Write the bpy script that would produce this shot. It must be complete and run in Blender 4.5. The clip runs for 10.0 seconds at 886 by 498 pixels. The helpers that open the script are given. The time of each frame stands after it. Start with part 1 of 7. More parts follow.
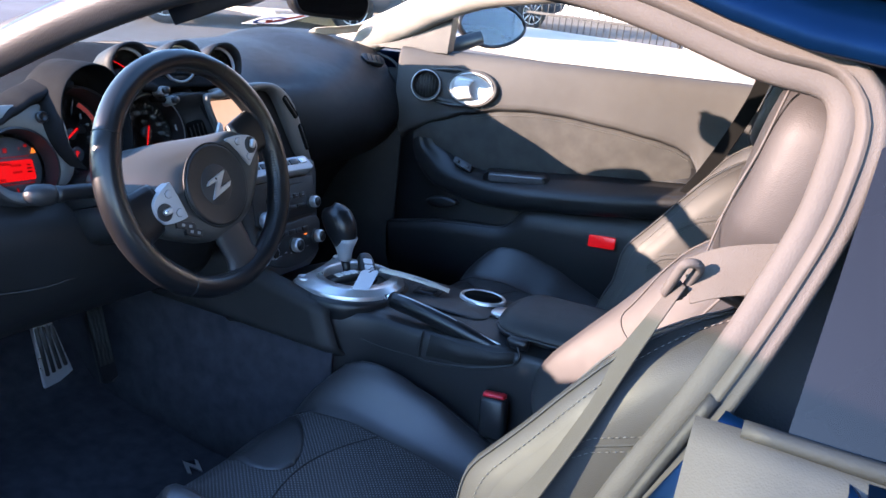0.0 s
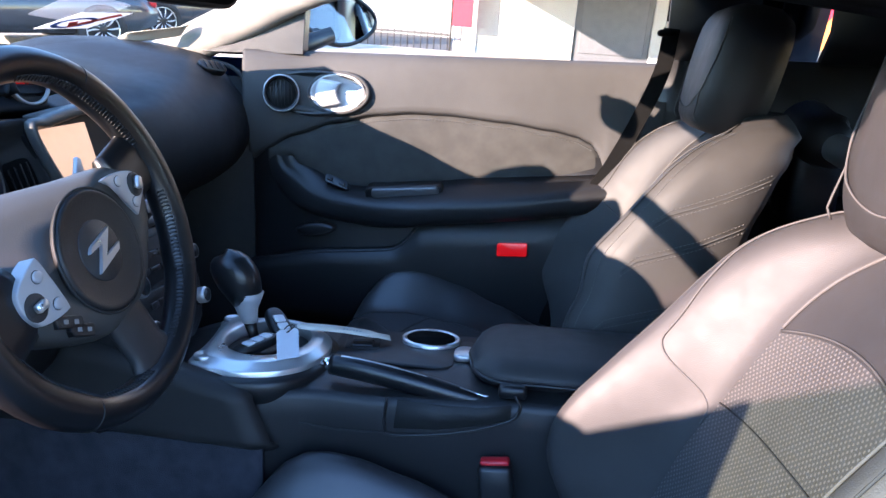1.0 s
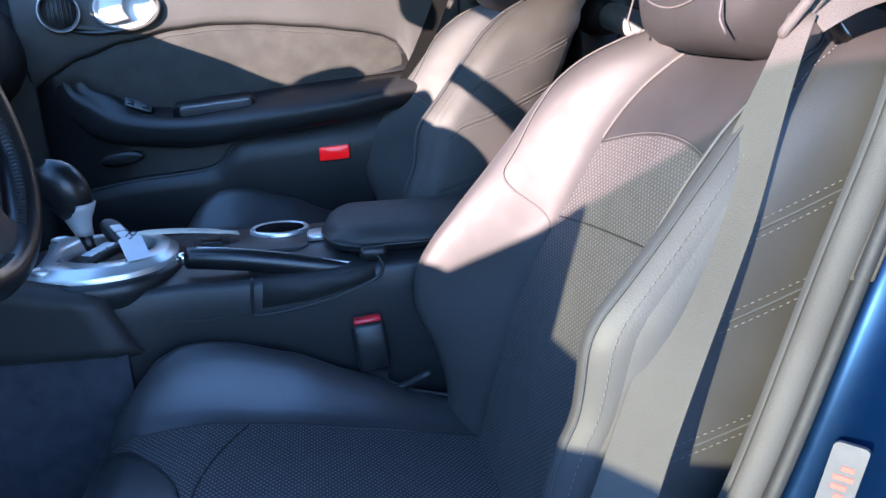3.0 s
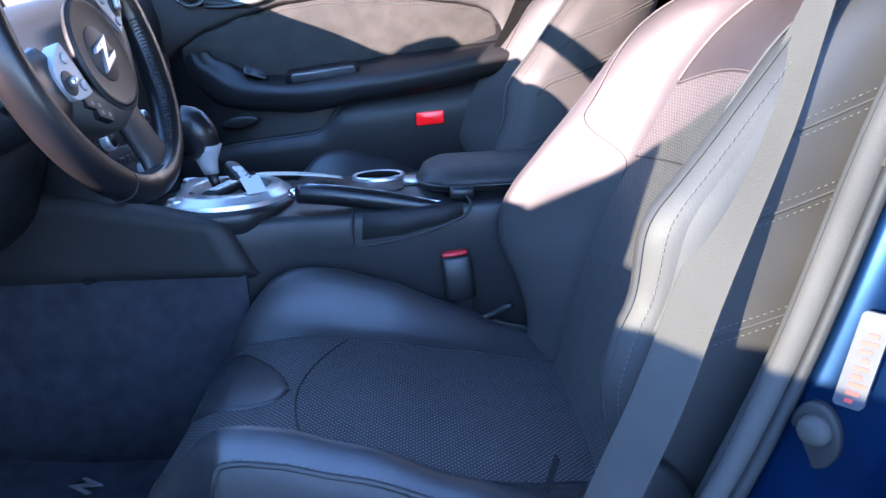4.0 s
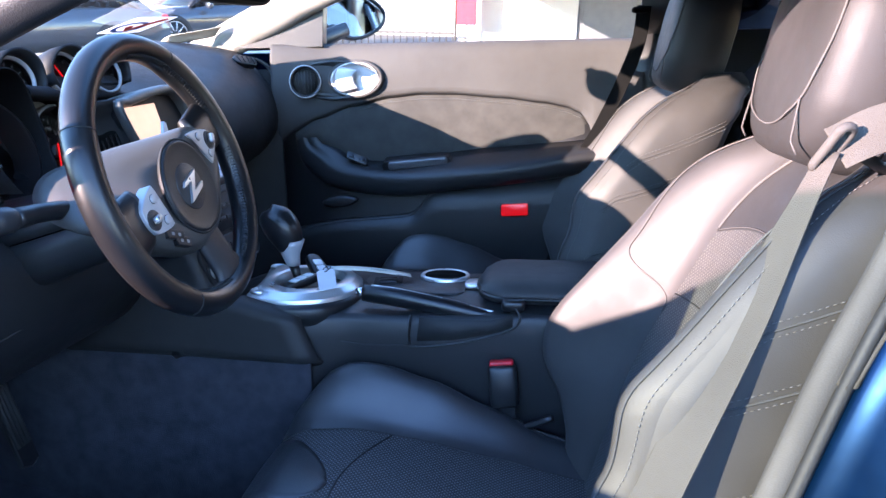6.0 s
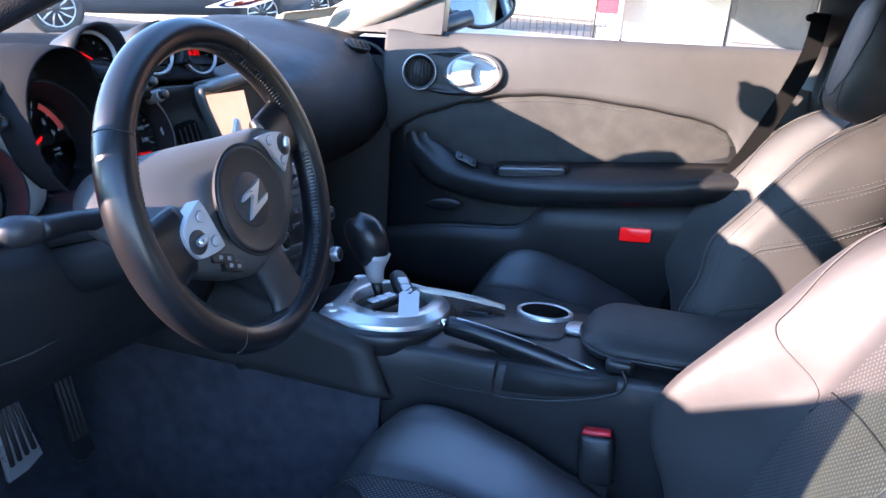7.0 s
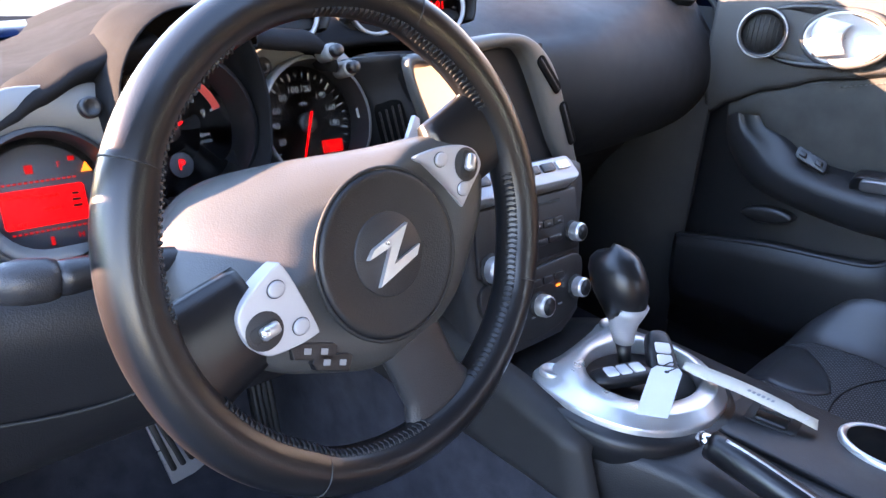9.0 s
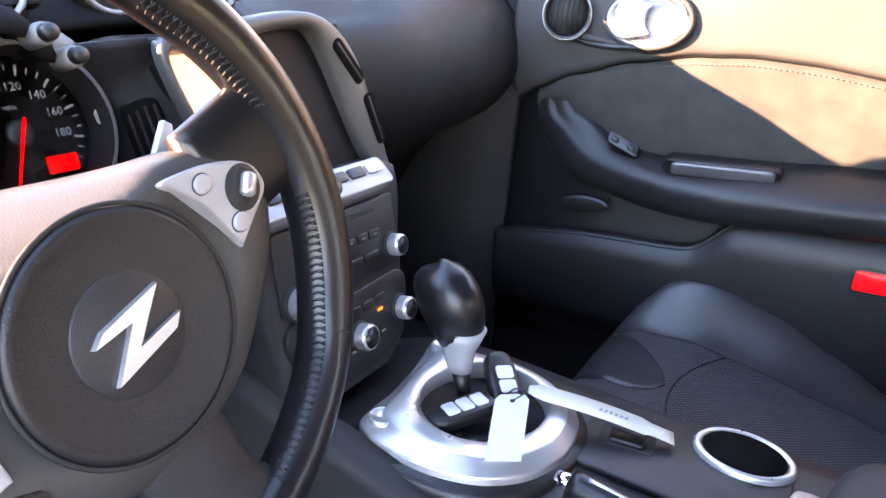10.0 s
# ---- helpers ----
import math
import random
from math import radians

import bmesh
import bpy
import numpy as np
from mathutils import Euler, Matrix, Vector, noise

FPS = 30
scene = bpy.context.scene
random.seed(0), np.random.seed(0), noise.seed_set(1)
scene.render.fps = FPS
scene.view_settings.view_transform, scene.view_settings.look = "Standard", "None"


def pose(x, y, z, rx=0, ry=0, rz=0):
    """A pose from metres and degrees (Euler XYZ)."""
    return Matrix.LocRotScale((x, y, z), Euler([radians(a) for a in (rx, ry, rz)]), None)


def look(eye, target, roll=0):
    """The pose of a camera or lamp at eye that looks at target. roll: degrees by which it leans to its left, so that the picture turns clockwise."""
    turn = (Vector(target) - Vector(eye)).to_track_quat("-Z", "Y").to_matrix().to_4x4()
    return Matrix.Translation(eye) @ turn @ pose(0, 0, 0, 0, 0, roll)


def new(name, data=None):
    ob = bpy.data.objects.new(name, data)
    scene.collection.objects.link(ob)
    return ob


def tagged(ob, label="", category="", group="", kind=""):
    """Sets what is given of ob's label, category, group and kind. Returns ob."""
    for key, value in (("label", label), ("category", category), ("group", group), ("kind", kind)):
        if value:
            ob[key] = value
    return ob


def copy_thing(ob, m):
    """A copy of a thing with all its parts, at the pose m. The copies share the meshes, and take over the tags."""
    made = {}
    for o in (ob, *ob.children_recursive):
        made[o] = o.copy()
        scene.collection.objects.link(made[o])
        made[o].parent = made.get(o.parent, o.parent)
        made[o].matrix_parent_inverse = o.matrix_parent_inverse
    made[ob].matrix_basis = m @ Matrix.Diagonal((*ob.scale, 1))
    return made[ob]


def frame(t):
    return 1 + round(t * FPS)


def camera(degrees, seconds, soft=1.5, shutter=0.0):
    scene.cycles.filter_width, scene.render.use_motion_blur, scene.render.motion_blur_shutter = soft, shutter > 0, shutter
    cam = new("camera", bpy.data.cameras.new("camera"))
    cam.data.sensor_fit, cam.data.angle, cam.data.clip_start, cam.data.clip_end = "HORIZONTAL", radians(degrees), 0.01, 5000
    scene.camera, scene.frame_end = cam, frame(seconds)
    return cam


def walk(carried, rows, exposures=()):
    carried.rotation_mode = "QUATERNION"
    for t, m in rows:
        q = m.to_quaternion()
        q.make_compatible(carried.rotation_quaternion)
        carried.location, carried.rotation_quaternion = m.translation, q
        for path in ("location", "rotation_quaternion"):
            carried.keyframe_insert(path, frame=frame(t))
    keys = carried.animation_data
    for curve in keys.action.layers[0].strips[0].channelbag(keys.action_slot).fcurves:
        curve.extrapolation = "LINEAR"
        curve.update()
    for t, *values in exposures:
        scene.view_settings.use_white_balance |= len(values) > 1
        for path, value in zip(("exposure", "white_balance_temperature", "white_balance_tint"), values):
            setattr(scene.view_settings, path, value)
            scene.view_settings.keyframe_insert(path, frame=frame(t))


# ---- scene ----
cam = camera(63.0, 10.0)
PATH = [
    (0, (0.757, -1.174, 1.044), (-0.052, 0.569, 0.489), 6.1),
    (0.5, (0.565, -1.089, 0.99), (-0.011, 0.755, 0.472), 4.2),
    (1, (0.422, -0.994, 0.986), (0.16, 0.929, 0.502), 2.2),
    (1.5, (0.361, -0.908, 0.986), (0.476, 1.039, 0.542), 0.5),
    (2, (0.364, -0.922, 0.987), (0.733, 0.989, 0.529), -0.7),
    (2.5, (0.348, -1.001, 0.919), (0.748, 0.883, 0.38), -1.3),
    (3, (0.348, -1.074, 0.877), (0.637, 0.81, 0.269), -2.0),
    (3.2, (0.337, -1.1, 0.858), (0.566, 0.787, 0.235), -2.3),
    (4.3, (0.363, -1.223, 0.82), (0.34, 0.684, 0.217), -3.1),
    (4.5, (0.385, -1.246, 0.828), (0.333, 0.662, 0.231), -3.3),
    (5, (0.431, -1.3, 0.866), (0.299, 0.62, 0.322), -3.1),
    (5.5, (0.461, -1.302, 0.916), (0.258, 0.623, 0.414), -2.4),
    (5.7, (0.467, -1.282, 0.927), (0.232, 0.644, 0.44), -1.9),
    (6.8, (0.463, -1.079, 0.975), (-0.082, 0.775, 0.46), 2.7),
    (7, (0.45, -1.044, 0.975), (-0.153, 0.787, 0.441), 3.3),
    (7.5, (0.414, -0.928, 0.984), (-0.399, 0.796, 0.38), 4.5),
    (8, (0.401, -0.834, 0.992), (-0.615, 0.756, 0.33), 4.1),
    (8.5, (0.399, -0.735, 0.996), (-0.818, 0.685, 0.286), 4.0),
    (9, (0.363, -0.679, 1.0), (-0.94, 0.645, 0.259), 4.0),
    (9.5, (0.299, -0.608, 0.992), (-0.92, 0.788, 0.241), 3.9),
    (10, (0.271, -0.558, 0.976), (-0.627, 1.074, 0.249), 4.9),
]
EXPOSURES = [(0, 3.58, 6400, 28), (0.5, 3.60, 6250, 28), (1.5, 3.56, 6050, 26), (2.5, 3.60, 5950, 25), (4.5, 4.22, 5900, 34), (5.5, 3.92, 5950, 31), (7, 3.88, 6100, 29), (8, 4.3, 6500, 30), (8.5, 4.65, 7500, 35), (9, 4.82, 8200, 38), (10, 5.1, 9200, 42)]
walk(cam, [(t, look(eye, target, roll)) for t, eye, target, roll in PATH], EXPOSURES)

# ---- light: low sun from the front of the driver's side, clear sky ----
SUN_DIR = Vector((0.70, 0.66, -0.205)).normalized()
world = bpy.data.worlds.new("sky")
scene.world = world
world.use_nodes = True
_wn = world.node_tree.nodes
_sky = _wn.new("ShaderNodeTexSky")
_sky.sky_type, _sky.sun_disc = "NISHITA", False
_sky.air_density, _sky.dust_density, _sky.ozone_density = 1.0, 0.0, 2.6
_sky.sun_elevation = math.asin(-SUN_DIR.z)
_sky.sun_rotation = math.atan2(-SUN_DIR.x, -SUN_DIR.y)
_wn["Background"].inputs["Strength"].default_value = 0.15
_sat = _wn.new("ShaderNodeHueSaturation")
_sat.inputs["Saturation"].default_value = 1.08
world.node_tree.links.new(_sky.outputs[0], _sat.inputs["Color"])
world.node_tree.links.new(_sat.outputs[0], _wn["Background"].inputs["Color"])
sun = new("sun", bpy.data.lights.new("sun", "SUN"))
sun.data.energy, sun.data.angle, sun.data.color = 3.1, radians(0.5), (1.0, 0.79, 0.615)
sun.matrix_world = look((0, 0, 0), SUN_DIR)


# ---- building helpers ----
def crv(pts, n):
    """n points along a smooth line through pts."""
    P = [Vector(p) for p in pts]
    P = [P[0] * 2 - P[1]] + P + [P[-1] * 2 - P[-2]]
    out, m = [], len(P) - 3
    for k in range(n):
        f = k / (n - 1) * m
        i = min(int(f), m - 1)
        t = f - i
        a, b, c, d = P[i : i + 4]
        out.append(0.5 * (2 * b + (c - a) * t + (2 * a - 5 * b + 4 * c - d) * t * t + (3 * b - a - 3 * c + d) * t ** 3))
    return out


def lerp_table(table, v):
    """Smooth value of a table of (key, value) at v."""
    if v <= table[0][0]:
        return table[0][1]
    for (a, p), (b, q) in zip(table, table[1:]):
        if v <= b:
            t = (v - a) / (b - a)
            t = t * t * (3 - 2 * t) * 0.5 + t * 0.5
            return p + (q - p) * t
    return table[-1][1]


def smooth(a, b, v):
    t = min(1, max(0, (v - a) / (b - a)))
    return t * t * (3 - 2 * t)


def thing(name, base, label, category, group="", kind=""):
    ob = new(name)
    ob.location = base
    ob.empty_display_size = 0.05
    return tagged(ob, label, category, group, kind)


def part(name, bm, material, parent=None, label="", flat=False, kind="", thick=0.0):
    """Links a bmesh as one mesh object, under a thing or a part where one is given."""
    if isinstance(bm, bmesh.types.BMesh):
        bmesh.ops.recalc_face_normals(bm, faces=bm.faces)
        mesh = bpy.data.meshes.new(name)
        bm.to_mesh(mesh)
        bm.free()
    else:
        mesh = bm
    if not flat:
        mesh.polygons.foreach_set("use_smooth", [True] * len(mesh.polygons))
    if not mesh.materials:
        mesh.materials.append(material)
    ob = new(name, mesh)
    if thick:
        mod = ob.modifiers.new("thickness", "SOLIDIFY")
        mod.thickness, mod.offset = abs(thick), -1.0 if thick > 0 else 1.0
    if parent is not None:
        ob.parent = parent
        if parent.type == "EMPTY":
            ob.matrix_parent_inverse = parent.matrix_basis.inverted() if parent.rotation_euler[:] != (0, 0, 0) else Matrix.Translation(-parent.location)
    return tagged(ob, label, kind=kind)


def skin(rows, closed=False, caps=False, bm=None):
    """A sheet of quads through rows of points; closed: each row is a ring."""
    bm = bm or bmesh.new()
    grid = [[bm.verts.new(p) for p in row] for row in rows]
    n = len(grid[0])
    for a, b in zip(grid, grid[1:]):
        for k in range(n if closed else n - 1):
            bm.faces.new((a[k], a[(k + 1) % n], b[(k + 1) % n], b[k]))
    if caps:
        bm.faces.new(list(reversed(grid[0])))
        bm.faces.new(grid[-1])
    return bm


def frame_along(pts, k, closed=False):
    n = len(pts)
    a = pts[(k - 1) % n] if closed or k > 0 else pts[k]
    b = pts[(k + 1) % n] if closed or k < n - 1 else pts[k]
    return (b - a).normalized()


def tube(pts, r, n=8, closed=False, flat=1.0, up=(0, 0, 1), bm=None):
    """A tube along pts. r: a number or a list; flat squeezes it along its up."""
    bm = bm or bmesh.new()
    pts = [Vector(p) for p in pts]
    rows = []
    for k, p in enumerate(pts):
        t = frame_along(pts, k, closed)
        side = t.cross(Vector(up))
        side = side.normalized() if side.length > 1e-4 else t.orthogonal().normalized()
        over = side.cross(t).normalized()
        rad = r[k] if isinstance(r, (list, tuple)) else r
        rows.append([p + rad * (math.cos(2 * math.pi * i / n) * side + flat * math.sin(2 * math.pi * i / n) * over) for i in range(n)])
    if closed:
        rows.append(rows[0])
        skin(rows, True, False, bm)
        bmesh.ops.remove_doubles(bm, verts=bm.verts, dist=1e-6)
        return bm
    return skin(rows, True, True, bm)


def revolve(profile, m, n=32, cap=True, bm=None):
    """A profile of (radius, height) turned round the z axis of the matrix m."""
    bm = bm or bmesh.new()
    rows = [[m @ Vector((r * math.cos(2 * math.pi * k / n), r * math.sin(2 * math.pi * k / n), h)) for k in range(n)] for r, h in profile]
    return skin(rows, True, cap, bm)


def prism(outline, m, h0, h1, edge=0.0, bm=None):
    """An outline (x, y) drawn out along the z axis of m from h0 to h1, with a rounded top edge."""
    bm = bm or bmesh.new()
    c = sum((Vector(p) for p in outline), Vector((0, 0))) / len(outline)
    size = max((Vector(p) - c).length for p in outline)

    def ring(h, inset):
        out, n = [], len(outline)
        for k, p in enumerate(outline):
            a, b = Vector(outline[k - 1]), Vector(outline[(k + 1) % n])
            t = (b - a).normalized()
            nrm = Vector((t.y, -t.x))
            if nrm.dot(Vector(p) - c) < 0:
                nrm = -nrm
            q = Vector(p) - nrm * inset
            out.append(m @ Vector((q.x, q.y, h)))
        return out

    if edge:
        s = 1 if h1 > h0 else -1
        rows = [ring(h0, 0), ring(h1 - s * edge, 0), ring(h1 - s * edge * 0.3, edge * 0.3), ring(h1, edge)]
    else:
        rows = [ring(h0, 0), ring(h1, 0)]
    return skin(rows, True, True, bm)


def rounded(w, h, r, n=4):
    """The outline of a rectangle with round corners."""
    out = []
    for sx, sy, a0 in ((1, 1, 0), (-1, 1, 90), (-1, -1, 180), (1, -1, 270)):
        for k in range(n + 1):
            a = radians(a0 + 90 * k / n)
            out.append((sx * (w / 2 - r) + r * math.cos(a), sy * (h / 2 - r) + r * math.sin(a)))
    return out


def oval(a, b, n=28):
    return [(a * math.cos(2 * math.pi * k / n), b * math.sin(2 * math.pi * k / n)) for k in range(n)]


def rbox(c, size, r=0.004, m=None, bm=None):
    """A box with rounded edges: centre, size, in the frame m."""
    m = (m or Matrix()) @ Matrix.Translation(c)
    x, y, z = size
    r = min(r, 0.45 * min(size))
    rows = []
    for h, i in ((-z / 2, r), (-z / 2 + r * 0.3, r * 0.3), (-z / 2 + r, 0), (z / 2 - r, 0), (z / 2 - r * 0.3, r * 0.3), (z / 2, r)):
        rows.append([m @ Vector((p[0], p[1], h)) for p in rounded(x - 2 * i, y - 2 * i, max(r * 0.5, r - i * 0.5), 2)])
    return skin(rows, True, True, bm)


def axes(o, ax, ay, az):
    """The matrix of a frame with origin o and the three directions."""
    m = Matrix.Identity(4)
    for k, v in enumerate((ax, ay, az)):
        for i in range(3):
            m[i][k] = Vector(v).normalized()[i]
    for i in range(3):
        m[i][3] = o[i]
    return m


def stitches(pts, length=0.004, gap=0.0025, r=0.0006, lift=(0, 0, 0)):
    """Short threads end to end along a line."""
    bm = bmesh.new()
    pts = [Vector(p) + Vector(lift) for p in pts]
    acc, at = 0.0, 0.0
    total = sum((b - a).length for a, b in zip(pts, pts[1:]))

    def point(d):
        for a, b in zip(pts, pts[1:]):
            seg = (b - a).length
            if d <= seg:
                return a.lerp(b, d / max(seg, 1e-9))
            d -= seg
        return pts[-1]

    while at + length < total:
        tube([point(at), point(at + length / 2), point(at + length)], [r * 0.5, r, r * 0.5], 4, bm=bm)
        at += length + gap
    return bm


def letters(text, size, m, material, parent, name="lettering", depth=0.0003, align="CENTER"):
    """Flat raised letters in the built-in font, as a mesh."""
    cu = bpy.data.curves.new(name, "FONT")
    cu.body, cu.size, cu.extrude, cu.align_x, cu.align_y = text, size, depth, align, "CENTER"
    cu.resolution_u = 2
    tmp = bpy.data.objects.new(name, cu)
    mesh = bpy.data.meshes.new_from_object(tmp)
    bpy.data.objects.remove(tmp)
    mesh.transform(m)
    mesh.materials.clear()
    return part(name, mesh, material, parent, flat=True)


# ---- materials ----
def mat(name, color, rough=0.5, metal=0.0, spec=0.5, grain=0.0, grain_scale=300.0, mottle=0.25, mottle_scale=8.0, coat=0.0, sheen=0.0,
        emit=None, emit_strength=0.0, wrinkle=0.0, wrinkle_scale=25.0, scuff=0.15):
    """A surface with colour mottling, roughness wear, fine grain and broad unevenness."""
    ma = bpy.data.materials.new(name)
    ma.use_nodes = True
    nt = ma.node_tree
    b = nt.nodes["Principled BSDF"]
    b.inputs["Roughness"].default_value, b.inputs["Metallic"].default_value = rough, metal
    b.inputs["Specular IOR Level"].default_value = spec
    b.inputs["Coat Weight"].default_value, b.inputs["Coat Roughness"].default_value = coat, 0.06
    b.inputs["Sheen Weight"].default_value = sheen
    tc = nt.nodes.new("ShaderNodeTexCoord")
    no = nt.nodes.new("ShaderNodeTexNoise")
    no.inputs["Scale"].default_value, no.inputs["Detail"].default_value = mottle_scale, 6
    nt.links.new(tc.outputs["Object"], no.inputs["Vector"])
    ramp = nt.nodes.new("ShaderNodeMapRange")
    ramp.inputs["From Min"].default_value, ramp.inputs["From Max"].default_value = 0.3, 0.7
    ramp.inputs["To Min"].default_value, ramp.inputs["To Max"].default_value = 1 - mottle, 1 + mottle
    nt.links.new(no.outputs["Fac"], ramp.inputs["Value"])
    mul = nt.nodes.new("ShaderNodeVectorMath")
    mul.operation = "SCALE"
    mul.inputs[0].default_value = color[:3]
    nt.links.new(ramp.outputs[0], mul.inputs["Scale"])
    nt.links.new(mul.outputs[0], b.inputs["Base Color"])
    no2 = nt.nodes.new("ShaderNodeTexNoise")
    no2.inputs["Scale"].default_value, no2.inputs["Detail"].default_value = mottle_scale * 5, 5
    nt.links.new(tc.outputs["Object"], no2.inputs["Vector"])
    rr = nt.nodes.new("ShaderNodeMapRange")
    rr.inputs["To Min"].default_value, rr.inputs["To Max"].default_value = max(0.02, rough - scuff * rough), min(1, rough + scuff * rough)
    nt.links.new(no2.outputs["Fac"], rr.inputs["Value"])
    nt.links.new(rr.outputs[0], b.inputs["Roughness"])
    height = None
    if grain:
        vo = nt.nodes.new("ShaderNodeTexVoronoi")
        vo.inputs["Scale"].default_value = grain_scale
        nt.links.new(tc.outputs["Object"], vo.inputs["Vector"])
        bu = nt.nodes.new("ShaderNodeBump")
        bu.inputs["Strength"].default_value, bu.inputs["Distance"].default_value = grain, 0.0006
        nt.links.new(vo.outputs["Distance"], bu.inputs["Height"])
        height = bu
    if wrinkle:
        wn = nt.nodes.new("ShaderNodeTexNoise")
        wn.inputs["Scale"].default_value, wn.inputs["Detail"].default_value, wn.inputs["Distortion"].default_value = wrinkle_scale, 4, 0.6
        nt.links.new(tc.outputs["Object"], wn.inputs["Vector"])
        b2 = nt.nodes.new("ShaderNodeBump")
        b2.inputs["Strength"].default_value, b2.inputs["Distance"].default_value = wrinkle, 0.01
        nt.links.new(wn.outputs["Fac"], b2.inputs["Height"])
        if height:
            nt.links.new(height.outputs[0], b2.inputs["Normal"])
        height = b2
    if height:
        nt.links.new(height.outputs[0], b.inputs["Normal"])
    if emit:
        b.inputs["Emission Color"].default_value = (*emit, 1)
        b.inputs["Emission Strength"].default_value = emit_strength
    return ma


def perforated(name, base, dot, pitch, axis):
    """Leather with rows of small punched holes over a paler backing. axis: the two object axes that the rows follow."""
    ma = mat(name, base, 0.6, grain=0.5, grain_scale=500, mottle=0.2)
    nt = ma.node_tree
    b = nt.nodes["Principled BSDF"]
    tc = nt.nodes["Texture Coordinate"]
    sep = nt.nodes.new("ShaderNodeSeparateXYZ")
    nt.links.new(tc.outputs["Object"], sep.inputs[0])
    com = nt.nodes.new("ShaderNodeCombineXYZ")
    for k, a in enumerate(axis):
        nt.links.new(sep.outputs[a], com.inputs[k])
    rot = nt.nodes.new("ShaderNodeMapping")
    rot.inputs["Rotation"].default_value = (0, 0, radians(45))
    nt.links.new(com.outputs[0], rot.inputs["Vector"])
    vo = nt.nodes.new("ShaderNodeTexVoronoi")
    vo.voronoi_dimensions = "2D"
    vo.inputs["Scale"].default_value, vo.inputs["Randomness"].default_value = 1 / pitch, 0.0
    nt.links.new(rot.outputs[0], vo.inputs["Vector"])
    lt = nt.nodes.new("ShaderNodeMath")
    lt.operation = "LESS_THAN"
    lt.inputs[1].default_value = 0.25
    nt.links.new(vo.outputs["Distance"], lt.inputs[0])
    old = b.inputs["Base Color"].links[0].from_socket
    mix = nt.nodes.new("ShaderNodeMix")
    mix.data_type = "RGBA"
    nt.links.new(lt.outputs[0], mix.inputs[0])
    nt.links.new(old, mix.inputs[6])
    mix.inputs[7].default_value = (*dot, 1)
    nt.links.new(mix.outputs[2], b.inputs["Base Color"])
    return ma


def glass(name, tint=(1, 1, 1), rough=0.0):
    ma = bpy.data.materials.new(name)
    ma.use_nodes = True
    nt = ma.node_tree
    b = nt.nodes["Principled BSDF"]
    tr = nt.nodes.new("ShaderNodeBsdfTransparent")
    tr.inputs["Color"].default_value = (*tint, 1)
    gl = nt.nodes.new("ShaderNodeBsdfGlossy")
    gl.inputs["Roughness"].default_value = rough
    lw = nt.nodes.new("ShaderNodeLayerWeight")
    lw.inputs["Blend"].default_value = 0.5
    pw = nt.nodes.new("ShaderNodeMath")
    pw.operation = "POWER"
    pw.inputs[1].default_value = 5.0
    nt.links.new(lw.outputs["Facing"], pw.inputs[0])
    fr = nt.nodes.new("ShaderNodeMath")
    fr.operation = "MULTIPLY_ADD"
    fr.inputs[1].default_value, fr.inputs[2].default_value = 0.6, 0.05
    nt.links.new(pw.outputs[0], fr.inputs[0])
    mx = nt.nodes.new("ShaderNodeMixShader")
    nt.links.new(fr.outputs[0], mx.inputs[0])
    nt.links.new(tr.outputs[0], mx.inputs[1])
    nt.links.new(gl.outputs[0], mx.inputs[2])
    nt.links.new(mx.outputs[0], nt.nodes["Material Output"].inputs["Surface"])
    nt.nodes.remove(b)
    return ma


LEATHER = mat("black_leather", (0.036, 0.034, 0.033), 0.56, spec=0.34, grain=0.18, grain_scale=750, wrinkle=0.04, wrinkle_scale=9, mottle=0.2)
LEATHER_FRESH = mat("less_faded_leather", (0.022, 0.021, 0.021), 0.56, spec=0.34, grain=0.18, grain_scale=750, wrinkle=0.04, wrinkle_scale=9, mottle=0.2)
LEATHER_WHEEL = mat("worn_wheel_leather", (0.008, 0.008, 0.009), 0.31, grain=0.08, grain_scale=800, mottle=0.1, mottle_scale=14, scuff=0.05)
PERF_BACK = perforated("perforated_back", (0.034, 0.033, 0.032), (0.095, 0.088, 0.08), 0.0052, (1, 2))
PERF_SEAT = perforated("perforated_seat", (0.019, 0.019, 0.020), (0.13, 0.13, 0.135), 0.0052, (0, 1))
LEATHER_CUSHION = mat("polished_leather", (0.028, 0.028, 0.030), 0.36, spec=0.55, grain=0.2, grain_scale=750, wrinkle=0.08, wrinkle_scale=12, mottle=0.2)
PLASTIC = mat("soft_black_plastic", (0.013, 0.013, 0.0142), 0.44, spec=0.45, grain=0.3, grain_scale=700, mottle=0.15)
PLASTIC_HARD = mat("hard_black_plastic", (0.010, 0.010, 0.011), 0.36, spec=0.5, grain=0.25, grain_scale=900, mottle=0.15)
DASH = mat("dash_vinyl", (0.015, 0.015, 0.0165), 0.58, spec=0.26, grain=0.35, grain_scale=650, mottle=0.12)
FRAME_GREY = mat("satin_frame_grey", (0.07, 0.068, 0.064), 0.42, metal=0.2, grain=0.2, grain_scale=900, mottle=0.06)
DOOR_VINYL = mat("door_vinyl", (0.052, 0.051, 0.0505), 0.68, spec=0.25, grain=0.3, grain_scale=420, mottle=0.12)
SUEDE = mat("grey_suede", (0.046, 0.045, 0.0425), 0.95, spec=0.1, grain=0.3, grain_scale=1500, mottle=0.2, mottle_scale=22, sheen=0.05)
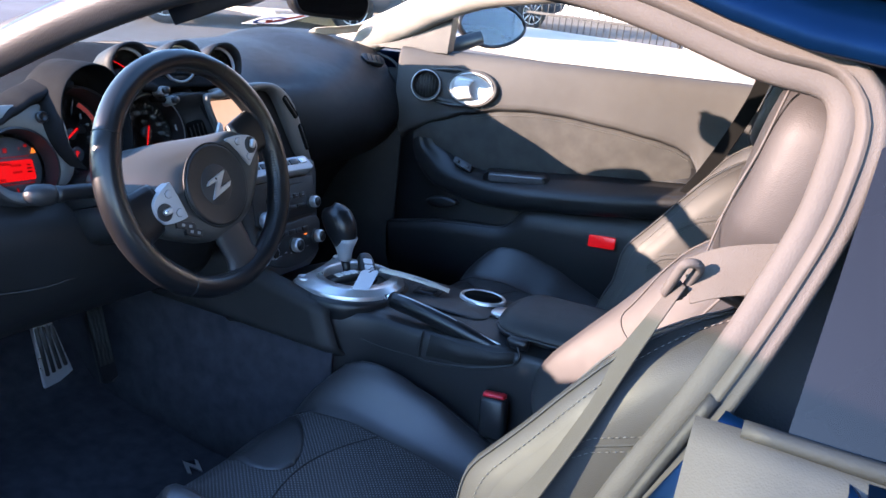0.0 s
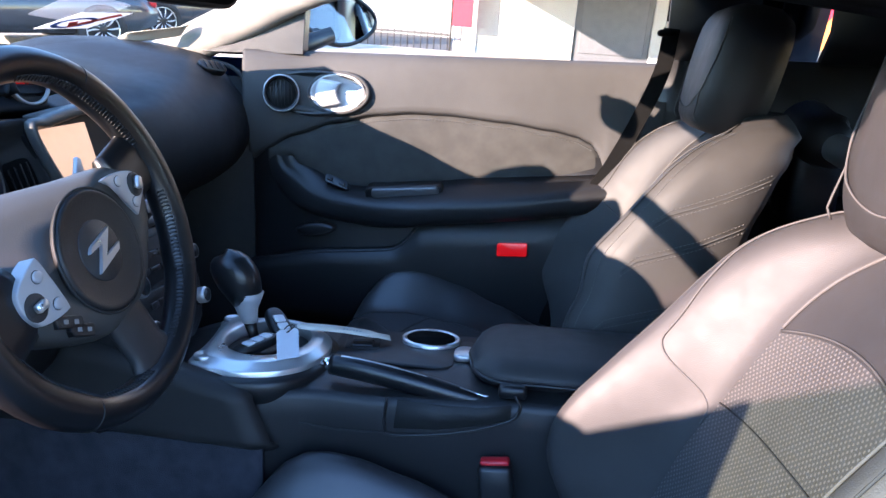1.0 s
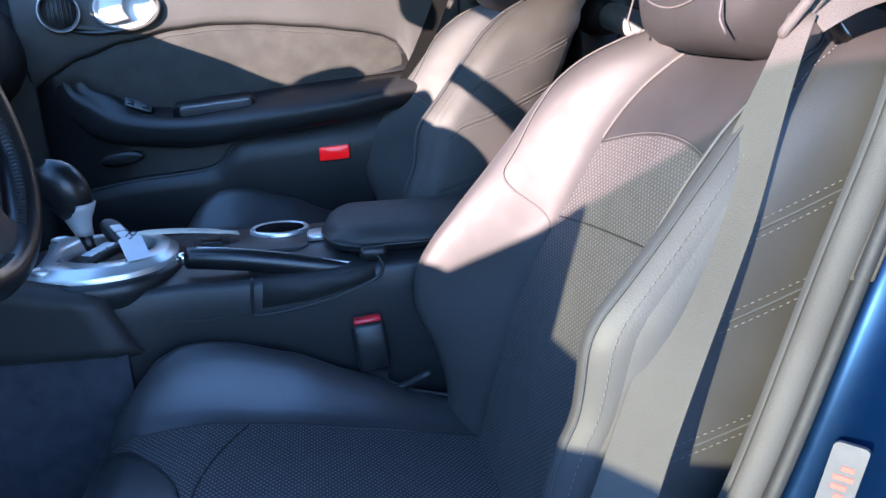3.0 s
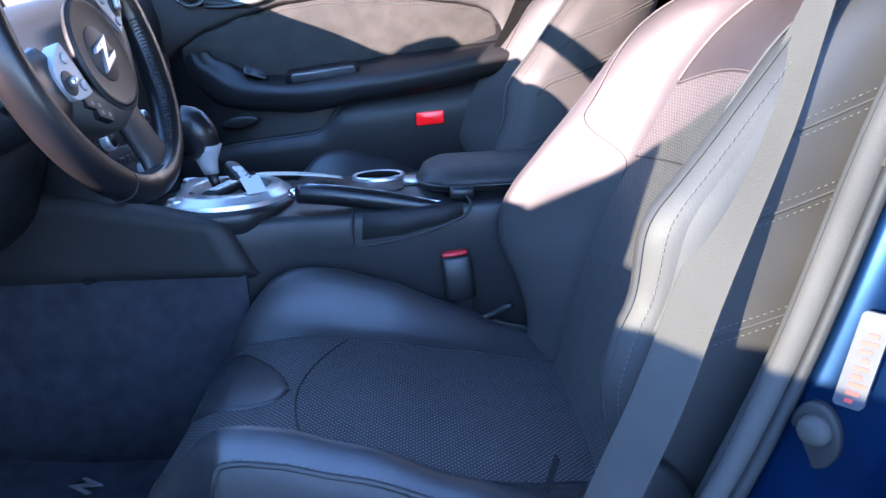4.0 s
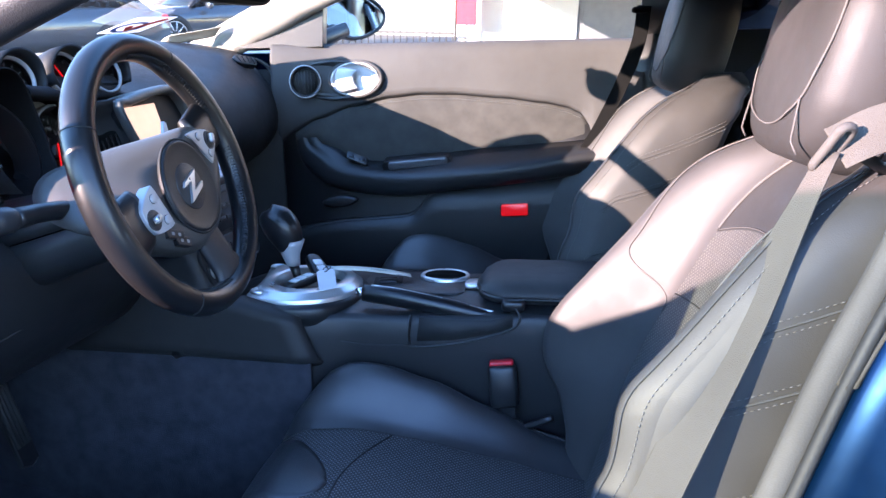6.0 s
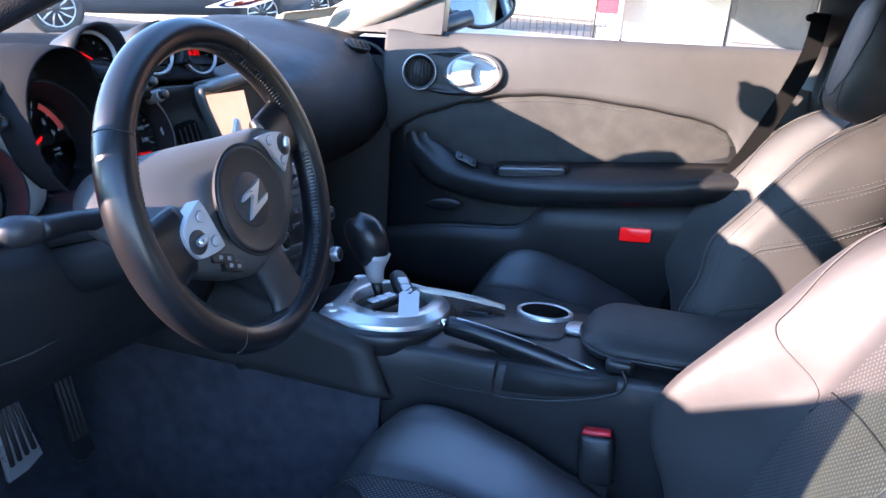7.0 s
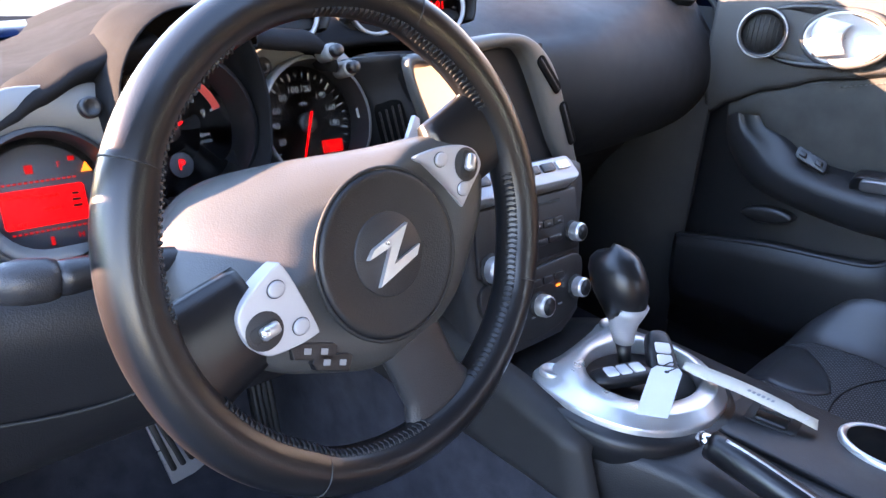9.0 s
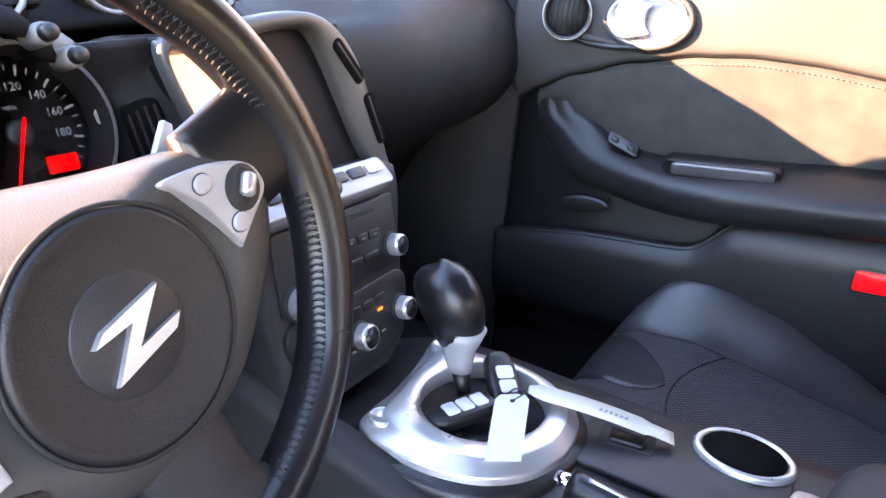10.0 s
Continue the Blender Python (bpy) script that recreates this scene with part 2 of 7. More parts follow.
GLOSS = mat("gloss_black", (0.008, 0.008, 0.009), 0.12, spec=0.3, mottle=0.1)
SILVER = mat("satin_silver", (0.62, 0.62, 0.62), 0.30, metal=0.75, mottle=0.05, scuff=0.25)
SILVER_PAINT = mat("silver_paint", (0.40, 0.40, 0.41), 0.42, metal=0.3, mottle=0.05)
CHROME = mat("chrome", (0.85, 0.85, 0.86), 0.08, metal=1.0, mottle=0.03)
GUNMETAL = mat("grey_bezel", (0.026, 0.026, 0.028), 0.42, metal=0.15, grain=0.3, grain_scale=900, mottle=0.1)
PLATE = mat("satin_grey_plate", (0.17, 0.167, 0.16), 0.5, metal=0.25, grain=0.2, grain_scale=900, mottle=0.06)
# emission stands in for the sunlit seat mirrored in the screen
SCREEN_GLOW = mat("glowing_reflection", (0.2, 0.15, 0.1), 0.3, emit=(1.0, 0.62, 0.36), emit_strength=0.075, mottle=0.15, mottle_scale=20)
PAD = mat("horn_pad_plastic", (0.047, 0.046, 0.044), 0.42, spec=0.4, grain=0.15, grain_scale=700, mottle=0.12)
HANDLE = mat("handle_silver", (0.16, 0.16, 0.165), 0.42, metal=0.5, mottle=0.08)
VOID = mat("deep_black", (0.004, 0.004, 0.004), 0.9, spec=0.05, mottle=0.1)
CARPET = mat("black_carpet", (0.036, 0.038, 0.047), 0.98, spec=0.1, grain=1.0, grain_scale=600, mottle=0.25, mottle_scale=30)
CLOTH = mat("black_cloth", (0.018, 0.018, 0.019), 0.95, spec=0.1, grain=0.8, grain_scale=900)
WEBBING = mat("belt_webbing", (0.056, 0.052, 0.046), 0.8, spec=0.2, grain=0.5, grain_scale=900, mottle=0.12)
RUBBER = mat("door_seal", (0.062, 0.058, 0.053), 0.75, spec=0.2, grain=0.3, grain_scale=600, mottle=0.15)
RUBBER_BLACK = mat("black_rubber", (0.015, 0.015, 0.015), 0.7, grain=0.3)
PAINT = mat("blue_car_paint", (0.0006, 0.0085, 0.03), 0.3, metal=0.6, spec=0.08, coat=0.0, mottle=0.15, mottle_scale=20)
HEADLINER = mat("headliner", (0.05, 0.05, 0.055), 0.95, spec=0.1, grain=0.5, grain_scale=800)
TRIM_GREY = mat("grey_pillar_trim", (0.30, 0.28, 0.25), 0.8, spec=0.2, grain=0.6, grain_scale=700)
THREAD = mat("pale_thread", (0.075, 0.072, 0.07), 0.9, spec=0.1, mottle=0.1)
THREAD_LIGHT = mat("light_thread", (0.11, 0.108, 0.105), 0.9, spec=0.1, mottle=0.15)
THREAD_WHEEL = mat("black_thread", (0.022, 0.022, 0.023), 0.6, spec=0.3, mottle=0.1)
THREAD_DARK = mat("dark_thread", (0.05, 0.05, 0.05), 0.9, spec=0.1, mottle=0.1)
RED = mat("red_plastic", (0.55, 0.012, 0.02), 0.35, mottle=0.1)
RED_LENS = mat("red_lens", (0.65, 0.01, 0.012), 0.2, mottle=0.1, emit=(1, 0.01, 0.01), emit_strength=0.03)
LED_RED = mat("red_display", (0.05, 0.0, 0.0), 0.5, spec=0.2, emit=(1.0, 0.008, 0.006), emit_strength=0.075, mottle=0.05)
LED_DIM = mat("red_glow_marks", (0.05, 0.0, 0.0), 0.5, spec=0.2, emit=(1.0, 0.01, 0.008), emit_strength=0.022, mottle=0.05)
LED_INK = mat("dark_red_print", (0.03, 0.0, 0.0), 0.5, spec=0.2, mottle=0.05)
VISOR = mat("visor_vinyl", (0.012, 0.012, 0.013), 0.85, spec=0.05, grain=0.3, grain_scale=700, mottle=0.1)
LED_ORANGE = mat("orange_lamp", (0.1, 0.03, 0.0), 0.4, emit=(1.0, 0.22, 0.02), emit_strength=0.12, mottle=0.05)
DIAL = mat("dial_face", (0.008, 0.008, 0.009), 0.5, mottle=0.1)
DIAL_GREY = mat("dial_grey", (0.05, 0.05, 0.055), 0.6, mottle=0.1)
WHITE_INK = mat("white_ink", (0.22, 0.22, 0.22), 0.6, mottle=0.05)
PAPER = mat("white_paper", (0.62, 0.63, 0.65), 0.8, mottle=0.08, grain=0.1)
STICKER = mat("faded_sticker", (0.05, 0.053, 0.062), 0.5, mottle=0.15, mottle_scale=60)
def thin(ma, color, share):
    """Lets part of the light through a sheet of paper."""
    nt = ma.node_tree
    tr, mx = nt.nodes.new("ShaderNodeBsdfTranslucent"), nt.nodes.new("ShaderNodeMixShader")
    tr.inputs["Color"].default_value = (*color, 1)
    mx.inputs[0].default_value = share
    nt.links.new(nt.nodes["Principled BSDF"].outputs[0], mx.inputs[1])
    nt.links.new(tr.outputs[0], mx.inputs[2])
    nt.links.new(mx.outputs[0], nt.nodes["Material Output"].inputs[0])
    return ma
FLYER_PAPER = thin(mat("thin_white_paper", (0.75, 0.75, 0.74), 0.6, mottle=0.04), (0.8, 0.8, 0.8), 0.5)
PAPER_TAN = mat("tan_paper", (0.58, 0.54, 0.45), 0.85, mottle=0.12, mottle_scale=20, grain=0.1)
INK_BLUE = mat("blue_ink", (0.05, 0.12, 0.45), 0.8, mottle=0.1)
INK_RED = mat("red_ink", (0.65, 0.07, 0.05), 0.8, mottle=0.1)
INK_GREY = mat("grey_ink", (0.25, 0.25, 0.26), 0.8, mottle=0.1)
SCREEN = mat("screen_glass", (0.007, 0.007, 0.008), 0.5, spec=0.12, mottle=0.05)
ZINC = mat("zinc_plate", (0.55, 0.54, 0.52), 0.42, metal=0.8, mottle=0.2, mottle_scale=40)
GLASS = glass("clear_glass", (0.92, 0.97, 0.91))
GLASS_GREEN = glass("green_tint_glass", (0.48, 0.60, 0.49))
GLASS_DARK = glass("dark_privacy_glass", (0.045, 0.055, 0.085))
LENS = glass("gauge_lens", (0.93, 0.93, 0.93))
MIRROR = mat("mirror_silver", (0.9, 0.9, 0.9), 0.0, metal=1.0, mottle=0.0, scuff=0.0)
ASPHALT = mat("lot_asphalt", (0.075, 0.073, 0.07), 0.9, grain=1.0, grain_scale=140, mottle=0.3, mottle_scale=0.7)
CONCRETE = mat("pale_concrete", (0.42, 0.38, 0.32), 0.9, grain=0.6, grain_scale=90, mottle=0.15, mottle_scale=0.9)
STUCCO = mat("white_stucco", (0.416, 0.416, 0.412), 0.9, grain=0.8, grain_scale=60, mottle=0.06, mottle_scale=0.6)
DOOR_GREY = mat("grey_shutter", (0.10, 0.105, 0.12), 0.6, mottle=0.08)
ORANGE_CLOTH = mat("orange_cloth", (0.75, 0.26, 0.06), 0.85, spec=0.1, mottle=0.15)
BANNER_RED = mat("red_banner", (0.6, 0.02, 0.04), 0.7, mottle=0.1)
FENCE = mat("dark_fence", (0.05, 0.05, 0.05), 0.6)
CAR_GREY = mat("dark_grey_paint", (0.05, 0.055, 0.065), 0.3, coat=1.0, metal=0.3, mottle=0.05)
CAR_WHITE = mat("white_paint", (0.75, 0.75, 0.75), 0.35, coat=1.0, mottle=0.04)

# ---- setting: ground, car shell ----
GROUND = -0.14
LEAN = Matrix.Translation((0, 0, GROUND)) @ Matrix.Rotation(math.atan(0.10), 4, "X") @ Matrix.Rotation(math.atan(0.045), 4, "Y") @ Matrix.Translation((0, 0, -GROUND))
bm = bmesh.new()
skin([[(x, y, GROUND) for x in (-900, -60, -20, 20, 60, 900)] for y in (-900, -60, -20, 12, 60, 900)], bm=bm)
part("ground", bm, ASPHALT).matrix_world = LEAN
tagged(bpy.data.objects["ground"], "wide asphalt car lot with worn patches", "ground", kind="structure")

# floor pan with the carpet
def floor_z(x):
    return lerp_table([(-1.1, 0.42), (-0.85, 0.30), (-0.62, 0.14), (-0.2, 0.10), (0.5, 0.12), (0.9, 0.2)], x)

rows = [[(x, y, floor_z(x) + 0.10 * smooth(0.56, 0.66, abs(y - 0.03)) + 0.004 * noise.noise((x * 9, y * 9, 0))) for y in [-0.66 + k * 1.36 / 30 for k in range(31)]] for x in [-1.1 + k * 2.0 / 40 for k in range(41)]]
tagged(part("floor", skin(rows), CARPET, thick=0.02), "black carpeted car floor", "floor", kind="structure")

# rear bulkhead, load floor and headliner close the cabin
rows = [[(x, y, 0.72 + 0.10 * smooth(0.9, 1.5, x)) for y in (-0.70, -0.4, 0, 0.4, 0.74)] for x in (0.95, 1.1, 1.4, 1.8)]
tagged(part("load_floor", skin(rows), CARPET, thick=0.03), "black carpeted load floor behind the seats", "floor", kind="structure")
rows = [[(0.97 - 0.03 * (z > 0.5), y, z) for y in (-0.70, -0.3, 0.3, 0.74)] for z in (0.12, 0.4, 0.6, 0.72)]
tagged(part("wall_rear", skin(rows), CLOTH, thick=0.02), "black carpeted bulkhead behind the seats", "bulkhead", kind="structure")

def roof_edge(x, s):
    """Side rail of the roof opening at x: y and z; s: -1 driver, 1 passenger."""
    if s < 0:
        z = lerp_table([(-0.62, 0.76), (-0.45, 0.80), (-0.30, 0.86), (-0.10, 0.945), (0.09, 1.022), (0.25, 1.082), (0.38, 1.105), (0.52, 1.105), (0.62, 1.095), (0.75, 1.055), (1.0, 1.01), (1.6, 0.95)], x)
        y = lerp_table([(-0.62, -0.76), (-0.3, -0.70), (0.0, -0.635), (0.25, -0.60), (0.5, -0.575), (0.75, -0.58), (1.6, -0.57)], x)
    else:
        z = lerp_table([(-0.62, 0.94), (-0.40, 1.035), (-0.28, 1.085), (-0.17, 1.135), (0.0, 1.185), (0.2, 1.205), (0.5, 1.20), (0.8, 1.17), (1.2, 1.12), (1.6, 1.05)], x)
        y = lerp_table([(-0.62, 0.74), (-0.4, 0.69), (-0.2, 0.655), (0.0, 0.63), (0.4, 0.615), (0.75, 0.63), (1.6, 0.63)], x)
    return y, z

xs = [0.16 + k * 1.44 / 34 for k in range(35)]
rows = []
for x in xs:
    ya, za = roof_edge(x, -1)
    yb, zb = roof_edge(x, 1)
    rows.append([(x, ya + (yb - ya) * k / 16, za + (zb + 0.015 - za) * k / 16 + 0.045 * (1 - abs(k / 8 - 1) ** 2.5)) for k in range(17)])
CEIL = rows[0]
tagged(part("ceiling", skin(rows), HEADLINER, thick=0.02), "dark grey fabric headliner", "headliner", kind="structure")
rows = []
for x in xs:
    ya, za = roof_edge(x, -1)
    yb, zb = roof_edge(x, 1)
    rows.append([(x, ya - 0.035 + (yb - ya + 0.07) * k / 16, za + (zb + 0.02 - za) * k / 16 + 0.055 + 0.055 * (1 - abs(k / 8 - 1) ** 2.5)) for k in range(17)])
tagged(part("roof", skin(rows), PAINT, thick=0.004), "glossy blue painted car roof", "roof", kind="structure")

# added strip, cut to shade the headrest from the sun
rows = [[(CEIL[k][0] - f, CEIL[k][1], CEIL[k][2] - 0.24 * f) for k in range(4, 10)] for f in (-0.01, 0.05, 0.11, 0.19)]
tagged(part("ceiling_sun_block", skin(rows), HEADLINER, thick=0.02), "unseen headliner strip added to block sun over the windscreen", "headliner", kind="structure")

# pillars and rails: driver and passenger
def pillar(name, pts, w, material, label, flat=0.45):
    tagged(part(name, tube(crv(pts, 40), w, 12, flat=flat, up=(0, 1, 0.3)), material), label, "pillar", kind="structure")

for s, nm in ((-1, "driver"), (1, "passenger")):
    up, out = (0.0, 0.0) if s > 0 else (0.0, -0.045)
    pts = [(x, roof_edge(x, s)[0] + out, roof_edge(x, s)[1] + up) for x in (-0.60, -0.50, -0.4, -0.28, -0.17, -0.05, 0.08, 0.2, 0.3)]
    pillar("pillar_front_" + nm, pts, 0.046 if s > 0 else 0.021, TRIM_GREY if s > 0 else PLASTIC, "grey fabric windscreen pillar trim" if s > 0 else "dark windscreen pillar", 0.6)
pts = [(x, roof_edge(x, 1)[0] - 0.01, roof_edge(x, 1)[1] + 0.01) for x in (0.2, 0.35, 0.5, 0.62, 0.8, 1.0, 1.4)]
pillar("roof_rail_passenger", pts, 0.03, HEADLINER, "dark roof rail")
# passenger side behind the door: quarter trim with a small window
OUT = [(0.74, 1.02), (0.80, 1.0), (1.75, 0.98), (1.75, 0.2), (0.64, 0.2), (0.66, 0.7)]
bm = bmesh.new()
rows = []
for x in [0.66 + k * 0.05 for k in range(23)]:
    yb, zb = roof_edge(x, 1)
    rows.append([(x, 0.735, 0.15), (x, 0.735, 0.6), (x, 0.725, 0.9), (x, 0.71, 1.03 if x > 0.98 or x < 0.84 else 1.03)] )
QG = [[(x, 0.735 - 0.03 * k, 1.02 + 0.08 * k) for k in (0, 1, 2, 3)] for x in (0.83, 0.90, 0.99)]
tagged(part("window_1", skin(QG), GLASS_DARK, thick=0.004), "dark tinted rear quarter window", "window", kind="structure")
tagged(part("quarter_trim_passenger", skin(rows), PLASTIC, thick=0.02), "black plastic side trim behind the door", "trim", kind="structure")
rows = [[(x, 0.66 + 0.05 * (k == 0), 1.03 + k * 0.06) for k in (0, 1, 2, 3, 4)] for x in (0.66, 0.75, 0.84)]
tagged(part("pillar_rear_passenger", skin(rows), PLASTIC, thick=0.02), "black plastic pillar trim", "trim", kind="structure")
rows = [[(x, 0.66 + 0.05 * (k == 0), 1.03 + k * 0.06) for k in (0, 1, 2, 3, 4)] for x in (0.985, 1.1, 1.3, 1.7)]
tagged(part("pillar_hatch_passenger", skin(rows), PLASTIC, thick=0.02), "black plastic hatch pillar trim", "trim", kind="structure")
rows = [[(x, -0.66, 0.15), (x, -0.66, 0.6), (x, -0.64, 0.9), (x, -0.56, 1.06)] for x in (0.86, 1.1, 1.4, 1.75)]
tagged(part("quarter_trim_driver", skin(rows), PLASTIC, thick=0.02), "black plastic side trim behind the door", "trim", kind="structure")
tagged(part("hatch_end", skin([[(1.75, y, z) for y in (-0.66, 0, 0.74)] for z in (0.2, 0.6, 0.98)]), PLASTIC, thick=0.02), "black tail panel of the load bay", "panel", kind="structure")

# windscreen
rows = []
for k in range(13):
    u = k / 12
    bow = 1 - (2 * u - 1) ** 2
    a = Vector((-0.62 - 0.36 * bow, -0.76 + 1.50 * u, 0.77 + 0.17 * u + 0.03 * bow))
    b = Vector((0.24 - 0.06 * bow, -0.60 + 1.22 * u, 1.085 + 0.125 * u + 0.045 * bow))
    rows.append([a.lerp(b, t / 8) + Vector((0, 0, 0.03 * math.sin(math.pi * t / 8))) for t in range(9)])
ws = part("windscreen", skin(rows), GLASS)
tagged(ws, "clear sloping car windscreen", "windscreen", kind="structure")
# rear-view mirror on its stalk
rv = thing("rear_view_mirror", (-0.07, 0.045, 1.08), "black rear-view mirror hanging from the windscreen", "mirror")
RVM = axes((-0.09, 0.030, 1.093), (0.40, 0.92, 0), (0, 0, 1), (0.92, -0.40, 0))
part("mirror_shell", prism(rounded(0.170, 0.066, 0.030), RVM, -0.022, 0.004, 0.004), PLASTIC_HARD, rv)
part("mirror_glass", prism(rounded(0.158, 0.055, 0.026), RVM, 0.003, 0.006), MIRROR, rv, "silvered glass", flat=True)
part("mirror_stalk", tube([(-0.105, 0.055, 1.10), (-0.115, 0.06, 1.12), (-0.125, 0.065, 1.134)], 0.009, 10), PLASTIC_HARD, rv)
# bonnet and front wing
rows = []
for x in [-1.9 + k * 0.11 for k in range(11)]:
    rows.append([(x, 0.03 + 0.86 * math.sin(a), (0.70 + 0.18 * smooth(-1.95, -0.9, x)) - 0.14 * (abs(math.sin(a)) ** 3)) for a in [radians(-90 + 15 * k) for k in range(13)]])
tagged(part("bonnet", skin(rows), PAINT, thick=0.004), "glossy blue car bonnet", "bonnet", kind="structure")
# cowl under the screen
rows = [[(x, y, z - 0.06 * smooth(0.0, -0.45, y)) for y in (-0.70, -0.5, -0.3, -0.1, 0.1, 0.5, 0.76)] for x, z in ((-1.12, 0.86), (-0.98, 0.89), (-0.88, 0.895))]
tagged(part("cowl", skin(rows), PLASTIC_HARD, thick=0.01), "black plastic cowl under the windscreen", "cowl", kind="structure")
# body sides below the doors
for s, y0 in ((-1, -0.70), (1, 0.76)):
    rows = [[(x, y0 + s * 0.0, 0.24), (x, y0 + s * 0.06, 0.22), (x, y0 + s * 0.10, 0.12), (x, y0 + s * 0.08, -0.02)] for x in (-1.0, -0.5, 0, 0.5, 0.9)]
    tagged(part("sill_driver" if s < 0 else "sill_passenger", skin(rows), PAINT, thick=0.004), "glossy blue painted door sill", "sill", kind="structure")
rows = [[(x, 0.70, 0.16), (x, 0.715, 0.30), (x, 0.745, 0.36), (x, 0.80, 0.36)] for x in (-1.0, -0.5, 0.0, 0.5, 0.75)]
tagged(part("sill_trim", skin(rows), PLASTIC_HARD, thick=0.02), "black plastic sill trim inside the far door", "trim", kind="structure")
rows = [[(x, y, z) for x, z in ((-1.12, 0.86), (-1.12, 0.4))] for y in (-0.7, 0.0, 0.76)]
tagged(part("firewall", skin(rows), PLASTIC_HARD, thick=0.01), "black firewall under the dash", "firewall", kind="structure")
# kick panel and glovebox of the passenger's side
rows = [[(x, 0.685, z) for z in (0.1, 0.4, 0.7, 0.95)] for x in (-1.1, -0.8, -0.5, -0.285)]
tagged(part("kick_panel_passenger", skin(rows), RUBBER_BLACK, thick=-0.02), "black plastic kick panel", "panel", kind="structure")
rows = [crv([(-0.45, y, 0.66), (-0.50, y, 0.60), (-0.56, y, 0.50), (-0.66, y, 0.46), (-0.85, y, 0.46)], 12) for y in (-0.10, 0.1, 0.3, 0.5, 0.68)]
tagged(part("glovebox_panel", skin(rows), RUBBER_BLACK, thick=-0.01), "black lower dash panel over the footwell", "panel", kind="structure")
# kick panel of the driver's side
rows = [[(x, -0.645 - 0.06 * smooth(0.6, 0.84, z), z) for z in (0.1, 0.4, 0.6, 0.7, 0.78, 0.84)] for x in (-1.1, -0.8, -0.5, -0.37)]
tagged(part("kick_panel", skin(rows), PLASTIC, thick=0.02), "black plastic kick panel", "panel", kind="structure")

# driver's door opening: weather seal, jamb, roof rail
SEAL = [(-0.30, -0.60, 0.165), (0.05, -0.66, 0.17), (0.36, -0.665, 0.19), (0.50, -0.665, 0.27), (0.575, -0.665, 0.40), (0.632, -0.662, 0.54), (0.684, -0.655, 0.70), (0.732, -0.637, 0.81), (0.762, -0.615, 0.89),
        (0.782, -0.60, 0.965), (0.779, -0.596, 1.034), (0.72, -0.594, 1.052), (0.60, -0.597, 1.088), (0.45, -0.605, 1.106), (0.30, -0.615, 1.092), (0.10, -0.645, 1.042), (-0.10, -0.68, 0.968), (-0.30, -0.72, 0.885), (-0.55, -0.76, 0.79)]
seal = thing("door_seal", (0.36, -0.665, 0.17), "worn grey rubber weather seal round the door opening", "door seal")
line = crv(SEAL[:15], 120)
# same seal in a black copy, which paints the shade along the windscreen pillar
part("seal_front", tube(crv(SEAL[14:], 40), 0.0135, 10, flat=0.8, up=(0, 1, 0)), RUBBER_BLACK, seal, "front run of the seal, blackened to look shaded")
part("seal_tube", tube(line, [0.0125 for p in line], 10, flat=0.8, up=(0, 1, 0)), RUBBER, seal)
rows = []
for p in crv(SEAL[6:15], 60):
    d = Vector((1, 0, 0)) if p.z < 0.98 and p.x > 0.7 else Vector((0.1, 0, 1))
    d = Vector((1, 0, 0)).lerp(Vector((0.0, 0, 1)), smooth(1.0, 1.045, p.z)).normalized()
    s_ = 0.35 + 0.15 * smooth(0.72, 0.79, p.z)
    rows.append([p + d * a * s_ + Vector((0, b, 0)) for a, b in ((0.004, -0.004), (0.018, -0.016), (0.024, -0.018), (0.028, -0.013), (0.040, -0.018), (0.052, -0.016), (0.056, 0.0), (0.05, 0.02))])
part("frame_strip", skin(rows), RUBBER, seal, "broad pale outer strip of the frame", thick=0.003)
part("seal_lip", tube([p + Vector((0.012, -0.012, 0.004)) for p in crv(SEAL[:8], 60)], 0.006, 6), RUBBER_BLACK, seal, "black outer lip of the seal")
# trim beside the seal, towards the seats
rows = []
for p in crv(SEAL[4:13], 50):
    d = Vector((-0.03, 0.0, -0.01)) if p.z < 0.97 else Vector((-0.01, 0.01, -0.03))
    rows.append([p + Vector((0.0, 0.01, 0.0)), p + Vector((0.03, 0.03, 0.0)), p + Vector((0.10, 0.04, 0.0)), p + Vector((0.2, 0.035, 0))])
tagged(part("pillar_rear_driver", skin(rows), DOOR_VINYL, thick=0.01), "grey pillar trim beside the driver's seat", "pillar", kind="structure")

jamb = thing("door_jamb", (0.70, -0.70, 0.2), "glossy blue painted door jamb with sticker and striker", "door jamb")
rows = []
for p in crv(SEAL[3:8], 40):
    k = smooth(0.25, 0.95, p.z)
    rows.append([p + Vector(v) for v in ((0.010, -0.004, 0), (0.022, -0.020, 0), (0.04, -0.030, 0), (0.075, -0.045, 0), (0.095, -0.062, 0), (0.102, -0.085, 0), (0.118, -0.092, 0), (0.15 - 0.02 * k, -0.10 + 0.03 * k, 0), (0.172 - 0.02 * k, -0.125 + 0.05 * k, 0), (0.19, -0.17 + 0.09 * k, 0))])
part("jamb_panel", skin(rows), PAINT, jamb, thick=0.004)
# warning sticker
SM = axes((0.672, -0.700, 0.556), (0.45, -0.52, 0.0), (0.19, -0.01, 0.98), (-0.70, -0.62, 0.13))
st = part("sticker", prism(rounded(0.022, 0.080, 0.004), SM, -0.002, 0.0025), STICKER, jamb, "white warning sticker with red print", flat=True)
bmr = bmesh.new()
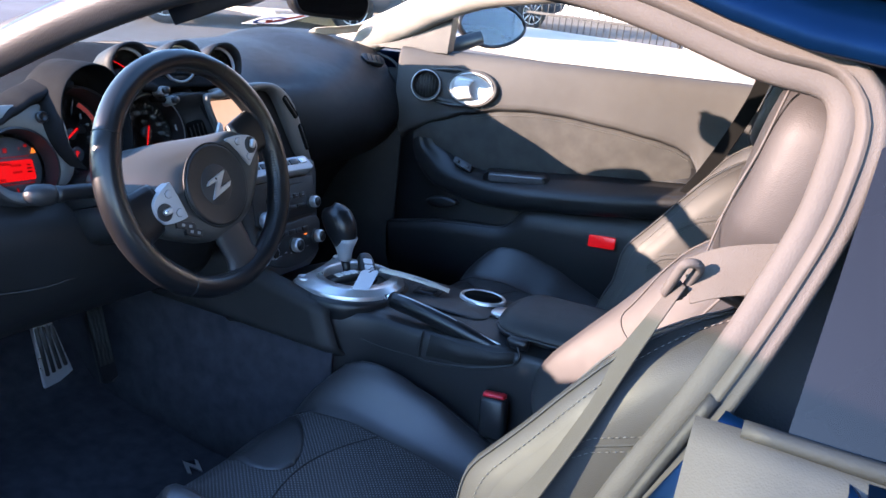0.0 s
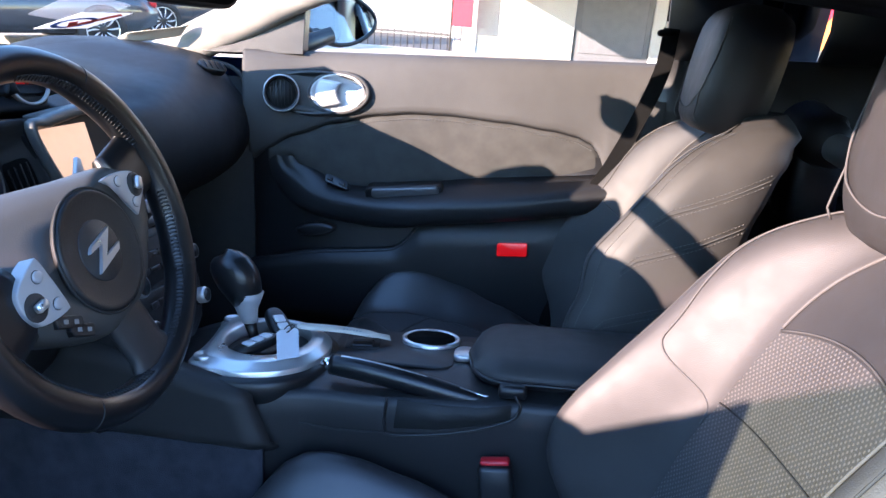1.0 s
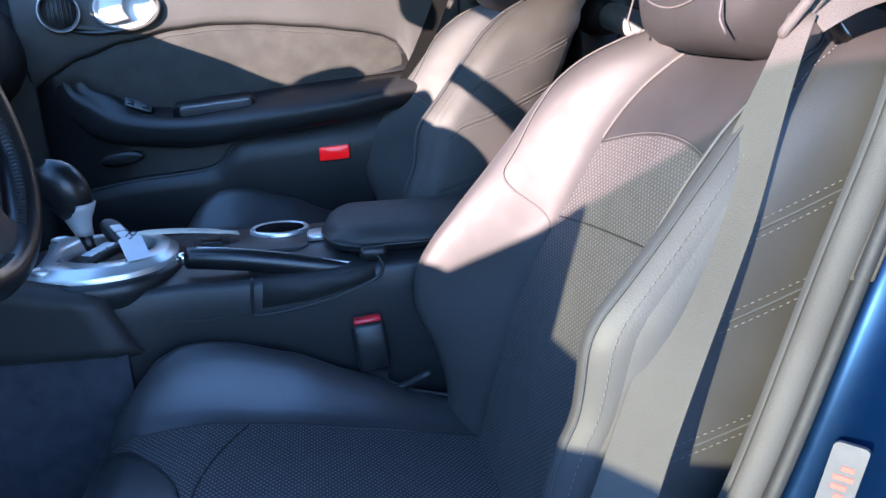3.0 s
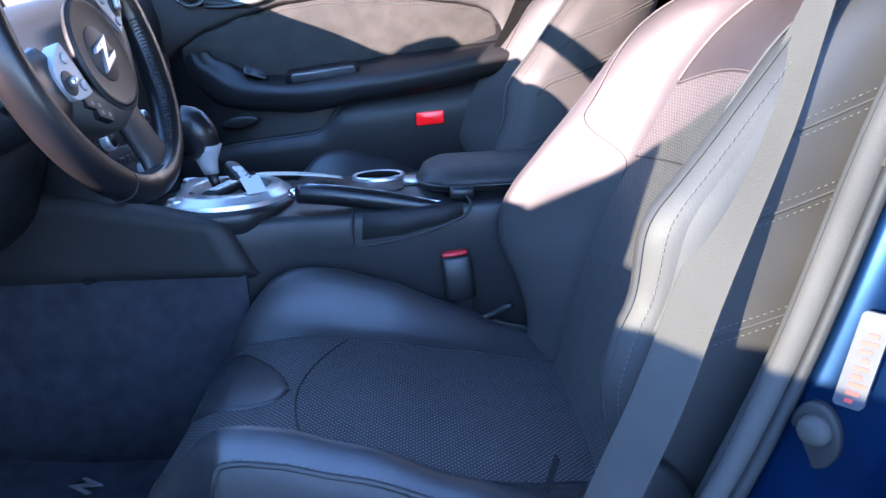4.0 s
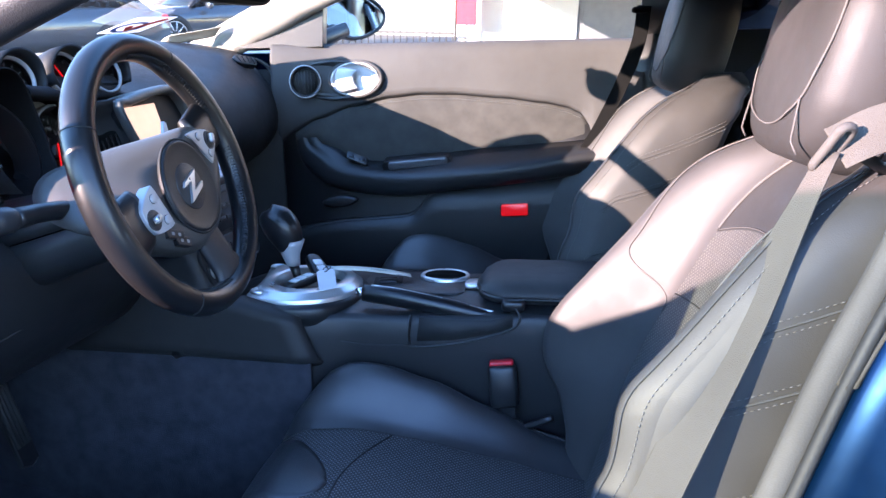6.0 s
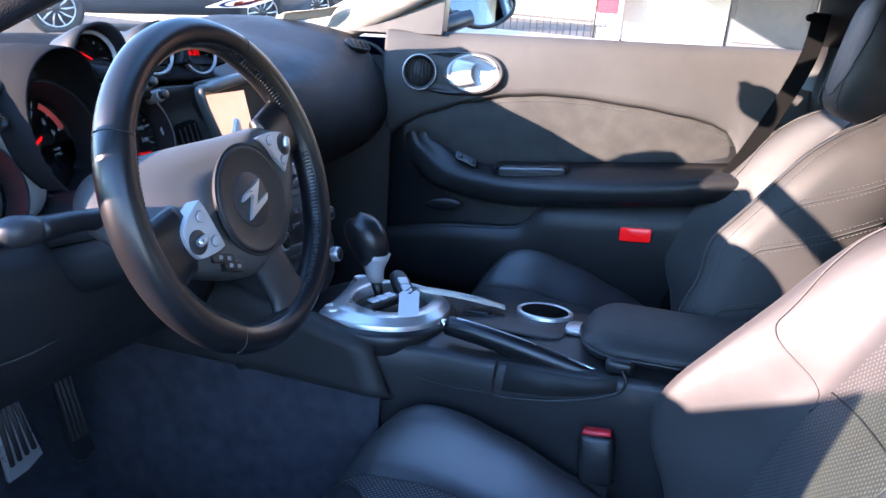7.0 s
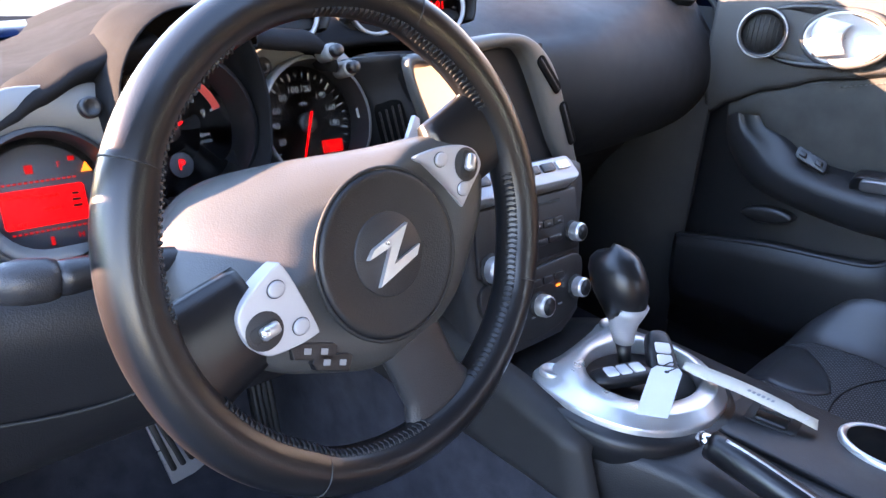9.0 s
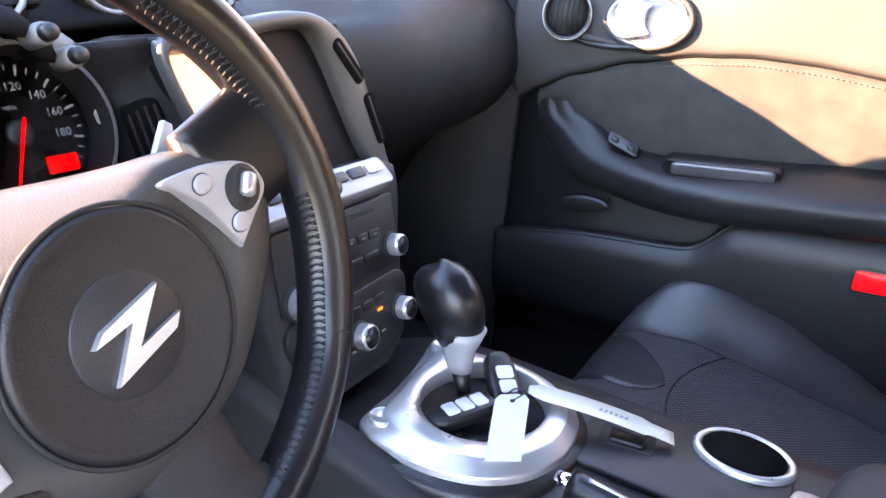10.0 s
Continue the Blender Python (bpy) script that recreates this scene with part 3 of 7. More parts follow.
for k in range(9):
    w = 0.006 + 0.008 * ((k * 7) % 5) / 5
    rbox((0.000 + 0.001 * (k % 3), -0.034 + k * 0.007, 0.003), (w, 0.0035, 0.0006), 0.0002, SM, bmr)
part("sticker_print", bmr, INK_RED, st, flat=True)
# bolts and the striker
BM = axes((0.648, -0.690, 0.487), (0.6, -0.8, 0), (0, 0, 1), (-0.75, -0.62, 0.1))
part("bumper_base", prism(oval(0.020, 0.030), BM, -0.004, 0.006, 0.003), RUBBER_BLACK, jamb, "dark grey rubber door bumper")
part("bumper_stop", revolve([(0.013, 0.004), (0.013, 0.014), (0.010, 0.019), (0.001, 0.020)], BM @ Matrix.Translation((0.002, 0.008, 0)), 20), RUBBER, jamb)
KM = axes((0.728, -0.745, 0.492), (0.75, -0.66, 0), (0, 0, 1), (-0.66, -0.75, 0.1))
sk = part("striker_plate", prism(rounded(0.05, 0.042, 0.009), KM, -0.006, 0.008, 0.003), ZINC, jamb, "weathered zinc striker plate")
part("striker_loop", tube([KM @ Vector(v) for v in ((-0.014, 0.012, 0.004), (-0.014, 0.012, 0.03), (0.0, 0.012, 0.036), (0.014, 0.012, 0.03), (0.014, 0.012, 0.004))], 0.005, 8), ZINC, sk)
for dx in (-0.013, 0.013):
    part("bolt", revolve([(0.008, 0.006), (0.008, 0.012), (0.005, 0.014), (0.001, 0.0125)], KM @ Matrix.Translation((dx, -0.008, 0)), 12), ZINC, sk)
LM = axes((0.705, -0.725, 0.432), (0.66, -0.75, 0), (0.15, 0, 0.98), (-0.72, -0.68, 0.1))
part("jamb_label", prism(rounded(0.022, 0.06, 0.003), LM, -0.003, 0.002), RUBBER_BLACK, jamb, "black tyre label", flat=True)
bmr = bmesh.new()
for k in range(5):
    rbox((0.0, -0.02 + k * 0.009, 0.0026), (0.013 - 0.002 * (k % 2), 0.0025, 0.0006), 0.0002, LM, bmr)
part("label_print", bmr, INK_GREY, jamb, flat=True)
LM2 = axes((0.662, -0.72, 0.385), (0.66, -0.75, 0), (0.2, 0, 0.98), (-0.72, -0.68, 0.1))
part("pressure_label", prism(rounded(0.03, 0.035, 0.002), LM2, -0.003, 0.002), PAPER, jamb, "white tyre pressure label", flat=True)

# quarter panel, quarter window of the driver's side
qp = thing("rear_wing", (1.0, -0.8, GROUND + 0.2), "glossy blue rear wing with a dark side window", "rear wing")
rows = []
for x in [0.84 + 0.08 * k for k in range(12)]:
    rows.append([(x, -0.80, 0.1), (x, -0.86, 0.45), (x, -0.84, 0.70), (x, -0.77, 0.785), (x, -0.705, 0.812)])
part("wing_panel", skin(rows), PAINT, qp, thick=0.004)
rows = [[(0.792 + 0.018 * t + 0.10 * k, -0.69 + 0.085 * t, 0.822 + 0.205 * t - 0.02 * k * t) for t in (0, 0.33, 0.66, 1)] for k in range(9)]
part("side_window", skin(rows), GLOSS, qp, "dark tinted quarter window")
# pale strip that covers the top of the blue wing
rows = [[(x, y, z) for y, z in ((-0.694, 0.818), (-0.715, 0.806), (-0.745, 0.770), (-0.775, 0.725), (-0.80, 0.66))] for x in (0.735, 0.80, 0.95, 1.2, 1.5)]
part("belt_band", skin(rows), RUBBER, qp, "pale band over the blue wing under the window", thick=0.004)
part("window_strip", tube(crv([(0.765, -0.695, 0.818), (0.90, -0.70, 0.818), (1.2, -0.70, 0.82), (1.5, -0.69, 0.82)], 20), 0.007, 6), RUBBER_BLACK, qp)
rows = [[(x, -0.565, roof_edge(x, -1)[1] + 0.055), (x, -0.600, roof_edge(x, -1)[1] + 0.046), (x, -0.622, roof_edge(x, -1)[1] + 0.028), (x, -0.632, roof_edge(x, -1)[1] + 0.008)] for x in [0.0 + 0.05 * k for k in range(33)]]
part("roof_gutter", skin(rows), PAINT, qp, thick=0.004)

# open driver's door, swung forward: casts the shade on seat and console
DOOR_A = radians(62)
DH = Matrix.Translation((-0.60, -0.80, 0)) @ Matrix.Rotation(-DOOR_A, 4, "Z")
dd = thing("driver_door", (-0.60, -0.80, 0.1), "open glossy blue driver's door with green-tinted glass", "car door")
rows = [[DH @ Vector((x, y, z)) for y, z in ((-0.03, 0.12), (-0.07, 0.4), (-0.05, 0.70), (-0.01, 0.775), (0.05, 0.775), (0.07, 0.6), (0.07, 0.3), (0.03, 0.12))] for x in (0.0, 0.2, 0.5, 0.9, 1.15)]
part("door_shell", skin(rows, True, True), PAINT, dd)
TOPL = [(0.24, 0.805), (0.46, 0.948), (0.60, 1.032), (0.73, 1.108), (0.80, 1.13), (0.95, 1.14), (1.08, 1.12), (1.12, 1.06)]
def glass_top(u):
    for (a, p), (b, q) in zip(TOPL, TOPL[1:]):
        if u <= b:
            return p + (q - p) * max(0, u - a) / (b - a)
    return TOPL[-1][1]
rows = [[DH @ Vector((u, 0.0, 0.772 + t * (glass_top(u) - 0.772))) for t in (0, 0.25, 0.5, 0.75, 1)] for u in (0.46, 0.53, 0.60, 0.66, 0.73, 0.80, 0.88, 0.95, 1.02, 1.08, 1.12)]
part("door_glass", skin(rows), GLASS_GREEN, dd, "green-tinted door glass")
part("mirror_sail", prism([(0.20, 0.772), (0.465, 0.772), (0.465, 0.952), (0.45, 0.944)], DH @ axes((0, 0, 0), (1, 0, 0), (0, 0, 1), (0, -1, 0)), -0.012, 0.012), PLASTIC_HARD, dd, "black triangular mirror sail")

part("door_mirror", skin([[DH @ Vector((0.175 + a * math.cos(t), -0.10 - h, 0.885 + b * math.sin(t))) for t in [2 * math.pi * k / 28 for k in range(28)]] for a, b, h in ((0.06, 0.06, 0.0), (0.072, 0.074, 0.02), (0.074, 0.078, 0.10), (0.066, 0.068, 0.17), (0.03, 0.03, 0.19))], True, True), PLASTIC_HARD, dd, "black door mirror housing")
part("mirror_arm", tube([DH @ Vector((0.26, -0.01, 0.80)), DH @ Vector((0.22, -0.06, 0.82)), DH @ Vector((0.19, -0.12, 0.84))], [0.03, 0.025, 0.02], 10), PLASTIC_HARD, dd)

# ---- passenger door ----
DY = 0.69
pd = thing("passenger_door", (0.15, DY, 0.3), "closed door trim in grey vinyl with a suede insert", "car door")
GROOVE = [(-0.29, 0.757), (-0.25, 0.785), (-0.181, 0.820), (-0.082, 0.853), (0.025, 0.876), (0.11, 0.884), (0.197, 0.883), (0.33, 0.872), (0.437, 0.858), (0.49, 0.847), (0.525, 0.832), (0.546, 0.808), (0.556, 0.775), (0.562, 0.735), (0.68, 0.73)]
# rim of the armrest bowl: (x, z of the outer edge, y of the edge, x and z of the inner line, x and z of the lower line)
ARM = [
    (-0.080, 0.845, 0.704, -0.075, 0.834, -0.084, 0.851),
    (-0.165, 0.817, 0.703, -0.150, 0.805, -0.173, 0.824),
    (-0.216, 0.782, 0.701, -0.186, 0.780, -0.240, 0.790),
    (-0.212, 0.745, 0.698, -0.170, 0.752, -0.246, 0.735),
    (-0.178, 0.722, 0.690, -0.135, 0.738, -0.218, 0.680),
    (-0.112, 0.684, 0.670, -0.080, 0.706, -0.145, 0.635),
    (0.005, 0.670, 0.646, 0.010, 0.697, 0.000, 0.618),
    (0.100, 0.674, 0.628, 0.100, 0.708, 0.100, 0.622),
    (0.191, 0.682, 0.622, 0.191, 0.724, 0.191, 0.637),
    (0.290, 0.692, 0.618, 0.290, 0.736, 0.290, 0.648),
    (0.380, 0.704, 0.618, 0.390, 0.744, 0.380, 0.660),
    (0.476, 0.720, 0.624, 0.490, 0.751, 0.476, 0.674),
    (0.580, 0.735, 0.640, 0.580, 0.760, 0.580, 0.690),
    (0.670, 0.742, 0.655, 0.670, 0.765, 0.670, 0.700),
]
dx = [-0.29 + k * 0.97 / 140 for k in range(141)]

def door_y(x, z):
    return DY + 0.012 * smooth(0.9, 0.7, z) - 0.03 * smooth(-0.1, -0.3, x) * smooth(0.7, 0.9, z) + 0.02 * smooth(0.3, 0.7, x)

rows = []
for x in dx:
    g = lerp_table(GROOVE, x) + 0.004
    col = [(x, door_y(x, g) + 0.012, g - 0.002), (x, door_y(x, g) + 0.003, g), (x, door_y(x, g) - 0.001, g + 0.004)]
    for k in range(1, 12):
        z = g + 0.004 + (1.004 - g - 0.004) * k / 11
        col.append((x, door_y(x, z) - 0.006 * math.sin(math.pi * k / 11) + 0.004 * smooth(0.99, 1.004, z), z))
    col += [(x, door_y(x, 1.0) + 0.012, 1.010), (x, door_y(x, 1.0) + 0.035, 1.009), (x, door_y(x, 1.0) + 0.05, 0.995)]
    rows.append(col)
part("upper_panel", skin(rows), DOOR_VINYL, pd, "grey grained vinyl upper trim", thick=-0.004)
INNER = [(-0.29, 0.76)] + [(r[3], r[4]) for r in ARM[2:]]
rows = []
for x in dx[6:124]:
    g, a = lerp_table(GROOVE, x) - 0.004, min(lerp_table(INNER, x) - 0.012, lerp_table(GROOVE, x) - 0.008)
    col = []
    for k in range(14):
        t = k / 13
        z = a + (g - a) * t
        puff = 0.013 * math.sin(math.pi * min(1, t)) ** 0.5 * smooth(0.562, 0.535, x) * smooth(-0.27, -0.2, x)
        col.append((x, door_y(x, z) + 0.014 - puff, z))
    rows.append(col)
part("suede_insert", skin(rows), SUEDE, pd, "worn grey suede insert", thick=-0.004)
part("groove_strip", tube([(x, door_y(x, lerp_table(GROOVE, x)) + 0.008, lerp_table(GROOVE, x)) for x in dx], 0.0045, 6), PLASTIC_HARD, pd)

part("insert_stitching", stitches([(x, door_y(x, lerp_table(GROOVE, x)) + 0.0015, lerp_table(GROOVE, x) - 0.015) for x in dx[33:119]], 0.005, 0.003, 0.0009), THREAD_LIGHT, pd, "pale stitching along the insert", kind="stuff")

arm_rows = []
for f in range(81):
    e, yo, q, lo = [crv([pick(r) for r in ARM], 81)[f] for pick in (lambda r: (r[0], 0, r[1]), lambda r: (0, r[2], 0), lambda r: (r[3], 0, r[4]), lambda r: (r[5], 0, r[6]))]
    y, yi = yo.y, DY + 0.0185
    m1, m2, dn = q.lerp(e, 0.35), q.lerp(e, 0.80), (lo - e)
    arm_rows.append([(q.x, yi, q.z), (m1.x, yi + (y - yi) * 0.4, m1.z), (m2.x, yi + (y - yi) * 0.80, m2.z + 0.002), (e.x, y + 0.006, e.z + 0.002), (e.x + 0.08 * dn.x, y + 0.001, e.z + 0.08 * dn.z), (e.x + 0.25 * dn.x, y, e.z + 0.25 * dn.z),
                     (e.x + 0.7 * dn.x, y + 0.006, e.z + 0.7 * dn.z), (e.x + 0.95 * dn.x, min(y + 0.014, DY + 0.019), e.z + 0.95 * dn.z), (lo.x, min(y + 0.024, DY + 0.02), lo.z), (lo.x, DY + 0.02, lo.z - 0.002)])
part("armrest", skin(arm_rows), PLASTIC, pd, "black padded armrest sweeping round the insert", thick=-0.005)
part("armrest_pad", skin([[Vector(p) + Vector((0, -0.0015, 0.0025)) for p in r[:4]] for r in arm_rows[50:79]]), SUEDE, pd, "grey suede armrest top")
part("armrest_stitching", stitches([Vector(r[3]) + Vector((0, -0.001, 0.002)) for r in arm_rows[50:78]], 0.005, 0.003, 0.0008), THREAD_LIGHT, pd, kind="stuff")
part("door_core", skin([[(x, DY + 0.018 - 0.012 * smooth(0.62, 0.5, z), z) for z in (0.30, 0.40, 0.5, 0.58, 0.66, 0.74, 0.80)] for x in (-0.29, -0.1, 0.1, 0.3, 0.5, 0.68)]), PLASTIC, pd, "black plastic lower trim", thick=-0.005)
# pocket moulding under the armrest
POCK = [(-0.285, 0.508), (-0.24, 0.519), (-0.17, 0.533), (-0.099, 0.545), (0.02, 0.556), (0.075, 0.564), (0.105, 0.585), (0.130, 0.615), (0.160, 0.632), (0.28, 0.646), (0.42, 0.664), (0.6, 0.685)]
part("pocket_lip", tube([(p.x, DY - 0.030, p.z - 0.003) for p in crv([(a, 0, b) for a, b in POCK], 70)], 0.005, 8), PLASTIC, pd)
part("pocket_wall", skin([[(p.x, DY - 0.012, p.z - 0.002), (p.x, DY - 0.031, p.z - 0.006), (p.x, DY - 0.033, p.z * 0.7 + 0.42 * 0.3), (p.x, DY - 0.020, 0.40), (p.x, DY + 0.01, 0.34)] for p in crv([(a, 0, b) for a, b in POCK], 50)]), PLASTIC, pd, thick=-0.004)
# grab handle in the armrest, switch
gm = axes((0.098, DY - 0.031, 0.698), (1, 0, 0.09), (0, -0.45, 0.9), (0, -0.9, -0.45))
part("grab_recess", prism(rounded(0.185, 0.040, 0.016), gm, -0.02, 0.002, 0.001), PLASTIC_HARD, pd)
part("grab_handle", prism(rounded(0.160, 0.024, 0.008), gm @ Matrix.Translation((0.004, 0.006, 0)), 0.0, 0.008, 0.003), HANDLE, pd, "satin grey grab handle")
sw = part("window_switch", prism(rounded(0.06, 0.022, 0.006), axes((-0.070, DY - 0.010, 0.712), (1, 0, -0.35), (0, 0.5, 0.9), (0, -0.9, 0.5)), -0.01, 0.004, 0.002), PLASTIC_HARD, pd, "black window switch")
for k in (-1, 1):
    part("switch_rocker", rbox((0.016 * k, 0, 0.006), (0.014, 0.010, 0.006), 0.002, axes((-0.070, DY - 0.010, 0.712), (1, 0, -0.35), (0, 0.5, 0.9), (0, -0.9, 0.5))), PLASTIC_HARD, sw)
# speaker pull / lower handle
part("lock_knob", prism(oval(0.05, 0.016), axes((-0.125, DY - 0.004, 0.592), (1, 0, 0.1), (0, 0, 1), (0, -1, 0)), -0.01, 0.012, 0.006), PLASTIC_HARD, pd)
# handle bezel and lever
HM = axes((-0.064, DY - 0.018, 0.922), (1, 0, 0.03), (0, 0, 1), (0, -1, 0.0))
part("handle_bezel", skin([[HM @ Vector((a * math.cos(t), b * math.sin(t), h)) for t in [2 * math.pi * k / 40 for k in range(40)]] for a, b, h in ((0.076, 0.050, -0.012), (0.076, 0.050, -0.001), (0.072, 0.0465, 0.004), (0.068, 0.043, 0.003), (0.066, 0.041, -0.004))], True), DOOR_VINYL, pd)
hc = part("handle_cup", skin([[HM @ Vector((-0.002 + a * math.cos(t), b * math.sin(t), h)) for t in [2 * math.pi * k / 40 for k in range(40)]] for a, b, h in ((0.066, 0.0445, 0.002), (0.063, 0.042, 0.005), (0.059, 0.038, 0.001), (0.050, 0.032, -0.002), (0.034, 0.021, -0.0035), (0.016, 0.010, -0.004), (0.001, 0.001, -0.004))], True), SILVER_PAINT, pd, "bright silver handle cup")
part("handle_lever", skin([[HM @ Vector((-0.052 + 0.050 * u + 0.012 * (2 * v - 1) ** 2, (-0.033 + 0.066 * v) * (1 - 0.30 * u), 0.0045 + 0.005 * math.sin(math.pi * (0.1 + 0.6 * u)))) for u in [k / 10 for k in range(11)]] for v in [k / 10 for k in range(11)]]), SILVER_PAINT, hc, "satin door lever", thick=0.005)
part("lock_slide", prism(rounded(0.026, 0.012, 0.004), HM @ Matrix.Translation((0.030, 0.0, -0.009)), 0, 0.007, 0.002), SILVER, hc)
# long oval dish that holds vent and lever
OM = axes((-0.121, DY - 0.016, 0.920), (1, 0, 0.02), (0, 0, 1), (0, -1, 0))
part("handle_dish", skin([[OM @ Vector((a * math.cos(t), b * math.sin(t), h)) for t in [2 * math.pi * k / 56 for k in range(56)]] for a, b, h in ((0.131, 0.054, -0.006), (0.128, 0.051, 0.004), (0.122, 0.046, 0.005), (0.118, 0.043, 0.0), (0.10, 0.034, -0.006), (0.05, 0.01, -0.008))], True, True), GUNMETAL, pd, "dark oval dish round vent and lever")
# door vent
VM = axes((-0.197, DY - 0.034, 0.917), (0.94, 0.34, 0), (0, 0, 1), (0.34, -0.94, 0)) @ Matrix.Diagonal((0.92, 0.95, 1, 1))
vt = part("air_vent", revolve([(0.046, -0.035), (0.046, 0.006), (0.043, 0.011), (0.038, 0.009), (0.036, -0.004)], VM, 36, cap=False), PLASTIC_HARD, pd, "silver-ringed round air vent")
part("vent_ring", revolve([(0.0455, 0.006), (0.0452, 0.0095), (0.0440, 0.0115), (0.0425, 0.0113)], VM, 40, cap=False), SILVER_PAINT, vt, "thin silver ring")
part("vent_cup", revolve([(0.036, 0.0), (0.034, -0.02), (0.001, -0.021)], VM, 28), RUBBER_BLACK, vt)
for k in range(-3, 4):
    h = 0.031 * math.sqrt(max(0, 1 - (k * 0.0088 / 0.034) ** 2))
    part("vent_slat", rbox((k * 0.0088, 0, -0.004), (0.0022, 2 * h, 0.012), 0.0008, VM @ pose(0, 0, 0, 0, 0, 0)), PLASTIC_HARD, vt)
part("vent_bridge", tube(crv([(-0.17, DY - 0.024, 0.885), (-0.12, DY - 0.012, 0.878), (-0.06, DY - 0.004, 0.872)], 10), 0.006, 8), DOOR_VINYL, pd)
# red reflector lamp
RM = axes((0.360, DY - 0.036, 0.582), (1, 0, 0.06), (0, 0, 1), (0, -1, 0))
rl = part("courtesy_lamp", prism(rounded(0.070, 0.032, 0.005), RM, -0.01, 0.006, 0.002), RED_LENS, pd, "bright red door lamp lens")
part("lamp_frame", prism(rounded(0.078, 0.040, 0.007), RM, -0.012, 0.002, 0.001), PLASTIC_HARD, rl)
# outer skin and glass
rows = [[(x, DY + 0.08, 0.995), (x, DY + 0.17, 0.9), (x, DY + 0.20, 0.6), (x, DY + 0.14, 0.15)] for x in (-0.65, -0.3, 0, 0.3, 0.68)]
part("outer_skin", skin(rows), PAINT, pd, "blue painted outer skin", thick=0.004)
rows = [[(x, DY + 0.055, 0.99), (x, DY + 0.02, 1.06), (x, roof_edge(x, 1)[0] + 0.02, roof_edge(x, 1)[1] + 0.01)] for x in (-0.45, -0.2, 0.0, 0.2, 0.4, 0.6, 0.70)]
part("door_glass", skin(rows), GLASS, pd, "clear side glass")
part("glass_seal", tube([(x, DY + 0.048, 1.008) for x in (-0.40, 0.0, 0.3, 0.68)], 0.008, 6), RUBBER_BLACK, pd)
# sail panel and exterior mirror
part("sail_panel", prism([(-0.40, 1.005), (-0.15, 1.005), (-0.140, 1.135), (-0.165, 1.135)], axes((0, DY - 0.012, 0), (1, 0, 0), (0, 0, 1), (0, -1, 0)), -0.03, 0.004, 0.002), PLASTIC_HARD, pd, "black triangular sail panel", flat=True)
MM = axes((-0.135, DY + 0.24, 1.100), (0.72, 0.69, 0), (0, 0, 1), (0.69, -0.72, 0.02))
mh = part("mirror_housing", skin([[MM @ Vector((a * math.cos(t) * (1 + 0.12 * math.cos(2 * t)), b * math.sin(t), h)) for t in [2 * math.pi * k / 36 for k in range(36)]] for a, b, h in ((0.092, 0.062, 0.0), (0.098, 0.068, 0.0), (0.100, 0.070, -0.012), (0.094, 0.064, -0.05), (0.07, 0.045, -0.085), (0.02, 0.012, -0.10))], True, True), PLASTIC_HARD, pd, "black door mirror housing")
part("mirror_glass", prism([(0.090 * math.cos(t) * (1 + 0.12 * math.cos(2 * t)), 0.060 * math.sin(t)) for t in [2 * math.pi * k / 36 for k in range(36)]], MM, 0.0005, 0.003), MIRROR, mh, "bright door mirror glass", flat=True)
part("mirror_rim", tube([MM @ Vector((0.094 * math.cos(t) * (1 + 0.12 * math.cos(2 * t)), 0.064 * math.sin(t), 0.002)) for t in [2 * math.pi * k / 36 for k in range(36)]], 0.006, 6, True), PLASTIC_HARD, mh)
part("mirror_foot", tube([(-0.26, DY + 0.06, 1.0), (-0.20, DY + 0.13, 1.03), (-0.14, DY + 0.18, 1.06)], [0.03, 0.024, 0.02], 10), PLASTIC_HARD, mh)

# ---- dashboard ----
db = thing("dashboard", (-0.6, 0.03, 0.3), "black grained dashboard with a bulging passenger side", "dashboard")
def dash_profile(y):
    """Front edge to underside at y, passenger side and middle."""
    b = smooth(0.10, 0.30, y)
    rear = -0.262 - 0.03 * smooth(0.45, 0.68, y) - 0.03 * (1 - b)
    top = 0.956 + 0.008 * b + 0.036 * smooth(0.1, 0.68, y) + 0.018 * smooth(0.38, 0.52, y)
    return [(-1.00, 0.905), (-0.86, 0.925), (-0.72, top - 0.006), (-0.58, top), (-0.45, top - 0.018), (rear - 0.085, top - 0.040), (rear - 0.035, min(0.922, top - 0.062)), (rear - 0.008, 0.885), (rear, 0.835), (rear - 0.01, 0.79), (rear - 0.045, 0.745), (rear - 0.11, 0.700), (rear - 0.2, 0.655), (rear - 0.28, 0.60), (rear - 0.30, 0.48)]
rows = []
for k in range(30):
    y = 0.03 + (0.672 - 0.03) * k / 29
    rows.append(crv([(x, y, z) for x, z in dash_profile(y)], 44))
part("passenger_pad", skin(rows), DASH, db, thick=-0.01)
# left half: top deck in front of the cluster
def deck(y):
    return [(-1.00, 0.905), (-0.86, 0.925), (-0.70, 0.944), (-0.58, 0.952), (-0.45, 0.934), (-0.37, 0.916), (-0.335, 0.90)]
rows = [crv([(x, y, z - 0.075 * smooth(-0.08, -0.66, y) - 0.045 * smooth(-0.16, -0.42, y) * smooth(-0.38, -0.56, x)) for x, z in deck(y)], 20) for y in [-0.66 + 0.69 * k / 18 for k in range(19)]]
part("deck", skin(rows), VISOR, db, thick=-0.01)
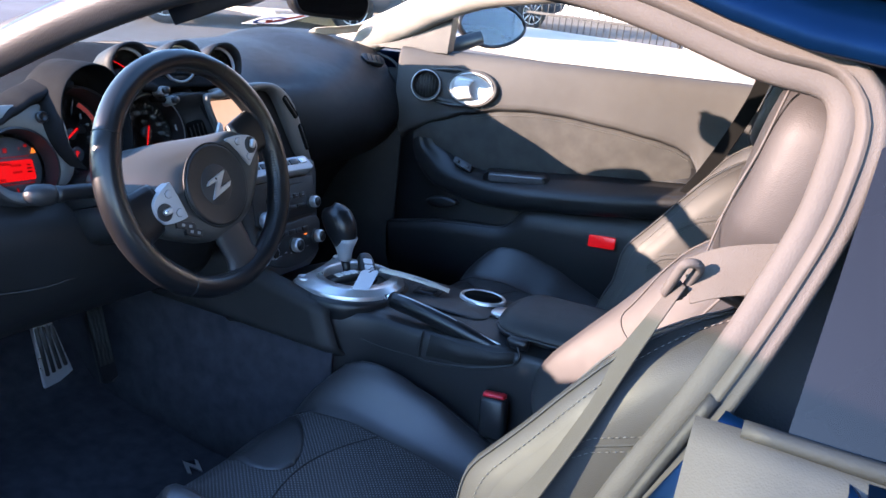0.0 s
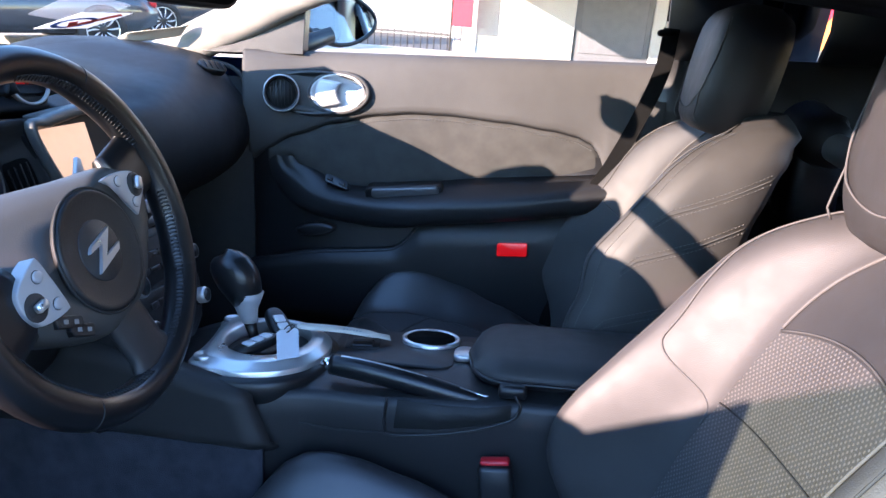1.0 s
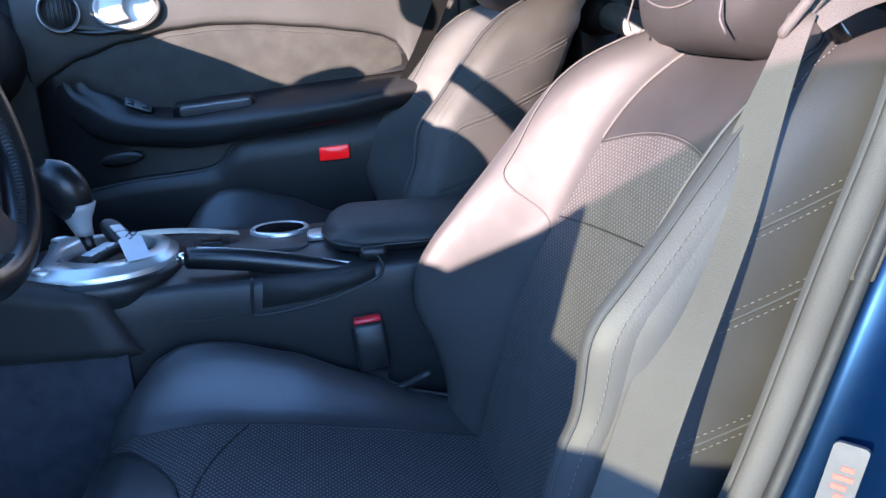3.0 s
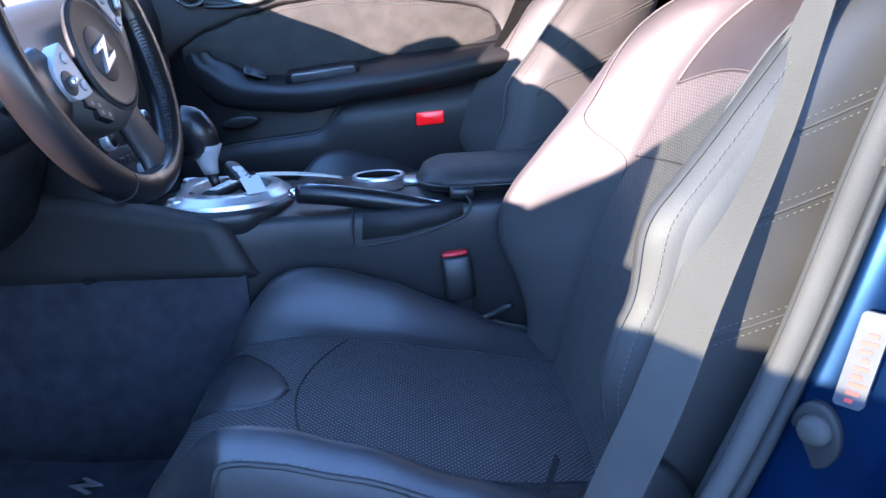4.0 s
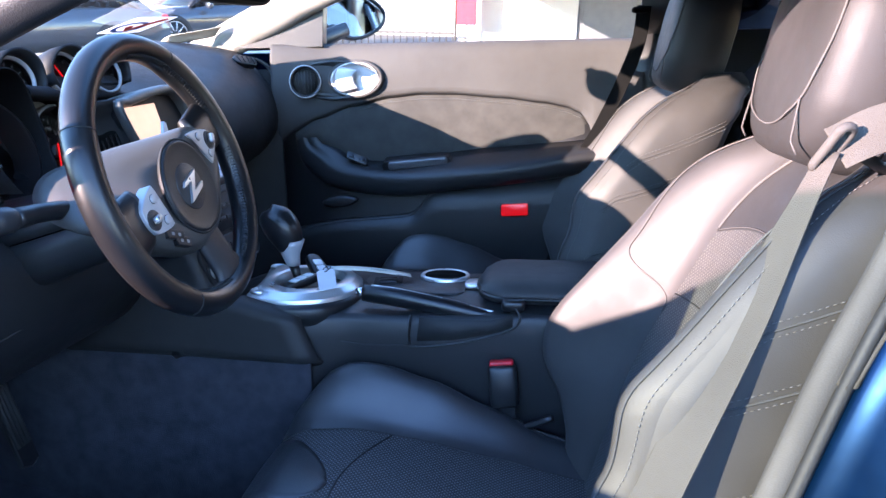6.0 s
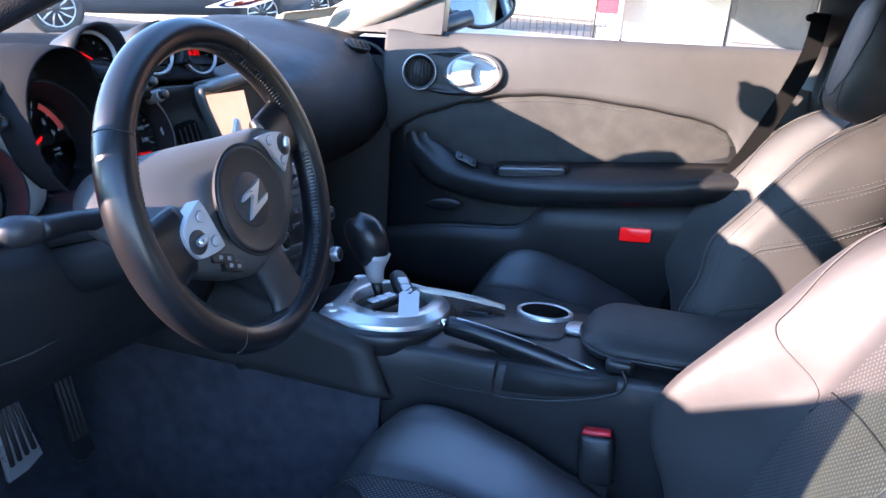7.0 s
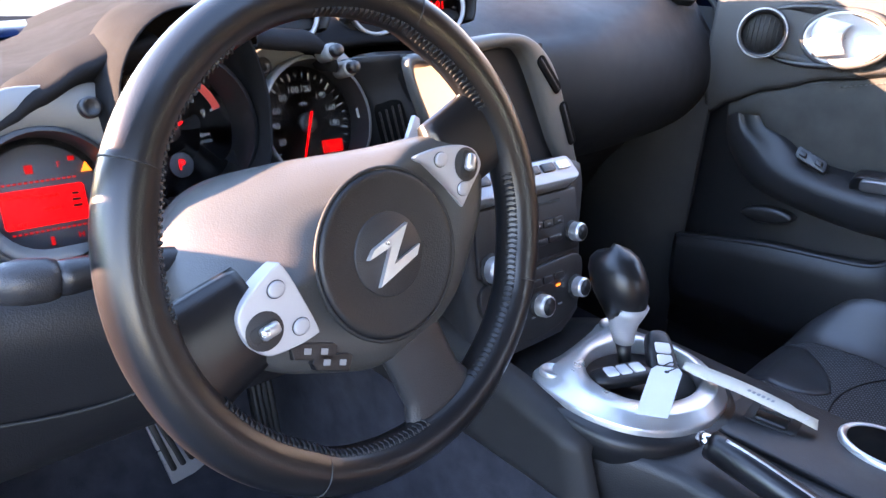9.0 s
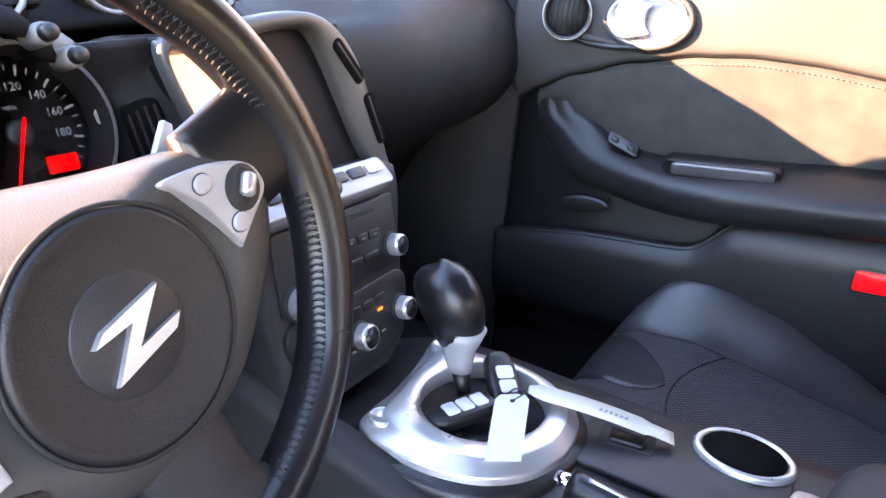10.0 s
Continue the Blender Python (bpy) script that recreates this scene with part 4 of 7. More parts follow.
# lower fascia under the wheel
rows = []
for k in range(20):
    y = -0.655 + 0.53 * k / 19
    c = smooth(-0.6, -0.4, y) * smooth(-0.13, -0.28, y)
    rows.append(crv([(-0.30, y, 0.752), (-0.25, y, 0.752), (-0.218, y, 0.74), (-0.205 + 0.015 * c, y, 0.70), (-0.23 + 0.02 * c, y, 0.62), (-0.26, y, 0.56), (-0.33, y, 0.515), (-0.45, y, 0.50)], 24))
part("knee_panel", skin(rows), PLASTIC, db, "black plastic panel under the steering wheel", thick=-0.008)
part("panel_joint", tube(crv([(-0.222, -0.64, 0.64), (-0.205, -0.5, 0.625), (-0.203, -0.35, 0.645), (-0.21, -0.2, 0.66)], 30), 0.0018, 5), RUBBER_BLACK, db)
# side demister vent
SVM = axes((-0.325, 0.575, 0.972), (0.35, 0.94, -0.1), (-0.6, 0.3, 0.74), (0.72, -0.2, 0.66))
sv = part("side_vent", prism(rounded(0.075, 0.028, 0.012), SVM, -0.012, 0.004, 0.002), PLASTIC_HARD, db, "small black side vent")
for k in range(4):
    part("vent_slat", rbox((-0.024 + 0.016 * k, 0, 0.005), (0.003, 0.022, 0.003), 0.001, SVM), PLASTIC, sv)
part("screen_vent", rbox((-0.80, 0.30, 0.938), (0.05, 0.5, 0.012), 0.004), PLASTIC_HARD, db)
part("end_joint", tube(crv([(-0.40, 0.674, 0.99), (-0.315, 0.676, 0.965), (-0.285, 0.677, 0.90), (-0.292, 0.677, 0.83), (-0.325, 0.677, 0.76), (-0.40, 0.677, 0.705)], 30), 0.005, 6), RUBBER_BLACK, db)

# ---- instrument cluster ----
CT = radians(16.7)
CN = Vector((math.cos(CT), 0, math.sin(CT)))
CU = Vector((-math.sin(CT), 0, math.cos(CT)))
CR = Vector((0, 1, 0))
ic = thing("instrument_cluster", (-0.26, -0.385, 0.75), "three-dial instrument cluster with red lit displays", "gauges")

def tick(m, r0, r1, deg, w, material, parent, bmx):
    a = radians(deg)
    d, s = Vector((math.cos(a), math.sin(a), 0)), Vector((-math.sin(a), math.cos(a), 0))
    q = [d * r0 - s * w, d * r1 - s * w, d * r1 + s * w, d * r0 + s * w]
    lo = [bmx.verts.new(m @ (p + Vector((0, 0, 0.0012)))) for p in q]
    bmx.faces.new(lo)

def gauge_body(name, o, r, label, cup=0.03, ring=None):
    m = axes(o, CR, CU, CN)
    g = part(name, revolve([(r * 1.10, -cup), (r * 1.10, 0.002), (r * 1.075, 0.008), (r * 1.02, 0.008)], m, 48, cap=False), ring or PLATE, ic, label)
    part("cup_wall", revolve([(r * 1.02, 0.008), (r, 0.002), (r * 0.97, -cup * 0.7)], m, 48, cap=False), DIAL, g)
    fm = m @ Matrix.Translation((0, 0, -cup * 0.7))
    part("dial", revolve([(r * 0.985, 0.0), (r * 0.5, 0.0), (0.0005, 0.0)], fm, 40), DIAL, g)
    return g, fm

# speedometer
SPO = Vector((-0.255, -0.250, 0.837))
g, fm = gauge_body("speedometer", SPO, 0.061, "speedometer with white numerals and a red needle")
bmx = bmesh.new()
for k in range(28):
    tick(fm, 0.048 if k % 3 else 0.045, 0.053, 218 - k * 256 / 27, 0.0006 if k % 3 else 0.001, WHITE_INK, g, bmx)
part("scale", bmx, WHITE_INK, g, flat=True)
for txt, dg in (("20", 208), ("40", 180), ("60", 155), ("80", 130), ("100", 105), ("120", 80), ("140", 50), ("160", 22), ("180", -5)):
    a = radians(dg)
    letters(txt, 0.0095, fm @ Matrix.Translation((0.036 * math.cos(a), 0.036 * math.sin(a), 0.001)), WHITE_INK, g, "numeral")
letters("MPH", 0.005, fm @ Matrix.Translation((0, 0.020, 0.001)), WHITE_INK, g)
part("hub", revolve([(0.011, 0.0), (0.011, 0.006), (0.008, 0.008), (0.0005, 0.008)], fm, 20), DIAL, g)
part("needle", prism([(-0.0012, -0.012), (0.0012, -0.012), (0.0007, 0.040), (-0.0007, 0.040)], fm @ pose(0, 0, 0.0085, 0, 0, 160), 0, 0.0012), LED_RED, g, "red needle", flat=True)
odo = part("odometer", prism(rounded(0.026, 0.014, 0.002), fm @ Matrix.Translation((0.029, -0.027, 0)), 0.0, 0.002), LED_DIM, g, "red lit mileage display", flat=True)
letters("73692", 0.0075, fm @ Matrix.Translation((0.029, -0.0245, 0.0030)), LED_RED, odo)
letters("5063", 0.0062, fm @ Matrix.Translation((0.031, -0.0310, 0.0030)), LED_RED, odo)

# rev counter, larger and in a deep hood
g, fm = gauge_body("rev_counter", Vector((-0.250, -0.397, 0.846)), 0.066, "rev counter with a red band and needle", 0.045, PLASTIC_HARD)
bmx = bmesh.new()
for k in range(19):
    tick(fm, 0.050 if k % 2 else 0.047, 0.056, 245 - k * 226 / 18, 0.0006 if k % 2 else 0.0011, WHITE_INK, g, bmx)
part("scale", bmx, WHITE_INK, g, flat=True)
bmx = bmesh.new()
for k in range(14):
    a, b = radians(60 - k * 3.0), radians(60 - (k + 1) * 3.0)
    bmx.faces.new([bmx.verts.new(fm @ Vector((r * math.cos(t), r * math.sin(t), 0.0016))) for r, t in ((0.050, a), (0.058, a), (0.058, b), (0.050, b))])
part("red_band", bmx, INK_RED, g, "red warning band", flat=True)
for n_ in range(10):
    a = radians(245 - n_ * 226 / 9)
    letters(str(n_), 0.011, fm @ Matrix.Translation((0.039 * math.cos(a), 0.039 * math.sin(a), 0.001)), WHITE_INK, g, "numeral")
letters("RPM", 0.0055, fm @ Matrix.Translation((0.035, -0.007, 0.001)), WHITE_INK, g)
letters("x1000", 0.005, fm @ Matrix.Translation((0.035, -0.013, 0.001)), WHITE_INK, g)
part("hub", revolve([(0.010, 0.0), (0.010, 0.006), (0.008, 0.008), (0.0005, 0.008)], fm, 20), DIAL, g)
part("needle", prism([(-0.0016, -0.014), (0.0016, -0.014), (0.0009, 0.047), (-0.0009, 0.047)], fm @ pose(0, 0, 0.0085, 0, 0, 126), 0, 0.0014), LED_RED, g, "red needle", flat=True)
gi = part("gear_display", prism(oval(0.012, 0.012, 20), fm @ Matrix.Translation((0.006, -0.032, 0)), 0.0, 0.003, 0.001), DIAL_GREY, g)
letters("P", 0.014, fm @ Matrix.Translation((0.006, -0.032, 0.0035)), LED_RED, gi, "lettering", 0.0004)
hood = []
for t in [radians(-50 + 280 * k / 40) for k in range(41)]:
    y_, z_ = math.cos(t), math.sin(t)
    back = 0.042 * max(0, y_) ** 1.6
    ring = []
    for x_, f_ in ((-0.300, 0.02), (-0.300, 0.5), (-0.300, 0.93), (-0.262, 0.965), (-0.222, 0.985), (-0.196, 0.995), (-0.1925, 1.008), (-0.1945, 1.022), (-0.212, 1.032), (-0.245, 1.032), (-0.275, 1.02), (-0.30, 0.96)):
        z = 0.868 + 0.084 * z_ * f_
        ring.append((max(-0.305, x_ - back - 0.30 * (z - 0.868) - 0.006 * max(0, -z_)), -0.393 + 0.076 * y_ * f_, z))
    hood.append(ring)
part("rev_hood", skin(hood), VISOR, ic, "deep black hood over the rev counter")

# trip display on the door side
g, fm = gauge_body("trip_display", Vector((-0.222, -0.519, 0.808)), 0.052, "fuel and trip display lit red", 0.03, GUNMETAL)
part("inner_face", revolve([(0.046, 0.0), (0.044, 0.002), (0.0005, 0.002)], fm, 36), DIAL_GREY, g)
sc = part("red_screen", prism(rounded(0.062, 0.030, 0.003), fm @ Matrix.Translation((0.0, -0.004, 0)), 0.002, 0.0045), LED_RED, g, "bright red display", flat=True)
bmx = bmesh.new()
for k in range(3):
    rbox((0.0235, -0.007 + 0.005 * k, 0.0048), (0.007 - 0.002 * (k == 2), 0.0022, 0.0006), 0.0002, fm, bmx)
part("car_symbol", bmx, LED_INK, sc, flat=True)
for txt, tx, ty, sz in (("WARNING", -0.0175, 0.0065, 0.0058), ("DOOR", 0.004, 0.0035, 0.0052), ("OPEN", 0.004, -0.0065, 0.0052), ("EXIT", -0.021, -0.0160, 0.0058)):
    letters(txt, sz, fm @ Matrix.Translation((tx, ty, 0.0054)), LED_INK, sc)
bmx = bmesh.new()
for k in range(14):
    rbox((-0.026 + k * 0.004, 0.016, 0.003), (0.0024, 0.0018, 0.0008), 0.0002, fm, bmx)
    rbox((-0.026 + k * 0.004, -0.023, 0.003), (0.0024, 0.0018, 0.0008), 0.0002, fm, bmx)
part("bar_scale", bmx, LED_DIM, g, flat=True, kind="stuff")
letters("E", 0.007, fm @ Matrix.Translation((-0.034, 0.020, 0.003)), LED_DIM, g)
letters("F", 0.007, fm @ Matrix.Translation((0.016, 0.027, 0.003)), LED_DIM, g)
letters("H", 0.007, fm @ Matrix.Translation((0.022, -0.031, 0.003)), LED_DIM, g)
for px_, py_, w_, h_ in ((-0.006, 0.026, 0.006, 0.007), (0.0, -0.032, 0.003, 0.007), (0.026, 0.031, 0.005, 0.004)):
    part("symbol", rbox((px_, py_, 0.003), (w_, h_, 0.0008), 0.0004, fm), LED_DIM, g, flat=True)
part("warning_lamp", prism([(-0.004, -0.003), (0.004, -0.003), (0, 0.005)], fm @ Matrix.Translation((0.036, 0.022, 0)), 0.002, 0.004), LED_ORANGE, g, "orange warning triangle", flat=True)

# bezel plates with screws
for o, w_, h_, sc_ in ((Vector((-0.228, -0.499, 0.832)), 0.132, 0.126, ((-0.222, -0.482, 0.877),)), (Vector((-0.263, -0.252, 0.841)), 0.142, 0.144, ((-0.272, -0.301, 0.893), (-0.242, -0.303, 0.792)))):
    m = axes(o, CR, CU, CN)
    ring_o = [Vector(p) for p in rounded(w_, h_, 0.04, 8)]
    ctr = Vector((-0.222, -0.519, 0.808)) if o.y < -0.4 else SPO
    c2 = Vector(((ctr - o).dot(CR), (ctr - o).dot(CU)))
    rr = 0.056 if o.y < -0.4 else 0.066
    edge = -1.0 if o.y < -0.4 else -0.316 - o.y
    outer, inner = [], []
    for p in ring_o:
        q = c2 + (p - c2).normalized() * rr
        outer.append(Vector((max(p.x, edge), p.y)))
        inner.append(Vector((max(q.x, edge + 0.001), q.y)))
    rows = [[m @ Vector((*p, -0.012)) for p in outer], [m @ Vector((*p, -0.002)) for p in outer], [m @ Vector((*(p * 0.97), 0.001)) for p in outer], [m @ Vector((*p, 0.001)) for p in inner], [m @ Vector((*p, -0.012)) for p in inner]]
    pl = part("bezel_plate", skin(rows, True), PLATE, ic, "satin grey gauge surround")
    for p in sc_:
        part("screw", revolve([(0.0085, -0.004), (0.0085, 0.003), (0.006, 0.0045), (0.004, 0.002), (0.0005, 0.002)], axes(Vector(p), CR, CU, CN), 16), PLASTIC_HARD, pl)
# button stalks beside the speedometer
for o in (Vector((-0.235, -0.243, 0.910)), Vector((-0.235, -0.222, 0.893))):
    m = axes(o, CR, CU, CN)
    b = part("trip_button", revolve([(0.0065, -0.02), (0.0065, 0.006), (0.0055, 0.009), (0.0005, 0.009)], m, 16), PLASTIC_HARD, ic, "black trip button")
    part("button_collar", revolve([(0.0085, -0.022), (0.0085, -0.002), (0.0075, 0.0), (0.006, 0.0)], m, 16), PLATE, b)
# crisp wedge visor on the door side, small lip over the speedometer
rows = []
for k in range(31):
    y = -0.64 + 0.222 * k / 30
    z = lerp_table([(-0.64, 0.800), (-0.60, 0.832), (-0.56, 0.858), (-0.535, 0.873), (-0.513, 0.888), (-0.478, 0.907), (-0.445, 0.921), (-0.418, 0.927)], y)
    rows.append([(-0.38, y, z - 0.050), (-0.325, y, z - 0.012), (-0.295, y, z + 0.003), (-0.285, y, z + 0.006), (-0.243, y, z + 0.001), (-0.236, y, z - 0.002), (-0.235, y, z - 0.006), (-0.240, y, z - 0.012), (-0.270, y, z - 0.032), (-0.31, y, z - 0.040)])
part("visor", skin(rows), VISOR, ic, "black wedge visor over the trip display", thick=0.003)
rows = []
for k in range(17):
    y = -0.322 + 0.090 * k / 16
    z = lerp_table([(-0.322, 0.917), (-0.29, 0.913), (-0.262, 0.912), (-0.248, 0.908), (-0.232, 0.890)], y)
    rows.append([(-0.37, y, z - 0.03), (-0.31, y, z + 0.012), (-0.262, y, z + 0.016), (-0.246, y, z + 0.010), (-0.242, y, z + 0.003), (-0.246, y, z - 0.003), (-0.28, y, z - 0.006)])
part("speedometer_lip", skin(rows), VISOR, ic, "black lip over the speedometer", thick=0.003)

# ---- three small gauges on the dash top ----
gp = thing("gauge_pods", (-0.36, -0.12, 0.95), "three small hooded gauges on the dash top", "gauges")
for k, y in enumerate((-0.237, -0.127, -0.017)):
    o = Vector((-0.345, y + 0.022 - 0.010 * (k == 0), 0.945 - 0.008 * (k == 0)))
    n_ = Vector((0.94, -0.22, 0.22)).normalized()
    r_ = Vector((0.22, 0.97, 0)).normalized()
    m = axes(o, r_, n_.cross(r_), n_)
    rows = []
    for t in [radians(-30 + 240 * j / 24) for j in range(25)]:
        rows.append([m @ Vector((r * math.cos(t), r * math.sin(t), h)) for r, h in ((0.036, -0.005), (0.037, 0.02 + 0.012 * max(0, math.sin(t))), (0.041, 0.022 + 0.012 * max(0, math.sin(t))), (0.043, 0.0), (0.038, -0.05), (0.02, -0.11))])
    hd = part("pod_hood", skin(rows), DASH, gp, thick=0.002)
    part("pod_ring", revolve([(0.036, -0.006), (0.036, 0.004), (0.033, 0.006), (0.031, 0.0)], m, 32, cap=False), SILVER_PAINT, gp, "silver gauge ring")
    dl = part("pod_dial", revolve([(0.033, -0.012), (0.0005, -0.012)], m, 28), DIAL, gp)
    bmx = bmesh.new()
    for j in range(9):
        tick(m @ Matrix.Translation((0, 0, -0.0115)), 0.023, 0.028, 210 - j * 30, 0.0007, WHITE_INK, dl, bmx)
    part("pod_scale", bmx, WHITE_INK, dl, flat=True)
    if k == 2:
        letters("6:01", 0.014, m @ Matrix.Translation((0, 0.002, -0.010)), LED_RED, dl, "clock_digits", 0.0005)
    else:
        part("pod_needle", prism([(-0.0012, -0.004), (0.0012, -0.004), (0.0004, 0.024), (-0.0004, 0.024)], m @ pose(0, 0, -0.008, 0, 0, 60 - 30 * k), 0, 0.001), LED_RED, dl, flat=True)
    part("pod_base", rbox((0, -0.02, -0.05), (0.075, 0.04, 0.10), 0.015, m), DASH, gp)

# ---- steering wheel ----
WC = Vector((-0.014, -0.377, 0.816))
PHI = 20.0
WM0 = axes(WC, CR, CU, CN)
WM = WM0 @ pose(0, 0, 0, 0, 0, PHI)
sw = thing("steering_wheel", WC, "worn black leather steering wheel, slightly turned", "steering wheel")
def wp(r, deg, h=0.0):
    return WM @ Vector((r * math.cos(radians(deg)), r * math.sin(radians(deg)), h))

N_ = 120
rows = []
for k in range(N_ + 1):
    dg = 360 * k / N_
    side = max(0, math.cos(radians(dg))) if True else 0
    grip = smooth(50, 38, min(abs((dg + 180) % 360 - 180), abs((dg) % 360 - 180)))
    ri, ro = 0.0165 + 0.004 * grip, 0.0165
    ring = []
    for j in range(16):
        a = 2 * math.pi * j / 16
        c_, s_ = math.cos(a), math.sin(a)
        ring.append(wp(0.1665 + (ro if c_ > 0 else ri) * c_, dg, 0.0185 * s_))
    rows.append(ring)
part("rim", skin(rows, True), LEATHER_WHEEL, sw, "worn black leather rim")
for dg in (45, 135, 225, 315):
    ring = [wp(0.1665 + 0.0166 * math.cos(a), dg, 0.0186 * math.sin(a)) for a in [2 * math.pi * j / 16 for j in range(16)]]
    part("rim_seam", tube(ring, 0.0007, 5, True), RUBBER_BLACK, sw)
def lace(dg, h):
    """A point just proud of the inner side of the rim."""
    grip = smooth(50, 38, min(abs((dg + 180) % 360 - 180), abs(dg % 360 - 180)))
    return wp(0.1665 - (0.0165 + 0.004 * grip) * math.sqrt(1 - (h / 0.0185) ** 2) - 0.0006, dg, h)
for a0, a1 in ((-52, -11), (11, 78), (102, 169), (191, 232), (232, 260), (280, 308)):
    bmx = bmesh.new()
    n = int(abs(a1 - a0) / 1.7)
    for k in range(n):
        dg = a0 + (a1 - a0) * k / n
        tube([lace(dg, 0.0125), lace(dg + 0.6, 0.009), lace(dg, 0.0055)], 0.0008, 4, bm=bmx)
        tube([lace(dg + 0.85, 0.0125), lace(dg + 0.3, 0.009)], 0.0006, 4, bm=bmx)
    part("stitching", bmx, THREAD_WHEEL, sw, "dark lacing inside the rim", kind="stuff")
# boss
def outline(pts, n=48):
    c = [Vector((*p, 0)) for p in pts]
    loop = c[-2:] + c + c[:3]
    dense = crv(loop, (len(loop) - 1) * 8 + 1)
    return [(p.x, p.y) for p in dense[16 : 16 + len(c) * 8]]
BOSS = outline([(0.0, 0.070), (0.05, 0.054), (0.095, 0.041), (0.122, 0.024), (0.128, 0.0), (0.112, -0.030), (0.082, -0.056), (0.045, -0.080), (0.0, -0.088), (-0.045, -0.080), (-0.082, -0.056), (-0.112, -0.030), (-0.128, 0.0), (-0.124, 0.034), (-0.098, 0.062), (-0.05, 0.078)])
def boss_fall(x, y):
    """How far the cover falls away above the pad, towards the gauges."""
    q = (x - 0.0095) * -0.25 + (y + 0.022) * 0.97
    return 0.088 * max(0, (q - 0.041) / 0.050)
rows = [[WM @ Vector((x * s + 0.006, y * s - 0.012, h - boss_fall(x * s + 0.006, y * s - 0.012))) for x, y in BOSS] for s, h in ((0.90, -0.045), (1.0, -0.028), (1.0, -0.012), (0.985, -0.004), (0.95, 0.002), (0.90, 0.005), (0.85, 0.007), (0.77, 0.0085), (0.7, 0.0085), (0.62, 0.0065), (0.55, 0.004), (0.4, 0.002))]
bossp = part("boss_cover", skin(rows, True, True), PAD, sw, "black horn pad cover")
PADC = Matrix.Translation((0.0065, -0.021, 0.0))
part("pad_joint", tube([WM @ PADC @ Vector((0.0625 * math.cos(t), 0.0625 * math.sin(t), 0.0090)) for t in [2 * math.pi * k / 56 for k in range(56)]], 0.0016, 5, True), RUBBER_BLACK, sw)
part("horn_pad", revolve([(0.061, 0.004), (0.061, 0.0095), (0.0595, 0.0115), (0.0575, 0.0120), (0.055, 0.0112), (0.045, 0.0092), (0.03, 0.0080), (0.0005, 0.0078)], WM @ PADC, 56), PLASTIC, sw, "round black horn pad")
part("pad_disc", revolve([(0.031, 0.0070), (0.0306, 0.0088), (0.0298, 0.0092), (0.0005, 0.0092)], WM @ PADC, 40), GUNMETAL, sw, "lighter centre disc")
# slanted zig-zag badge
BADGE = [(-0.0225, 0.0085), (-0.0150, 0.0128), (0.0220, 0.0140), (-0.0040, -0.0060), (0.0245, -0.0060), (0.0180, -0.0120), (-0.0235, -0.0140), (0.0000, 0.0068)]
bgm = WM @ PADC @ Matrix.Translation((0.002, -0.001, 0.0092))
bb = bmesh.new()
vs0 = [bb.verts.new(bgm @ Vector((x, y, 0))) for x, y in BADGE]
vs1 = [bb.verts.new(bgm @ Vector((x * 0.97, y * 0.97, 0.0035))) for x, y in BADGE]
for k in range(8):
    bb.faces.new((vs0[k], vs0[(k + 1) % 8], vs1[(k + 1) % 8], vs1[k]))
bb.faces.new((vs1[0], vs1[1], vs1[2], vs1[7]))
bb.faces.new((vs1[2], vs1[3], vs1[6], vs1[7]))
bb.faces.new((vs1[3], vs1[4], vs1[5], vs1[6]))
part("badge", bb, SILVER, sw, "silver zig-zag badge", flat=True)
# switch panels
PANELS = {
    -1: ([(-0.0755, 0.0235), (-0.0715, 0.0205), (-0.0700, 0.005), (-0.0700, -0.0285), (-0.0740, -0.0325), (-0.0900, -0.0300), (-0.1075, -0.0240), (-0.1140, -0.0160), (-0.1170, -0.0080), (-0.1165, 0.0030), (-0.1120, 0.0120), (-0.0980, 0.0185)], (-0.1035, -0.0075), ((-0.0835, 0.0106), (-0.0808, -0.0203)), -0.45),
    1: ([(0.0625, 0.0285), (0.0755, 0.0262), (0.0900, 0.0225), (0.1040, 0.0170), (0.1140, 0.0110), (0.1205, 0.0040), (0.1220, -0.0060), (0.1180, -0.0120), (0.1030, -0.0195), (0.0885, -0.0268), (0.0855, -0.0262), (0.0820, -0.0120), (0.0780, 0.0030), (0.0700, 0.0165), (0.0615, 0.0255)], (0.1060, -0.0010), ((0.0832, 0.0150), (0.0932, -0.0155)), 0.45),
}
for s, (pts, big, small, turn) in PANELS.items():
    pm = WM @ Matrix.Translation((0, 0, 0.0074))
    pnl = part("switch_panel", prism(outline(pts), pm, -0.012, 0.0035, 0.0012), SILVER_PAINT, sw, "silver button panel", flat=True)
    bm_ = pm @ pose(big[0], big[1], 0.0030, 0, 0, math.degrees(turn) + PHI)
    part("button_gap", prism(oval(0.0135, 0.0125, 24), bm_, 0, 0.0012, 0.0003), GUNMETAL, pnl)
    part("rocker_gap", prism(rounded(0.022, 0.0105, 0.004), bm_, 0, 0.0016, 0.0003), RUBBER_BLACK, pnl)
    part("rocker", rbox((0.0015, 0, 0.005), (0.014, 0.0085, 0.007), 0.0025, bm_), SILVER, pnl, "raised silver rocker")
    for q in small:
        part("button_gap", prism(oval(0.0068, 0.0058, 20), pm @ Matrix.Translation((q[0], q[1], 0.0030)), 0, 0.0010, 0.0002), GUNMETAL, pnl)
        part("button", prism(oval(0.0062, 0.0052, 20), pm @ Matrix.Translation((q[0], q[1], 0.0030)), 0, 0.0028, 0.0012), SILVER_PAINT, pnl)
